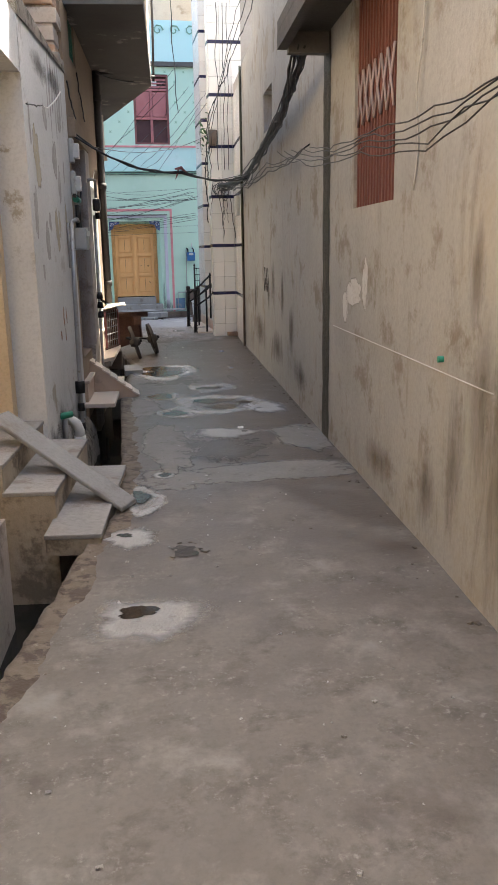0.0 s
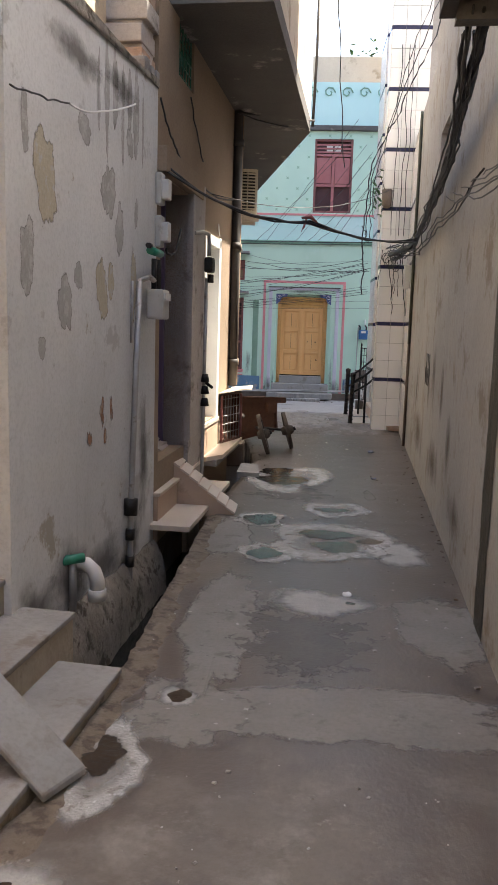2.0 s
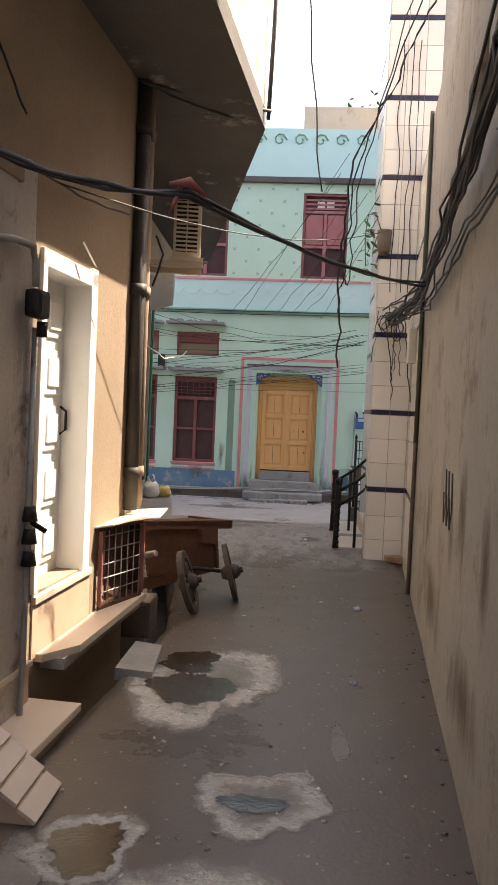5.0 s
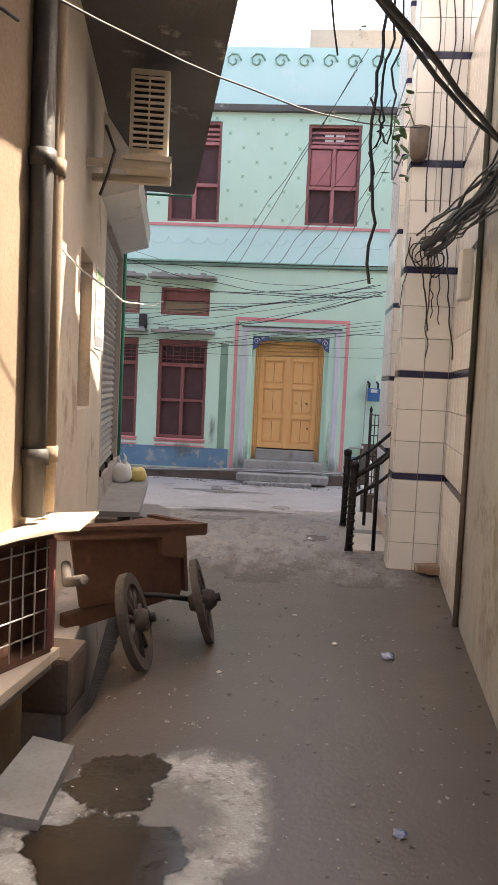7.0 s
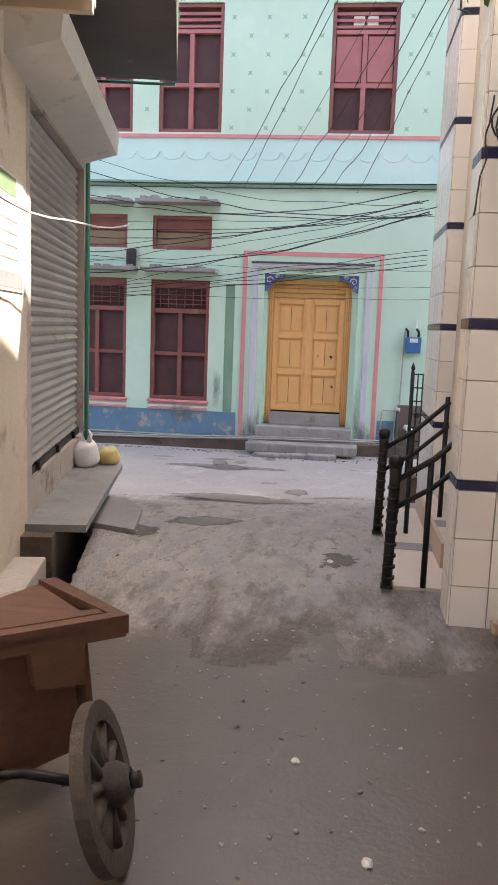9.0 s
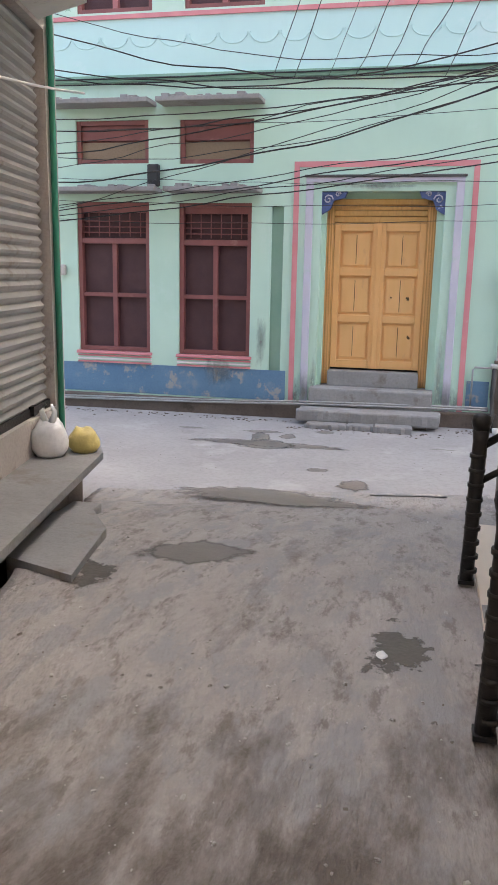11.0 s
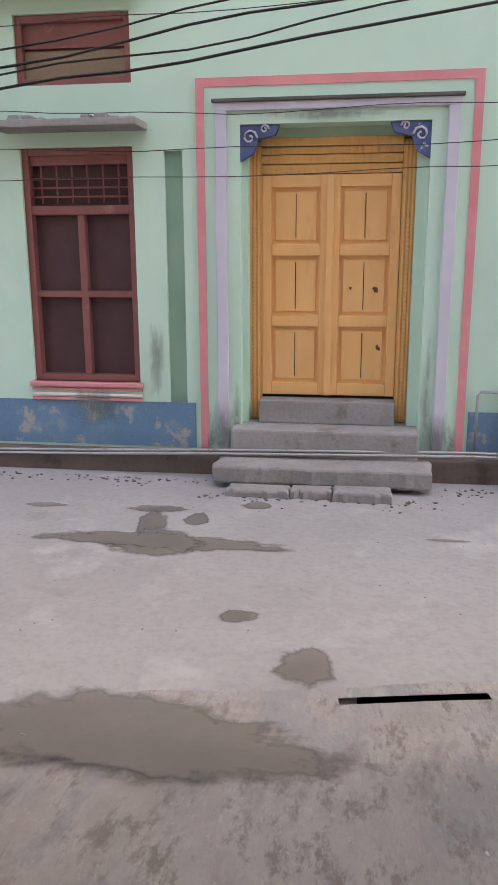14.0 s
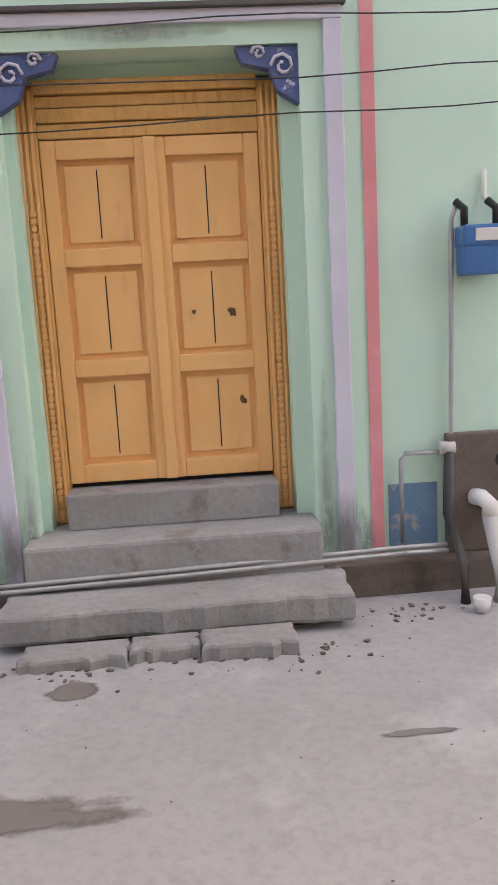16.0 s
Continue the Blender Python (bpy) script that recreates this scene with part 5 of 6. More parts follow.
    for z in (1.2, 2.6, 3.8):
        part("collar", T([LEFT @ Vector((0.05, y, z)), LEFT @ Vector((0.05, y, z + 0.08))], r * 1.25, 10), mat, pp)

# ---- crate and cart ----
# Shadow beneath the cart is put into this block's dark colour.
obj("stone_block", B(-0.02, 0.34, 12.58, 12.92, -0.1, 0.2, bevel=0.03), "plinth", label="rough block beside the drain, coloured dark for the shadow there", category="block")
P = [Vector((0.10, 11.85, 0)), Vector((0.30, 12.40, 0)), Vector((0.17, 12.47, 0)), Vector((0.095, 12.05, 0))]
up = Vector((0, 0, 1))
bm = fresh()
prism(bm, P, up * 0.30, up * 0.33)
cr = obj("poultry_crate", bm, "wood", label="dark wire-fronted wooden poultry crate with cardboard on top", category="crate")
bm = fresh()
prism(bm, P, up * 0.86, up * 0.885)
part("top_panel", bm, "wood", cr)
bm = fresh()
prism(bm, [P[1], P[1] + Vector((-0.006, -0.02, 0)), P[2] + Vector((-0.006, -0.02, 0)), P[2]], up * 0.33, up * 0.86)
part("end_panel", bm, "wood", cr)
bm = fresh()
prism(bm, [P[2], P[2] + Vector((0.02, 0, 0)), P[3] + Vector((0.02, 0, 0)), P[3]], up * 0.33, up * 0.86)
part("back_panel", bm, "wood", cr)
for p in (P[0], P[0].lerp(P[1], 0.94)):
    part("post", B(p.x, p.x + 0.028, p.y, p.y + 0.035, 0.33, 0.86, bevel=0.003), "maroon", cr)
for k in range(7):
    p = P[0].lerp(P[1], 0.08 + 0.14 * k)
    part("wire", T([p + up * 0.33, p + up * 0.86], 0.0045, 5), "galv", cr)
for k in range(5):
    part("wire", T([P[0] + up * (0.42 + 0.1 * k), P[1] + up * (0.42 + 0.1 * k)], 0.0045, 5), "galv", cr)
bm = fresh()
prism(bm, [(0.075, 11.80, 0.888), (0.20, 11.84, 0.91), (0.34, 12.16, 0.93), (0.43, 12.37, 0.905), (0.42, 12.75, 0.925), (0.16, 12.80, 0.895)], (0, 0, 0), (0, 0, 0.012))
obj("cardboard_sheet", bm, "card", label="curled cardboard sheet on the crate", category="cardboard")

A, Bc, C, D = Vector((0.06, 13.20, 0.70)), Vector((0.76, 13.92, 0.640)), Vector((0.34, 14.40, 0.60)), Vector((-0.04, 13.42, 0.62))
bm = fresh()
prism(bm, [A, Bc, C, D], (0, 0, 0), (0, 0, 0.03))
cart = obj("hand_cart", bm, "wood", label="weathered brown wooden hand cart with spoked wheels", category="cart")
u = (Bc - A).normalized()
v = Vector((-u.y, u.x, 0)).normalized()
for off, z in ((0.0, 0.028), (0.06, 0.03)):
    bm = fresh()
    prism(bm, [A - u * 0.06 + v * off, Bc + u * (0.10 - off) + v * off, Bc + u * (0.10 - off) + v * (off + 0.05), A - u * 0.06 + v * (off + 0.05)], (0, 0, -0.03), (0, 0, 0.05))
    part("edge_plank", bm, "wood", cart)
bm = fresh()
prism(bm, [Bc + u * 0.06, Bc + u * 0.11, C + u * 0.08, C], (0, 0, -0.02), (0, 0, 0.05))
part("end_plank", bm, "wood", cart)
bm = fresh()
prism(bm, [A + u * 0.12 + v * 0.05 + Vector((0, 0, -0.03)), A + u * 0.92 + v * 0.05 + Vector((0, 0, -0.02)), A + u * 0.95 + v * 0.05 + Vector((0, 0, -0.42)), A + u * 0.20 + v * 0.05 + Vector((0, 0, -0.46))], (0, 0, 0), v * 0.03)
part("side_board", bm, "wood", cart)
bm = fresh()
prism(bm, [A + u * 0.95 + v * 0.05 + Vector((0, 0, -0.03)), A + u * 0.95 + v * 0.6 + Vector((0, 0, -0.03)), A + u * 0.99 + v * 0.6 + Vector((0, 0, -0.42)), A + u * 0.99 + v * 0.05 + Vector((0, 0, -0.42))], (0, 0, 0), u * 0.025)
part("end_board", bm, "wood", cart)
bm = fresh()
prism(bm, [A + u * 0.74 + Vector((0, 0, -0.03)), A + u * 0.94 + Vector((0, 0, -0.03)), A + u * 0.94 + Vector((0, 0, -0.18)), A + u * 0.76 + Vector((0, 0, -0.16))], (0, 0, 0), v * 0.05)
part("bracket_board", bm, "wood", cart)
bm = fresh()
prism(bm, [A + u * 0.10 + Vector((0, 0, -0.60)), A + u * 0.95 + Vector((0, 0, -0.45)), A + u * 0.95 + Vector((0, 0, -0.37)), A + u * 0.10 + Vector((0, 0, -0.50))], v * 0.06, v * 0.13)
part("axle_beam", bm, "wood", cart)


def cart_wheel(centre, normal, r, rimw):
    n = Vector(normal).normalized()
    a = n.cross(Vector((0, 0, 1))).normalized()
    b = n.cross(a).normalized()
    bm = fresh()
    N = 28
    ring = []
    for k in range(N):
        t = 2 * math.pi * k / N
        d = math.cos(t) * a + math.sin(t) * b
        ring.append([bm.verts.new(Vector(centre) + d * rr + n * hh) for rr, hh in ((r, -rimw), (r, rimw), (r - 0.065, rimw), (r - 0.065, -rimw))])
    for p, q in zip(ring, ring[1:] + ring[:1]):
        for k in range(4):
            bm.faces.new((p[k], p[(k + 1) % 4], q[(k + 1) % 4], q[k]))
    bmesh.ops.recalc_face_normals(bm, faces=bm.faces[:])
    wh = part("wheel", bm, "wheel", cart, "grey worn wooden wheel")
    for k in range(10):
        t = 2 * math.pi * (k + 0.3) / 10
        d = math.cos(t) * a + math.sin(t) * b
        part("spoke", T([Vector(centre) + d * 0.05, Vector(centre) + d * (r - 0.05)], [0.022, 0.016], 6), "wheel", wh)
    part("hub", T([Vector(centre) - n * 0.08, Vector(centre) - n * 0.04, Vector(centre) + n * 0.05, Vector(centre) + n * 0.09], [0.045, 0.065, 0.07, 0.045], 12), "wheel", wh)
    part("hub_cap", T([Vector(centre) + n * 0.08, Vector(centre) + n * 0.12], 0.028, 8), "iron", wh)


cart_wheel((0.87, 13.60, 0.262), (0.95, 0.10, 0.26), 0.265, 0.022)
cart_wheel((0.56, 13.08, 0.265), (0.95, 0.03, 0.28), 0.275, 0.024)
part("axle", T([(0.56, 13.14, 0.275), (0.45, 13.50, 0.30), (0.60, 13.60, 0.28), (0.87, 13.60, 0.262)], 0.018, 8), "iron", cart)
part("shaft", T([(0.10, 13.25, 0.52), (0.18, 13.02, 0.48), (0.30, 12.95, 0.52)], 0.03, 8), "wheel", cart, "worn wooden shaft end")

# ---- air conditioner, shop front ----
ACM = BEND @ Matrix.Translation((0.12, 0.60, 0.12))
ac = obj("air_conditioner", B(0.20, 0.50, 14.30, 14.85, 3.24, 3.90, ACM, bevel=0.012), "ac", label="yellowed air conditioner casing on a wall bracket", category="air conditioner")
part("grille_back", B(0.23, 0.46, 14.296, 14.31, 3.30, 3.85, ACM), "dark", ac)
for k in range(12):
    part("louvre", B(0.225, 0.465, 14.272, 14.30, 3.31 + 0.046 * k, 3.328 + 0.046 * k, ACM), "ac", ac)
part("grille_bar", B(0.34, 0.352, 14.268, 14.30, 3.29, 3.86, ACM), "ac", ac)
part("bracket", B(-0.14, 0.53, 14.28, 14.34, 3.14, 3.20, ACM, bevel=0.006), "ac", ac)
part("bracket", B(-0.14, 0.53, 14.75, 14.81, 3.14, 3.20, ACM, bevel=0.006), "ac", ac)
part("tray", B(0.16, 0.53, 14.26, 14.88, 3.20, 3.24, ACM), "ac", ac)
part("hose", T([ACM @ Vector((0.02, 14.3, 3.45)), ACM @ Vector((0.10, 14.24, 3.25)), ACM @ Vector((0.05, 14.22, 3.05)), ACM @ Vector((0.0, 14.2, 2.9))], 0.012, 6), "blackpipe", ac)
hood = fresh()
prism(hood, [BEND @ Vector(p) for p in ((-0.05, 16.25, 3.30), (0.34, 16.25, 3.42), (0.36, 16.25, 3.62), (-0.05, 16.25, 4.19))], (0, 0, 0), BEND.to_3x3() @ Vector((0, 3.35, 0)))
obj("shop_canopy", hood, "pvc", label="pale sheet canopy box over the rolling shutter", category="canopy")
shut = obj("rolling_shutter", B(-0.13, -0.10, 17.05, 19.72, 0.52, 3.28, BEND), "shutter", label="closed grey rolling steel shutter", category="shutter")
for k in range(34):
    z = 0.55 + 0.08 * k
    bm = fresh()
    prism(bm, [BEND @ Vector((-0.10, 17.06, z)), BEND @ Vector((-0.078, 17.06, z + 0.02)), BEND @ Vector((-0.070, 17.06, z + 0.042)), BEND @ Vector((-0.10, 17.06, z + 0.076))], (0, 0, 0), BEND.to_3x3() @ Vector((0, 2.65, 0)))
    part("slat", bm, "shutter", shut)
part("bottom_bar", B(-0.12, -0.05, 17.06, 19.71, 0.52, 0.58, BEND), "iron", shut)
for y in (17.4, 18.3, 19.2):
    part("lock_plate", B(-0.06, -0.02, y, y + 0.08, 0.53, 0.60, BEND), "iron", shut)
bm = fresh()
prism(bm, [BEND @ Vector(p) for p in ((-0.1, 16.75, 0.20), (0.44, 16.75, 0.20), (0.46, 19.3, 0.20), (0.36, 19.62, 0.20), (-0.1, 19.7, 0.20))], (0, 0, 0), (0, 0, 0.055))
ld = obj("shop_ledge", bm, "ledge", label="grey stone ledge slab in front of the shutter", category="ledge")
part("footing", B(-0.1, 0.22, 16.6, 19.6, -0.6, 0.20, BEND), "plinth", ld, "dark brown footing")
bm = fresh()
prism(bm, [(-0.47, 17.5, 0), (-0.02, 17.34, 0), (-0.14, 18.08, 0), (-0.36, 18.40, 0), (-0.58, 18.30, 0)], (0, 0, -0.04), (0, 0, 0.09))
obj("stone_step", bm, "ledge", label="rough grey stone step by the ledge", category="step")
obj("stone_piece", B(-0.66, -0.45, 18.45, 18.75, -0.14, 0.03, bevel=0.02), "ledge", label="broken stone piece behind the step", category="stone")
gpipe = obj("green_pipe", T([BEND @ Vector((0.02, 19.78, z)) for z in (0.25, 1.5, 2.5, 3.3, 4.3)], 0.025, 8), "greenpvc", label="green plastic pipe up the shop corner", category="pipe")
part("branch", T([BEND @ Vector((0.02, 19.78, 4.18)), BEND @ Vector((0.9, 19.75, 4.18)), BEND @ Vector((0.93, 19.75, 4.9))], 0.018, 8), "greenpvc", gpipe)


def bag(name, centre, rx, ry, rz, mat, label, ears):
    bm = fresh()
    bmesh.ops.create_icosphere(bm, subdivisions=3, radius=1.0)
    for q in bm.verts:
        d = 1 + 0.16 * noise.noise(q.co * 2.2 + Vector(centre)) + 0.06 * noise.noise(q.co * 6)
        z = max(q.co.z, -0.75)
        q.co = Vector(centre) + Vector((q.co.x * rx * d, q.co.y * ry * d, (z + 0.75) * rz * d))
    for f in bm.faces:
        f.smooth = True
    g = obj(name, bm, mat, label=label, category="bag")
    for s in (-1, 1):
        if ears:
            part("loop", T([Vector(centre) + Vector((s * 0.03, 0, rz * 1.6)), Vector(centre) + Vector((s * 0.05, 0.0, rz * 1.6 + 0.08)), Vector(centre) + Vector((s * 0.02, 0.01, rz * 1.6 + 0.13))], [0.03, 0.018, 0.008], 6), mat, g)


bag("carrier_bag", (-0.98, 19.05, 0.25), 0.14, 0.12, 0.16, "bag", "tied white polythene bag on the ledge", True)
bag("carrier_bag", (-0.80, 19.25, 0.25), 0.12, 0.10, 0.11, "yellowbag", "yellow polythene bag on the ledge", False)
ps = obj("wall_poster", B(0.002, 0.008, 15.92, 16.72, 1.90, 2.64, BEND), "paper", label="torn paper notice on the plaster wall", category="poster")
part("printed_panel", B(0.008, 0.010, 15.97, 16.67, 1.92, 2.02, BEND), "ink", ps)
part("printed_panel", B(0.008, 0.010, 15.97, 16.50, 2.50, 2.62, BEND), "poster", ps)
for k in range(4):
    part("line", B(0.008, 0.010, 16.02, 16.55, 2.10 + 0.08 * k, 2.115 + 0.08 * k, BEND), "ink", ps)

# ---- tiled entrance, railing, gate ----
sp = obj("entrance_stair", B(1.98, 2.62, 16.45, 18.85, -0.02, 0.068, bevel=0.006), "marble", label="cream tiled stair up to the white house", category="stair")
part("tread", B(2.36, 2.62, 17.02, 18.85, 0.068, 0.22, bevel=0.005), "marble", sp)
part("tread", B(2.50, 2.62, 17.02, 18.85, 0.22, 0.38, bevel=0.005), "marble", sp)
part("stripe", B(1.985, 2.615, 17.35, 17.55, 0.068, 0.072), "ledge", sp, "grey tile strip")
part("stripe", B(2.365, 2.495, 17.55, 17.75, 0.22, 0.224), "ledge", sp, "grey tile strip")
part("cheek", B(2.33, 2.36, 16.92, 18.85, -0.02, 0.25), "riser", sp)


def rail_run(y, label):
    r = obj("stair_rail", T([(1.89, y, 0.06), (1.895, y, 0.30), (1.90, y, 0.55), (1.905, y, 0.80), (1.905, y, 0.86)], [0.036, 0.034, 0.036, 0.036, 0.042], 12), "iron", label=label, category="railing", group="stair rails")
    for k in range(9):
        z = 0.12 + 0.075 * k
        part("ring", T([(1.90, y, z), (1.90, y, z + 0.02)], 0.041, 12), "iron", r)
    part("cap", T([(1.905, y, 0.86), (1.905, y, 0.90), (1.905, y, 0.93), (1.905, y, 0.945)], [0.04, 0.05, 0.045, 0.01], 12), "iron", r)
    part("baluster", T([(2.13, y + 0.02, 0.068), (2.13, y + 0.02, 0.90)], 0.020, 8), "iron", r)
    part("baluster", T([(2.40, y + 0.04, 0.22), (2.40, y + 0.04, 1.22)], 0.020, 8), "iron", r)
    part("handrail", T([(1.92, y, 0.78), (2.15, y + 0.02, 0.93), (2.42, y + 0.04, 1.18)], 0.020, 8), "iron", r)
    part("handrail", T([(1.92, y, 0.60), (2.15, y + 0.02, 0.74), (2.42, y + 0.04, 0.98)], 0.018, 8), "iron", r)
    part("foot", B(1.85, 1.93, y - 0.04, y + 0.04, 0.06, 0.08), "iron", r)
    return r


for y in (16.43, 17.85):
    rail_run(y, "black iron stair rail with a turned post").location.x = 0.035
gt = obj("iron_gate", T([(2.36, 20.3, -0.2), (2.36, 20.3, 1.30)], 0.022, 8), "iron", label="black iron grille gate by the street corner", category="gate")
part("post", T([(2.74, 20.3, -0.2), (2.74, 20.3, 1.30)], 0.022, 8), "iron", gt)
for k in range(6):
    part("bar", T([(2.42 + 0.055 * k, 20.3, 0.1), (2.42 + 0.055 * k, 20.3, 1.28)], 0.008, 6), "iron", gt)
for k in range(8):
    part("cross_bar", T([(2.36, 20.295, 0.22 + 0.15 * k), (2.74, 20.295, 0.22 + 0.15 * k)], 0.008, 6), "iron", gt)
for x in (2.36, 2.55, 2.74):
    part("finial", T([(x, 20.3, 1.30), (x, 20.3, 1.34), (x, 20.3, 1.40)], [0.012, 0.026, 0.003], 8), "iron", gt)
obj("gate_plinth", B(2.28, 2.80, 20.2, 20.4, -0.3, 0.12, bevel=0.02), "plinth", label="damp block under the gate", category="block")
for x, y, r in ((2.60, 15.80, 0.3), (2.68, 15.72, -0.1)):
    obj("loose_brick", box(fresh(), -0.11, 0.11, -0.05, 0.05, 0.04, 0.11, pose(x, y, 0, 0, 0, 57 * r), bevel=0.008), "brick", label="loose broken brick against the tiled pier", category="brick", group="loose bricks")

# ---- things on the green front ----
mt = obj("gas_meter", B(2.52, 2.74, FY - 0.17, FY - 0.03, 1.42, 1.58, bevel=0.015), "bluebox", label="blue enamelled gas meter on the green wall", category="meter")
part("lid", B(2.515, 2.745, FY - 0.175, FY - 0.025, 1.555, 1.66, bevel=0.015), "bluebox", mt)
part("dial", B(2.57, 2.69, FY - 0.182, FY - 0.17, 1.58, 1.64, bevel=0.004), "pvc", mt, "white dial plate")
for x in (2.545, 2.705):
    part("union", T([(x, FY - 0.09, 1.64), (x, FY - 0.09, 1.74), (x - 0.03, FY - 0.05, 1.78)], 0.02, 8), "iron", mt)
part("riser_pipe", T([(2.52, FY - 0.05, 1.77), (2.50, FY - 0.03, 1.70), (2.49, FY - 0.03, 0.62), (2.48, FY - 0.04, 0.56)], 0.013, 8), "galv", mt)
part("supply_pipe", T([(2.68, FY - 0.04, 1.78), (2.67, FY - 0.02, 1.80), (2.67, FY - 0.02, 1.93)], 0.013, 8), "pvc", mt)
part("elbow", T([(2.42, FY - 0.05, 0.55), (2.50, FY - 0.05, 0.55)], 0.035, 8), "meter", mt)
part("low_pipe", T([(2.46, FY - 0.05, 0.53), (2.24, FY - 0.04, 0.53), (2.22, FY - 0.04, 0.50), (2.22, FY - 0.04, 0.05)], 0.012, 8), "galv", mt)
part("down_pipe", T([(2.47, FY - 0.06, 0.53), (2.46, FY - 0.06, 0.2), (2.46, FY - 0.31, 0.0), (2.46, FY - 0.33, -0.2)], 0.028, 8), "blackpipe", mt)
dbx = obj("drain_chase", B(2.46, 2.95, FY - 0.06, FY - 0.001, -0.02, 0.62, bevel=0.01), "plinth", label="rough unpainted chase below the meter", category="chase")
part("pipe_hole", T([(2.76, FY - 0.062, 0.47), (2.76, FY - 0.03, 0.47)], 0.045, 12), "dark", dbx)
wp = obj("waste_pipe", T([(2.60, FY - 0.05, 0.28), (2.63, FY - 0.10, 0.28), (2.66, FY - 0.13, 0.25), (2.66, FY - 0.14, 0.18)], 0.045, 10), "pvc", label="white waste elbow and grey pipe at the plinth", category="pipe")
part("tail", T([(2.66, FY - 0.14, 0.18), (2.65, FY - 0.32, -0.02), (2.64, FY - 0.34, -0.2)], 0.045, 10), "meter", wp)
obj("plastic_cup", T([(2.50, FY - 0.45, -0.19), (2.50, FY - 0.45, -0.12)], [0.035, 0.045], 10), "pvc", label="crushed white cup at the plinth", category="cup")
sm = obj("junction_box", B(-3.09, -2.97, FY - 0.08, FY, 1.50, 1.64, bevel=0.03), "meter", label="grey round junction box on the green wall", category="box")
obj("loud_speaker", B(-1.83, -1.68, FY - 0.10, FY - 0.02, 2.60, 2.86, bevel=0.02), "wire", label="small black loudspeaker box between the windows", category="loudspeaker")

# ---- puddles, crusts and loose things on the ground ----
def puddle(x, y, rx, ry, seed, water, label="shallow muddy puddle with a pale dried rim, sky glare toned in", crust="crust"):
    p = obj("puddle", blob(fresh(), x, y, rx * 1.18, ry * 1.18, 0.0045, seed, 0.55, 80), crust, label=label, category="puddle", group="puddles in the lane")
    for k, (dx, dy, fx, fy) in enumerate(water):
        part("water", blob(fresh(), x + dx * rx, y + dy * ry, rx * fx, ry * fy, 0.007, seed + 3 + k, 0.7, 72), "water", p, "muddy brown water")


puddle(0.25, 3.58, 0.29, 0.25, 1.0, ((-0.1, 0.3, 0.36, 0.28),), crust="filmcrust")
puddle(0.19, 4.70, 0.17, 0.17, 8.0, ((-0.1, 0.2, 0.3, 0.24),), "pale dried crust with a wet spot", "filmcrust")
puddle(0.31, 5.46, 0.14, 0.32, 9.0, ((-0.1, 0.1, 0.62, 0.5),))
puddle(0.515, 6.03, 0.085, 0.10, 10.0, ((0, 0, 0.7, 0.7),), "small wet crust paled for its glitter", "filmcrust")
puddle(1.18, 7.36, 0.33, 0.24, 7.0, ((0.62, 0.1, 0.10, 0.12),), "pale dried crust with a wet spot", "filmcrust")
puddle(0.80, 8.42, 0.20, 0.27, 6.0, ((0, 0, 0.62, 0.62),))
puddle(1.78, 8.55, 0.24, 0.34, 11.0, (), "faint pale dried film", "filmcrust")
puddle(1.34, 8.82, 0.46, 0.52, 4.0, ((-0.15, 0.40, 0.60, 0.30), (-0.02, -0.30, 0.42, 0.32), (0.62, 0.10, 0.22, 0.2)))
puddle(0.71, 9.46, 0.20, 0.27, 5.0, ((0, 0.05, 0.80, 0.76),))
puddle(1.40, 9.92, 0.29, 0.29, 3.0, ((-0.2, -0.05, 0.58, 0.34),))
puddle(0.93, 11.45, 0.44, 0.66, 2.0, ((-0.32, 0.52, 0.48, 0.44), (-0.22, -0.24, 0.66, 0.48)))
for k, (x, y, rx, ry) in enumerate(((0.60, 7.0, 0.20, 1.15), (1.25, 5.98, 0.95, 0.30), (1.88, 7.05, 0.34, 0.52), (0.55, 5.9, 0.3, 0.35), (1.77, 10.64, 0.05, 0.28), (0.5, 8.9, 0.2, 0.6))):
    obj("cement_patch", blob(fresh(), x, y, rx * 1.25, ry * 1.25, 0.0025, 30.5 + 1.7 * k, 0.5, 72), "skim", label="pale worn cement skim on the lane", category="patch", group="cement patches")
for k, (x, y, rx, ry) in enumerate(((1.08, 6.75, 0.62, 0.80), (1.0, 10.6, 0.6, 0.5))):
    obj("damp_patch", blob(fresh(), x, y, rx, ry, 0.0035, 50.5 + 1.3 * k, 0.5, 72), "speckle", label="dark damp speckles in the lane's concrete", category="patch", group="damp patches")
bm = fresh()
lip = []
for k in range(230):
    yy = 1.2 + 0.036 * k
    e = edge(yy) + 0.022 * noise.noise(Vector((0, yy * 5, 2))) + 0.012 * noise.noise(Vector((0, yy * 17, 4)))
    wd = 0.15 + 0.07 * noise.noise(Vector((yy * 2.1, 7, 0))) + 0.05 * noise.noise(Vector((yy * 8.0, 3, 0)))
    row = []
    for j, f in enumerate((0.0, 0.25, 0.5, 0.75, 1.0)):
        x = e - 0.008 + wd * f
        row.append(bm.verts.new((x, yy, lane(x, yy) + (0.010 * (1 - f) + 0.012 * noise.noise(Vector((x * 18, yy * 14, 6))) * (1 - f) + 0.001 if j < 4 else -0.004))))
    row.insert(0, bm.verts.new((e - 0.014, yy, -0.10)))
    lip.append(row)
for u, v in zip(lip, lip[1:]):
    for j in range(5):
        bm.faces.new((u[j], u[j + 1], v[j + 1], v[j])).smooth = True
bmesh.ops.recalc_face_normals(bm, faces=bm.faces[:])
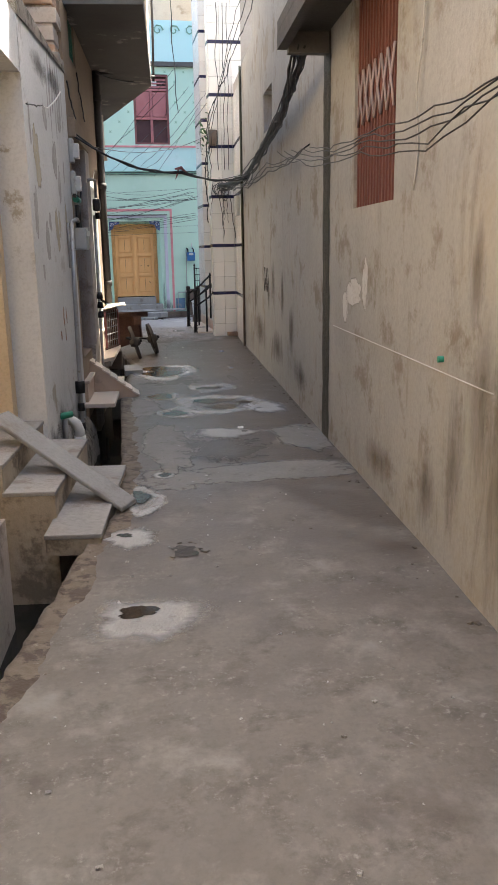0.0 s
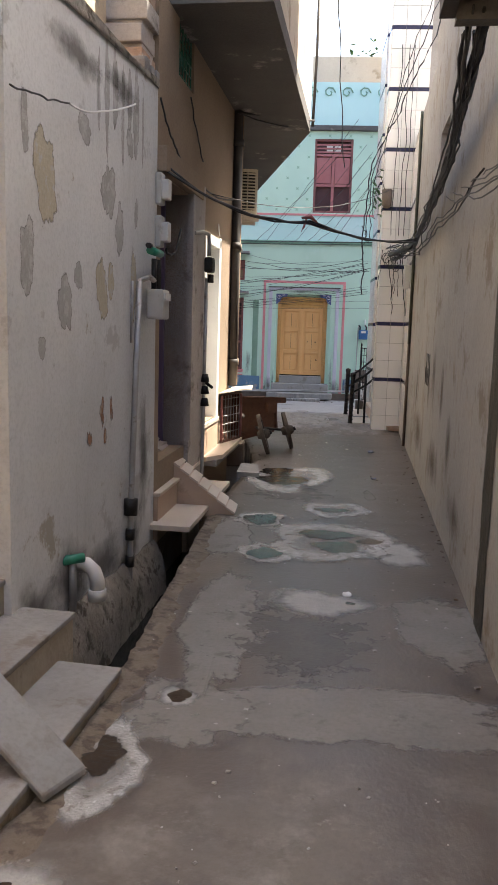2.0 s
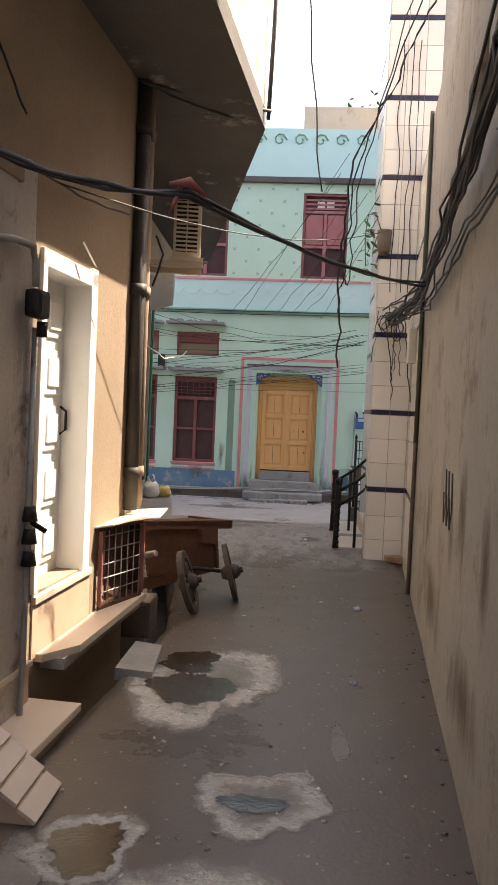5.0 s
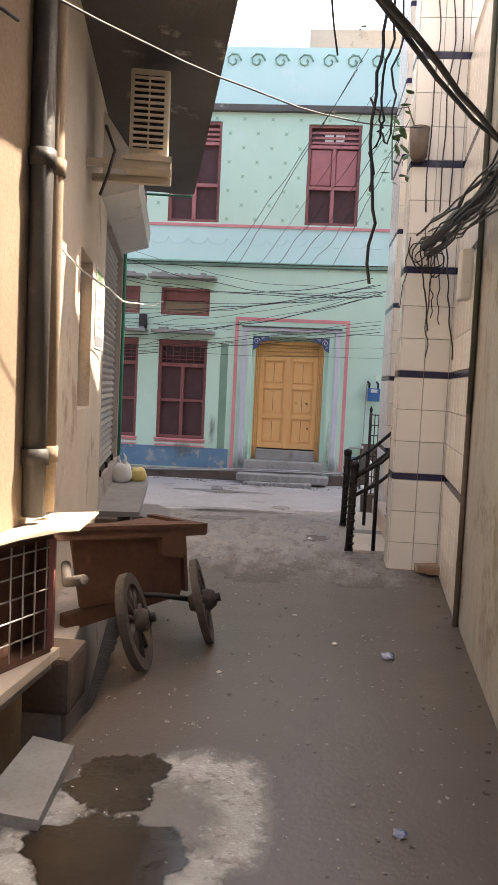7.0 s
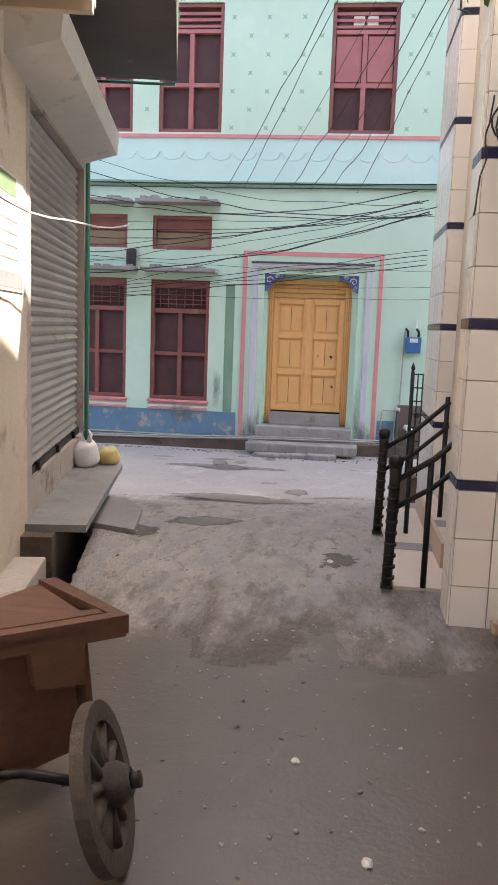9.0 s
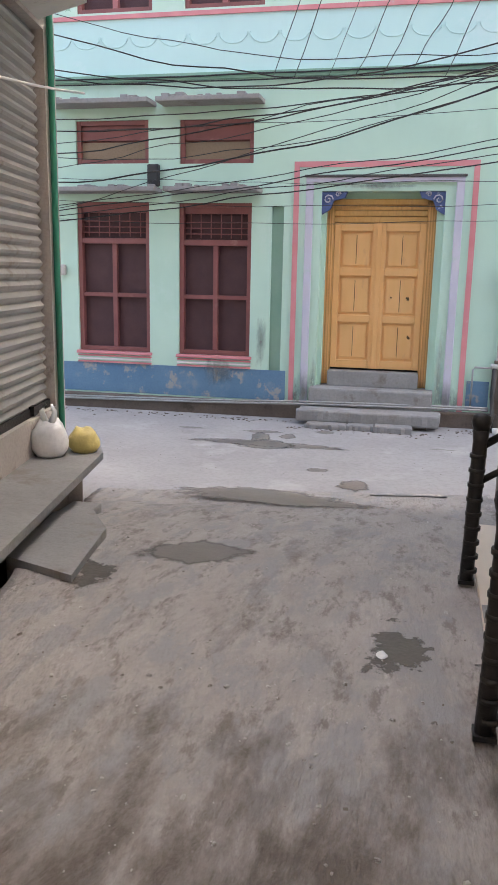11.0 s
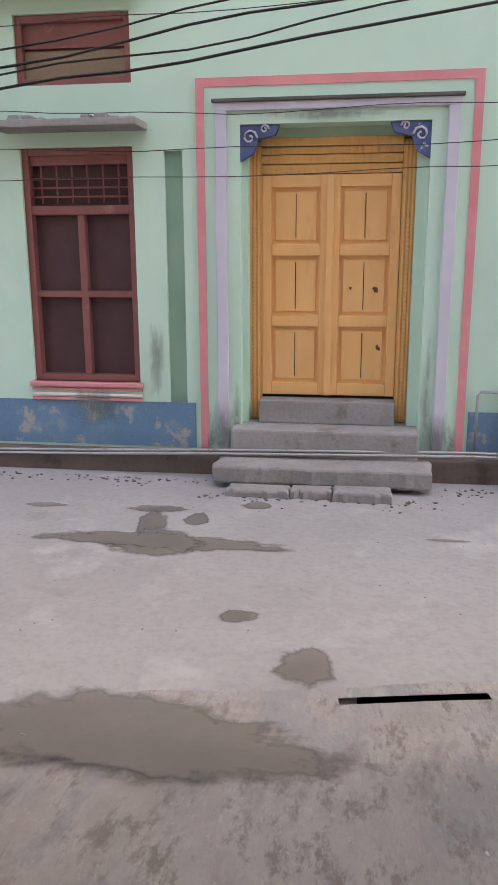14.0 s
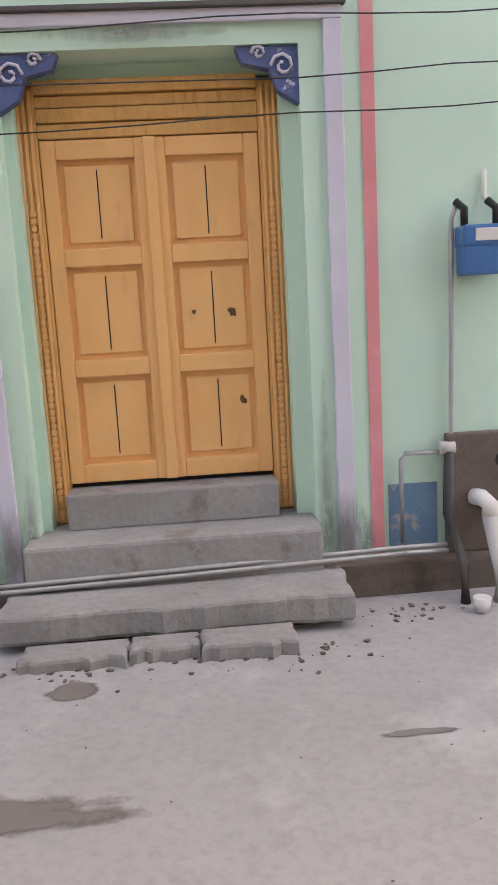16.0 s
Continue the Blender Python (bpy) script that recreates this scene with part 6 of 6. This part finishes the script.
obj("drain_lip", bm, "edgemortar", label="crumbled tan brick and mortar lip along the open drain", category="kerb", kind="structure")
M["mouth_wet"] = ragged(surf("damp_concrete", (0.165, 0.147, 0.130), (0.205, 0.184, 0.165), 3.0, rough=0.45, bump=0.1), 0.62, 0.84, 0.8, 6.0, most=0.88)
for k, (x, y, rx, ry) in enumerate(((0.45, 17.97, 0.33, 0.27), (1.64, 17.05, 0.20, 0.42), (0.05, 17.45, 0.22, 0.28), (0.55, 19.88, 1.0, 0.36))):
    obj("damp_patch", blob(fresh(), x, y, rx, ry, 0.003, 60 + 2.3 * k, 0.6, 72), "mouth_wet" if k in (0, 3) else "speckle", label="damp brown hollow in the worn concrete", category="patch", group="damp patches")


def road_patch(x, y, rx, ry, seed):
    bm = fresh()
    blob(bm, x, y, rx, ry, 0.0, seed, 0.5, 64)
    for q in bm.verts:
        q.co.z = road_z(q.co.x, q.co.y) + 0.004
    obj("wet_stain", bm, "mouth_wet", label="damp grey stain on the street", category="stain", group="damp street stains")


for q in ((0.08, 21.94, 1.05, 0.17, 80), (0.10, 21.92, 0.42, 0.26, 86), (-0.08, 22.30, 0.13, 0.30, 81), (-0.10, 22.57, 0.30, 0.09, 87), (0.22, 22.38, 0.13, 0.16, 82), (0.58, 22.73, 0.12, 0.11, 83), (1.12, 20.5, 0.16, 0.20, 84), (-0.95, 22.55, 0.2, 0.06, 85), (0.75, 20.95, 0.12, 0.10, 88), (1.9, 22.2, 0.16, 0.03, 89)):
    road_patch(*q)
obj("street_gutter", B(1.2, 3.4, 19.9, 20.9, -0.62, -0.5), "drainwater", label="black water in the street gutter", category="gutter", kind="structure")
bm = fresh()
prism(bm, [(0.345, 11.44, 0), (0.60, 11.40, 0), (0.555, 11.98, 0), (0.35, 12.04, 0)], (0, 0, -0.03), (0, 0, 0.05))
obj("paving_slab", bm, "ledge", label="loose grey paving slab at the drain edge", category="slab")
hole = obj("pothole", blob(fresh(), 0.52, 4.42, 0.09, 0.09, 0.005, 12.5, 0.8, 30), "drain", label="small broken pothole with a crumbled rim", category="pothole")
random.seed(5)
for k in range(14):
    a, d = random.uniform(0, 6.28), random.uniform(0.03, 0.15)
    x, y, r = 0.52 + d * math.cos(a), 4.42 + d * math.sin(a), random.uniform(0.004, 0.012)
    part("crumb", box(fresh(), -r, r, -1.4 * r, 1.4 * r, -0.004, r * 0.8, pose(x, y, lane(x, y), 0, 0, 57 * a), bevel=0.002), "alley", hole)
bm = fresh()
random.seed(31)
for k in range(1300):
    y = random.uniform(1.2, 19.8) if k < 600 else random.uniform(9.0, 17.0)
    x = random.uniform(edge(y) + 0.03, min(right(y) - 0.02, 2.3))
    r = random.choice((0.002, 0.002, 0.003, 0.003, 0.004, 0.006)) * random.uniform(0.8, 1.3)
    z = lane(x, y)
    m = pose(x, y, z, random.uniform(-20, 20), random.uniform(-20, 20), random.uniform(0, 180))
    box(bm, -r, r, -1.5 * r, 1.5 * r, -r * 0.3, r * 0.9, m)
obj("grit", bm, "rim", label="scattered pale grit and stone chips on the lane", category="grit", kind="stuff")
bm = fresh()
for k in range(80):
    y = random.uniform(1.5, 15.0)
    x = right(y) - abs(random.gauss(0, 0.06)) - 0.01
    r = random.uniform(0.003, 0.010)
    box(bm, -r, r, -1.3 * r, 1.3 * r, -0.3 * r, r, pose(x, y, lane(x, y), random.uniform(-25, 25), 0, random.uniform(0, 180)))
obj("wall_foot_debris", bm, "alley", label="crumbled render along the foot of the wall", category="debris", kind="stuff")
for x, y, r, mat, label in ((2.04, 13.55, 0.045, "litter", "crumpled blue and silver foil packet"), (1.72, 13.72, 0.02, "paper", "scrap of paper on the lane"), (1.55, 16.95, 0.025, "bag", "white plastic scrap on the concrete"), (1.37, 7.55, 0.03, "bag", "small white scrap by the puddle"), (1.9, 11.6, 0.03, "litter", "torn wrapper on the lane"), (1.45, 14.3, 0.018, "paper", "scrap of paper on the lane"), (1.05, 13.1, 0.015, "paper", "scrap of paper on the lane")):
    bm = fresh()
    bmesh.ops.create_icosphere(bm, subdivisions=2, radius=1.0)
    for q in bm.verts:
        d = 1 + 0.5 * noise.noise(q.co * 2.5 + Vector((x, y, 0)))
        q.co = Vector((x + q.co.x * r * d, y + q.co.y * r * 1.2 * d, lane(x, y) + max(0.0, 0.25 + q.co.z * 0.4) * r * d))
    obj("litter", bm, mat, label=label, category="litter", group="litter")


# ---- cables ----
def sag(p, q, drop, n=16, wob=0.012, seed=0):
    p, q = Vector(p), Vector(q)
    out = []
    for i in range(n + 1):
        f = i / n
        w = p.lerp(q, f) - Vector((0, 0, drop * 4 * f * (1 - f)))
        w += Vector((noise.noise(Vector((f * 5, seed, 0))), noise.noise(Vector((f * 5, seed, 7))), noise.noise(Vector((f * 6, seed, 3))))) * wob * (4 * f * (1 - f)) ** 0.5
        out.append(w)
    return out


def cable(p, q, drop, r=0.008, seed=0, mat="wire", label="black overhead cable sagging across the lane", group="overhead cables", wob=0.02, mid=None):
    pts = sag(p, q, drop, 18, wob, seed) if mid is None else sag(p, mid, drop, 12, wob, seed) + sag(mid, q, drop * 0.6, 12, wob, seed + 5)[1:]
    return obj("cable", T(pts, r, 6), mat, label=label, category="cable", group=group)


J = Vector((2.40, 15.80, 2.90))
K = Vector((1.05, 9.36, 2.56))
W0 = LEFT @ Vector((0.04, 9.0, 2.88))
J1 = RIGHT @ Vector((-0.10, 12.6, 2.76))
cable(W0, J1, 0.10, 0.011, 1, mid=K + Vector((0, 0, -0.02)))
cable(LEFT @ Vector((0.04, 9.05, 2.92)), J1 + Vector((0.02, 0.2, 0.06)), 0.14, 0.009, 2, mid=K)
cable(LEFT @ Vector((0.03, 8.89, 3.38)), LEFT @ Vector((0.04, 9.98, 3.01)), 0.03, 0.008, 3, label="black cable draped along the tan wall", mid=LEFT @ Vector((0.04, 9.43, 3.09)))
cable(LEFT @ Vector((0.04, 9.98, 3.01)), LEFT @ Vector((0.05, 12.18, 3.14)), 0.06, 0.008, 3, label="black cable draped along the tan wall")
cable(LEFT @ Vector((0.03, 9.94, 3.67)), LEFT @ Vector((0.04, 10.47, 3.23)), 0.03, 0.007, 4, label="black cable draped along the tan wall")
cable(LEFT @ Vector((0.05, 12.3, 4.15)), Vector((1.02, 13.5, 4.28)), 0.05, 0.010, 5)
cable(LEFT @ Vector((0.04, 9.6, 2.5)), LEFT @ Vector((0.05, 9.05, 2.28)), 0.12, 0.010, 6, label="black meter cable looped on the doorway")
cable(LEFT @ Vector((0.05, 10.9, 3.0)), Vector((2.34, 15.8, 3.9)), 0.2, 0.005, 7)
knot = obj("cable_knot", T([K + Vector((-0.07, -0.02, 0.02)), K + Vector((0.0, 0, 0.035)), K + Vector((0.06, 0.03, -0.01))], [0.008, 0.020, 0.007], 8), "maroon", label="faded red rag knotted round the cables", category="rag")
part("tail", T([K + Vector((-0.03, 0, 0.02)), K + Vector((-0.05, -0.02, -0.05)), K + Vector((-0.07, -0.02, -0.09))], [0.009, 0.010, 0.004], 6), "maroon", knot)
# One grey cable: black for its unlit end, white for its lit length.
cable(LEFT @ Vector((0.02, 6.29, 2.73)), LEFT @ Vector((0.04, 6.97, 2.83)), 0.01, 0.005, 9, label="unlit dark end of the grey cable on the yard wall")
cable(LEFT @ Vector((0.04, 6.97, 2.83)), LEFT @ Vector((0.04, 8.19, 3.15)), 0.02, 0.006, 8, "wirewhite", "grey cable on the yard wall, its lit length painted white", wob=0.0, mid=LEFT @ Vector((0.04, 7.44, 2.91)))
# bundle along the opposite wall
random.seed(12)
def along(ps, drop, wob, seed):
    out = []
    for k, (p, q) in enumerate(zip(ps, ps[1:])):
        out += sag(p, q, drop * (0.6 if k else 1.0), 10, wob, seed + 3.1 * k)[(1 if k else 0):]
    return out


for k in range(13):
    ra = random.uniform
    ps = [RIGHT @ Vector((-0.14 - ra(0, 0.14), 6.98 + ra(-0.1, 0.35), 3.30)), RIGHT @ Vector((-0.05 - ra(0, 0.10), 9.6 + ra(-0.6, 0.6), 3.12 + ra(-0.16, 0.10))), RIGHT @ Vector((-0.06 - ra(0, 0.07), 13.2 + ra(-0.5, 0.3), 2.80 + ra(-0.12, 0.12))), J + Vector((ra(-0.1, 0.1), ra(-0.1, 0.0), ra(-0.12, 0.12)))]
    obj("cable", T(along(ps, ra(0.0, 0.12), 0.06, 20 + k), random.choice((0.007, 0.009, 0.012)), 6), "wire", label="black cable of the bundle along the render wall", category="cable", group="wall cables")
ps = [RIGHT @ Vector((-0.18, 7.0, 3.30)), RIGHT @ Vector((-0.09, 9.6, 3.10)), RIGHT @ Vector((-0.09, 13.2, 2.80)), J]
obj("trunk_cable", T(along(ps, 0.03, 0.04, 77), [0.026 + 0.014 * ease((i - 18) / 6) + 0.010 * noise.noise(Vector((i * 0.9, 0, 0))) for i in range(31)], 8), "wire", label="thick taped trunk cable along the render wall", category="cable")
for k in range(5):
    cable(Vector((1.5 + 0.03 * k, 2.3, 2.32 + 0.03 * k)), RIGHT @ Vector((-0.12, 7.2 + 0.5 * k, 2.55 + 0.05 * k)), 0.06 + 0.03 * k, 0.004, 40 + k, label="black cable strung along the render wall", group="wall cables", wob=0.05, mid=RIGHT @ Vector((-0.25, 4.4 + 0.1 * k, 2.32 - 0.02 * k)))
for k in range(3):
    ps = [RIGHT @ Vector((-0.12, 7.2 + 0.3 * k, 2.58)), RIGHT @ Vector((-0.06, 10.6, 2.66 + 0.06 * k)), RIGHT @ Vector((-0.05, 13.4, 2.68 + 0.03 * k)), J + Vector((0, 0, -0.05 * k))]
    obj("cable", T(along(ps, 0.05, 0.05, 46 + k), (0.007, 0.006, 0.005)[k], 6), "wire", label="black cable strung along the render wall", category="cable", group="wall cables")
cable(RIGHT @ Vector((-0.02, 4.3, 3.8)), RIGHT @ Vector((-0.02, 4.5, 2.0)), 0.0, 0.006, 49, "meter", "grey flex hanging down the render wall", "wall cables", 0.03)
for k in range(7):
    p = J + Vector((random.uniform(-0.14, 0.2), random.uniform(-0.12, 0.04), random.uniform(-0.05, 0.2)))
    cable(p, p + Vector((random.uniform(-0.1, 0.12), random.uniform(-0.08, 0.05), -random.uniform(0.35, 1.1))), 0.0, random.choice((0.005, 0.007)), 60 + k, label="loose cable tail hanging at the tiled pier", group="hanging cables", wob=0.06)
for k in range(4):
    p = J + Vector((-0.06 + 0.05 * k, -0.06, 0.0))
    loop = [p + Vector(((0.07 + 0.03 * (k % 3)) * math.cos(t + k), -0.02 * k + 0.015 * t, (0.08 + 0.05 * (k % 2)) * math.sin(t + k) - 0.06 - 0.03 * k + 0.02 * noise.noise(Vector((t, k, 0))))) for t in [0.45 * i for i in range(15)]]
    obj("cable_loop", T(loop, 0.006, 5), "wire", label="coiled spare cable at the tiled pier", category="cable", group="cable loops")
for x in (2.40, 2.52, 2.60):
    cable(Vector((x, 15.87, 3.2)), Vector((x + 0.02, 15.87, 6.1)), 0.0, 0.006, int(x * 100), label="cable running up the tiled pier", group="pier cables", wob=0.05)
cable(Vector((1.15, 12.0, 6.8)), Vector((1.55, 14.6, 4.0)), 0.0, 0.007, 90, label="black cable dropping from above", group="hanging cables", wob=0.12)
for k in range(3):
    ps = [RIGHT @ Vector((0.05, 12.32 - 0.1 * k, 5.3 + 0.3 * k)), Vector((2.15 - 0.03 * k, 12.35, 4.45 + 0.1 * k)), Vector((1.76 + 0.02 * k, 12.3 + 0.03 * k, 3.6 - 0.1 * k)), Vector((1.70 + 0.03 * k, 12.3, 3.0 - 0.15 * k)), Vector((1.72 - 0.02 * k, 12.32, 2.1 + 0.4 * k))]
    obj("cable", T(along(ps, 0.03, 0.05, 90 + k), (0.008, 0.006, 0.005)[k], 6), "wire", label="tangled black cable hanging over the lane", category="cable", group="hanging cables")
jb = obj("junction_box", B(2.46, 2.54, 14.28, 14.44, 2.28, 2.62, bevel=0.015), "pvc", label="pale cable box at the edge of the tiled flank", category="box")
gpr = obj("conduit", T([RIGHT @ Vector((-0.025, 14.30, z)) for z in (1.5, 3.0, 4.7)], 0.020, 8), "moss", label="dull green conduit up the edge of the tiled flank", category="pipe")
obj("brown_downpipe", T([RIGHT @ Vector((-0.02, 14.33, z)) for z in (0.0, 1.2, 2.3)], 0.02, 8), "plinth", label="rusty strip at the end of the render wall", category="pipe")
# street cables
random.seed(44)
for k in range(12):
    p = Vector((-1.32 + random.uniform(-0.05, 0.05), 19.95, (2.05, 2.3, 2.35, 2.5, 2.55, 2.6, 3.1, 3.3, 3.5, 2.42, 2.75, 3.0)[k] + random.uniform(-0.05, 0.05)))
    q = Vector((2.32 + random.uniform(-0.1, 0.1), 19.6 + random.uniform(-0.4, 0.4), 3.0 + random.uniform(-0.13, 0.13)))
    cable(p, q, random.uniform(0.02, 0.2), random.choice((0.003, 0.004, 0.005, 0.006)), 100 + k, label="black cable strung across the street mouth", group="street cables", wob=0.06)
for k in range(4):
    cable(Vector((-1.32, 19.95, 1.96 + 0.04 * k)), Vector((2.40, 20.0, 2.44 + 0.05 * k)), 0.02, (0.005, 0.0035, 0.0045, 0.0035)[k], 130 + k, label="black cable strung across the street mouth", group="street cables", wob=0.03)
for k in range(7):
    p = Vector((-0.3 + 0.34 * k + random.uniform(-0.1, 0.1), FY - 0.03, 3.82 + random.uniform(-0.06, 0.06)))
    q = Vector((1.8 + 0.14 * k, 17.8 + random.uniform(-0.6, 0.6), 4.9 + random.uniform(-0.3, 1.2)))
    cable(p, q, random.uniform(0.0, 0.15), random.choice((0.003, 0.0045)), 140 + k, label="thin black service cable to the green house", group="street cables", wob=0.05)
for k, (z0, z1) in enumerate(((2.72, 2.66), (2.45, 2.40), (2.20, 2.24), (3.25, 3.45))):
    cable(Vector((-3.3, FY - 0.10 - 0.03 * k, z0)), Vector((3.2, FY - 0.09 - 0.03 * k, z1)), 0.06, 0.0035, 160 + k, label="black cable running along the street", group="street cables", wob=0.05)
cable(Vector((-3.2, FY - 0.05, 3.86)), Vector((3.2, FY - 0.05, 3.90)), 0.02, 0.010, 170, label="black cable clipped to the string course", group="street cables")
cable(Vector((-3.2, FY - 0.045, 3.80)), Vector((3.2, FY - 0.045, 3.84)), 0.02, 0.008, 171, label="black cable clipped to the string course", group="street cables")
cable(LEFT @ Vector((0.05, 11.3, 2.75)), Vector((-0.4, 18.5, 2.6)), 0.35, 0.007, 172, "wirewhite", "white cable drooping towards the shop", wob=0.05)

bm = fresh()
strip = []
for k in range(60):
    yy = 6.27 + k * 0.045
    rowv = []
    for j, (a, z) in enumerate(((0.0, 0.05), (0.03, 0.0), (0.08, -0.12), (0.11, -0.28), (0.12, -0.60))):
        wv = noise.noise(Vector((yy * 4.0, j * 1.7, 2.0))) + 0.5 * noise.noise(Vector((yy * 11.0, j * 2.9, 5.0)))
        rowv.append(bm.verts.new(LEFT @ Vector((a + (0.025 * wv if j else -0.02), yy, z + 0.05 * wv - 0.10 * (yy - 6.27) / 2.7))))
    strip.append(rowv)
for u, v in zip(strip, strip[1:]):
    for j in range(4):
        bm.faces.new((u[j], v[j], v[j + 1], u[j + 1])).smooth = True
bmesh.ops.recalc_face_normals(bm, faces=bm.faces[:])
obj("wall_footing", bm, "footing", label="crumbling mossy mortar footing of the yard wall", category="footing", kind="structure")

bm = fresh()
for k in range(260):
    x = random.uniform(-3.2, 2.5)
    yy = FY - 0.30 - abs(random.gauss(0, 0.10)) - (0.36 if 0.1 < x < 1.9 else 0.0)
    r = random.uniform(0.002, 0.010)
    box(bm, -r, r, -1.4 * r, 1.4 * r, -0.4 * r, 0.8 * r, pose(x, yy, road_z(x, yy), random.uniform(-20, 20), 0, random.uniform(0, 180)))
obj("street_debris", bm, "plinth", label="dark crumbs and dirt along the foot of the green house", category="debris", kind="stuff")
bm = fresh()
for k in range(110):
    x, yy = random.uniform(-2.5, 2.2), random.uniform(20.6, 23.0)
    r = random.uniform(0.001, 0.0035)
    box(bm, -r, r, -1.4 * r, 1.4 * r, -0.3 * r, 0.6 * r, pose(x, yy, road_z(x, yy), 0, 0, random.uniform(0, 180)))
obj("street_grit", bm, "plinth", label="dark grit scattered on the street", category="grit", kind="stuff")

# ---- vine on the pier, tree over the roof ----
pot = obj("hanging_pot", T([(2.30, 15.82, 3.62), (2.30, 15.82, 3.66), (2.30, 15.82, 3.90)], [0.05, 0.075, 0.085], 12), "plinth", label="brown hanging pot on the tiled pier", category="pot")
random.seed(3)


def leaf_mesh(bm, p, d, s):
    d = Vector(d).normalized()
    a = d.cross(Vector((0, 0, 1)) if abs(d.z) < 0.9 else Vector((1, 0, 0))).normalized()
    n = d.cross(a)
    pts = [p, p + d * s * 0.3 + a * s * 0.32, p + d * s * 0.7 + a * s * 0.26, p + d * s, p + d * s * 0.7 - a * s * 0.26, p + d * s * 0.3 - a * s * 0.32]
    mid = p + d * s * 0.5 - n * s * 0.08
    vs = [bm.verts.new(x) for x in pts]
    m = bm.verts.new(mid)
    for i in range(6):
        bm.faces.new((vs[i], vs[(i + 1) % 6], m))
    return bm


vine = obj("climbing_plant", T([(2.28, 15.84, 3.85), (2.2, 15.9, 4.1), (2.12, 16.1, 4.15), (2.1, 16.2, 3.9), (2.12, 16.2, 3.55)], 0.006, 5), "bark", label="trailing green plant hanging from the pot", category="plant")
for k in range(26):
    f = random.random()
    p = Vector((2.16 + random.uniform(-0.08, 0.1), 16.0 + random.uniform(-0.15, 0.25), 3.5 + 0.75 * f))
    part("leaf", leaf_mesh(fresh(), p, (random.uniform(-1, 1), random.uniform(-1, 0.4), random.uniform(-1.2, 0.2)), random.uniform(0.07, 0.15)), "leaf", vine)


def tree(x, y, base, h, seed, spread):
    random.seed(seed)
    tr = obj("tree", T([(x, y, base), (x + 0.1, y, base + h * 0.3), (x, y + 0.1, base + h * 0.6)], [0.16, 0.12, 0.08], 10), "bark", label="leafy green tree rising behind the roofs", category="tree")
    crown = fresh()
    for k in range(9):
        a = random.uniform(0, 6.28)
        tip = Vector((x + spread * random.uniform(0.3, 0.9) * math.cos(a), y + spread * random.uniform(0.3, 0.9) * math.sin(a), base + h * random.uniform(0.6, 1.0)))
        part("limb", T([(x, y, base + h * random.uniform(0.3, 0.55)), Vector((x, y, base + h * 0.6)).lerp(tip, 0.6), tip], [0.07, 0.04, 0.012], 6), "bark", tr)
        for j in range(110):
            q = tip + Vector((random.gauss(0, 0.33), random.gauss(0, 0.33), random.gauss(0, 0.3))) * spread * 0.5
            leaf_mesh(crown, q, (random.uniform(-1, 1), random.uniform(-1, 1), random.uniform(-1, 0.4)), random.uniform(0.10, 0.2))
    part("crown", crown, "leaf", tr)


tree(4.35, 28.5, -0.62, 10.4, 9, 2.0)

# ---- back of the lane, behind the walker ----
obj("wall_25", B(-3.0, 5.0, -6.4, -6.0, -0.6, 6.0), "wallR", label="plain wall closing the lane behind", category="wall", kind="structure")

# ---- glazed tiles on the white house ----
def tile_faces():
    """Flat faces to be tiled: origin, along, width, outward, height."""
    a = RIGHT @ Vector((0.0, 14.36, 0)), RIGHT @ Vector((0.0, 15.86, 0))
    yield Vector((TX, TY, 0.0)), Vector((1, 0, 0)), 0.62, Vector((0, -1, 0)), 7.5
    yield Vector((TX, 16.2, 0.0)), Vector((0, -1, 0)), 0.30, Vector((-1, 0, 0)), 7.5
    yield a[1], (a[0] - a[1]).normalized(), 1.5, RIGHT.to_3x3() @ Vector((-1, 0, 0)), 4.5
    yield Vector((2.465, 18.9, 0.0)), Vector((1, 0, 0)), 0.7, Vector((0, -1, 0)), 7.5
    yield Vector((2.465, 20.0, 0.0)), Vector((0, -1, 0)), 1.10, Vector((-1, 0, 0)), 7.5


def slab_mesh(w, h, t, name, mat):
    bm = box(fresh(), 0, w, -t, 0, 0, h, bevel=0.0025)
    me = bpy.data.meshes.new(name)
    bm.to_mesh(me)
    bm.free()
    me.materials.append(M[mat])
    return me


hosts = [o for o in bpy.data.objects if o.name in ("wall_4", "wall_4", "wall_5", "wall_7", "wall_7")]
host = {o.name: o for o in hosts}
names = ("wall_4", "wall_4", "wall_5", "wall_7", "wall_7")
shared = {}
for nm, (o, along, width, out, top) in zip(names, tile_faces()):
    rot = Matrix((( along.x, -out.x, 0, 0), (along.y, -out.y, 0, 0), (0, 0, 1, 0), (0, 0, 0, 1)))
    z, row = -0.009, 0
    while z < top:
        h = 0.06 if row % 4 == 3 else 0.285
        x, col = 0.0, 0
        while x < width - 0.02:
            w = min(0.215, width - x)
            key = (round(w, 3), h)
            if key not in shared:
                shared[key] = slab_mesh(w - 0.005, h - 0.005, 0.012, "tile", "navytile" if h < 0.1 else "whitetile")
            t = new("tile" if h > 0.1 else "band_tile", shared[key])
            t.matrix_world = Matrix.Translation(o + along * x + Vector((0, 0, z)) - out * (-0.0)) @ rot
            t.parent = host[nm]
            x += 0.215
        z += h
        row += 1
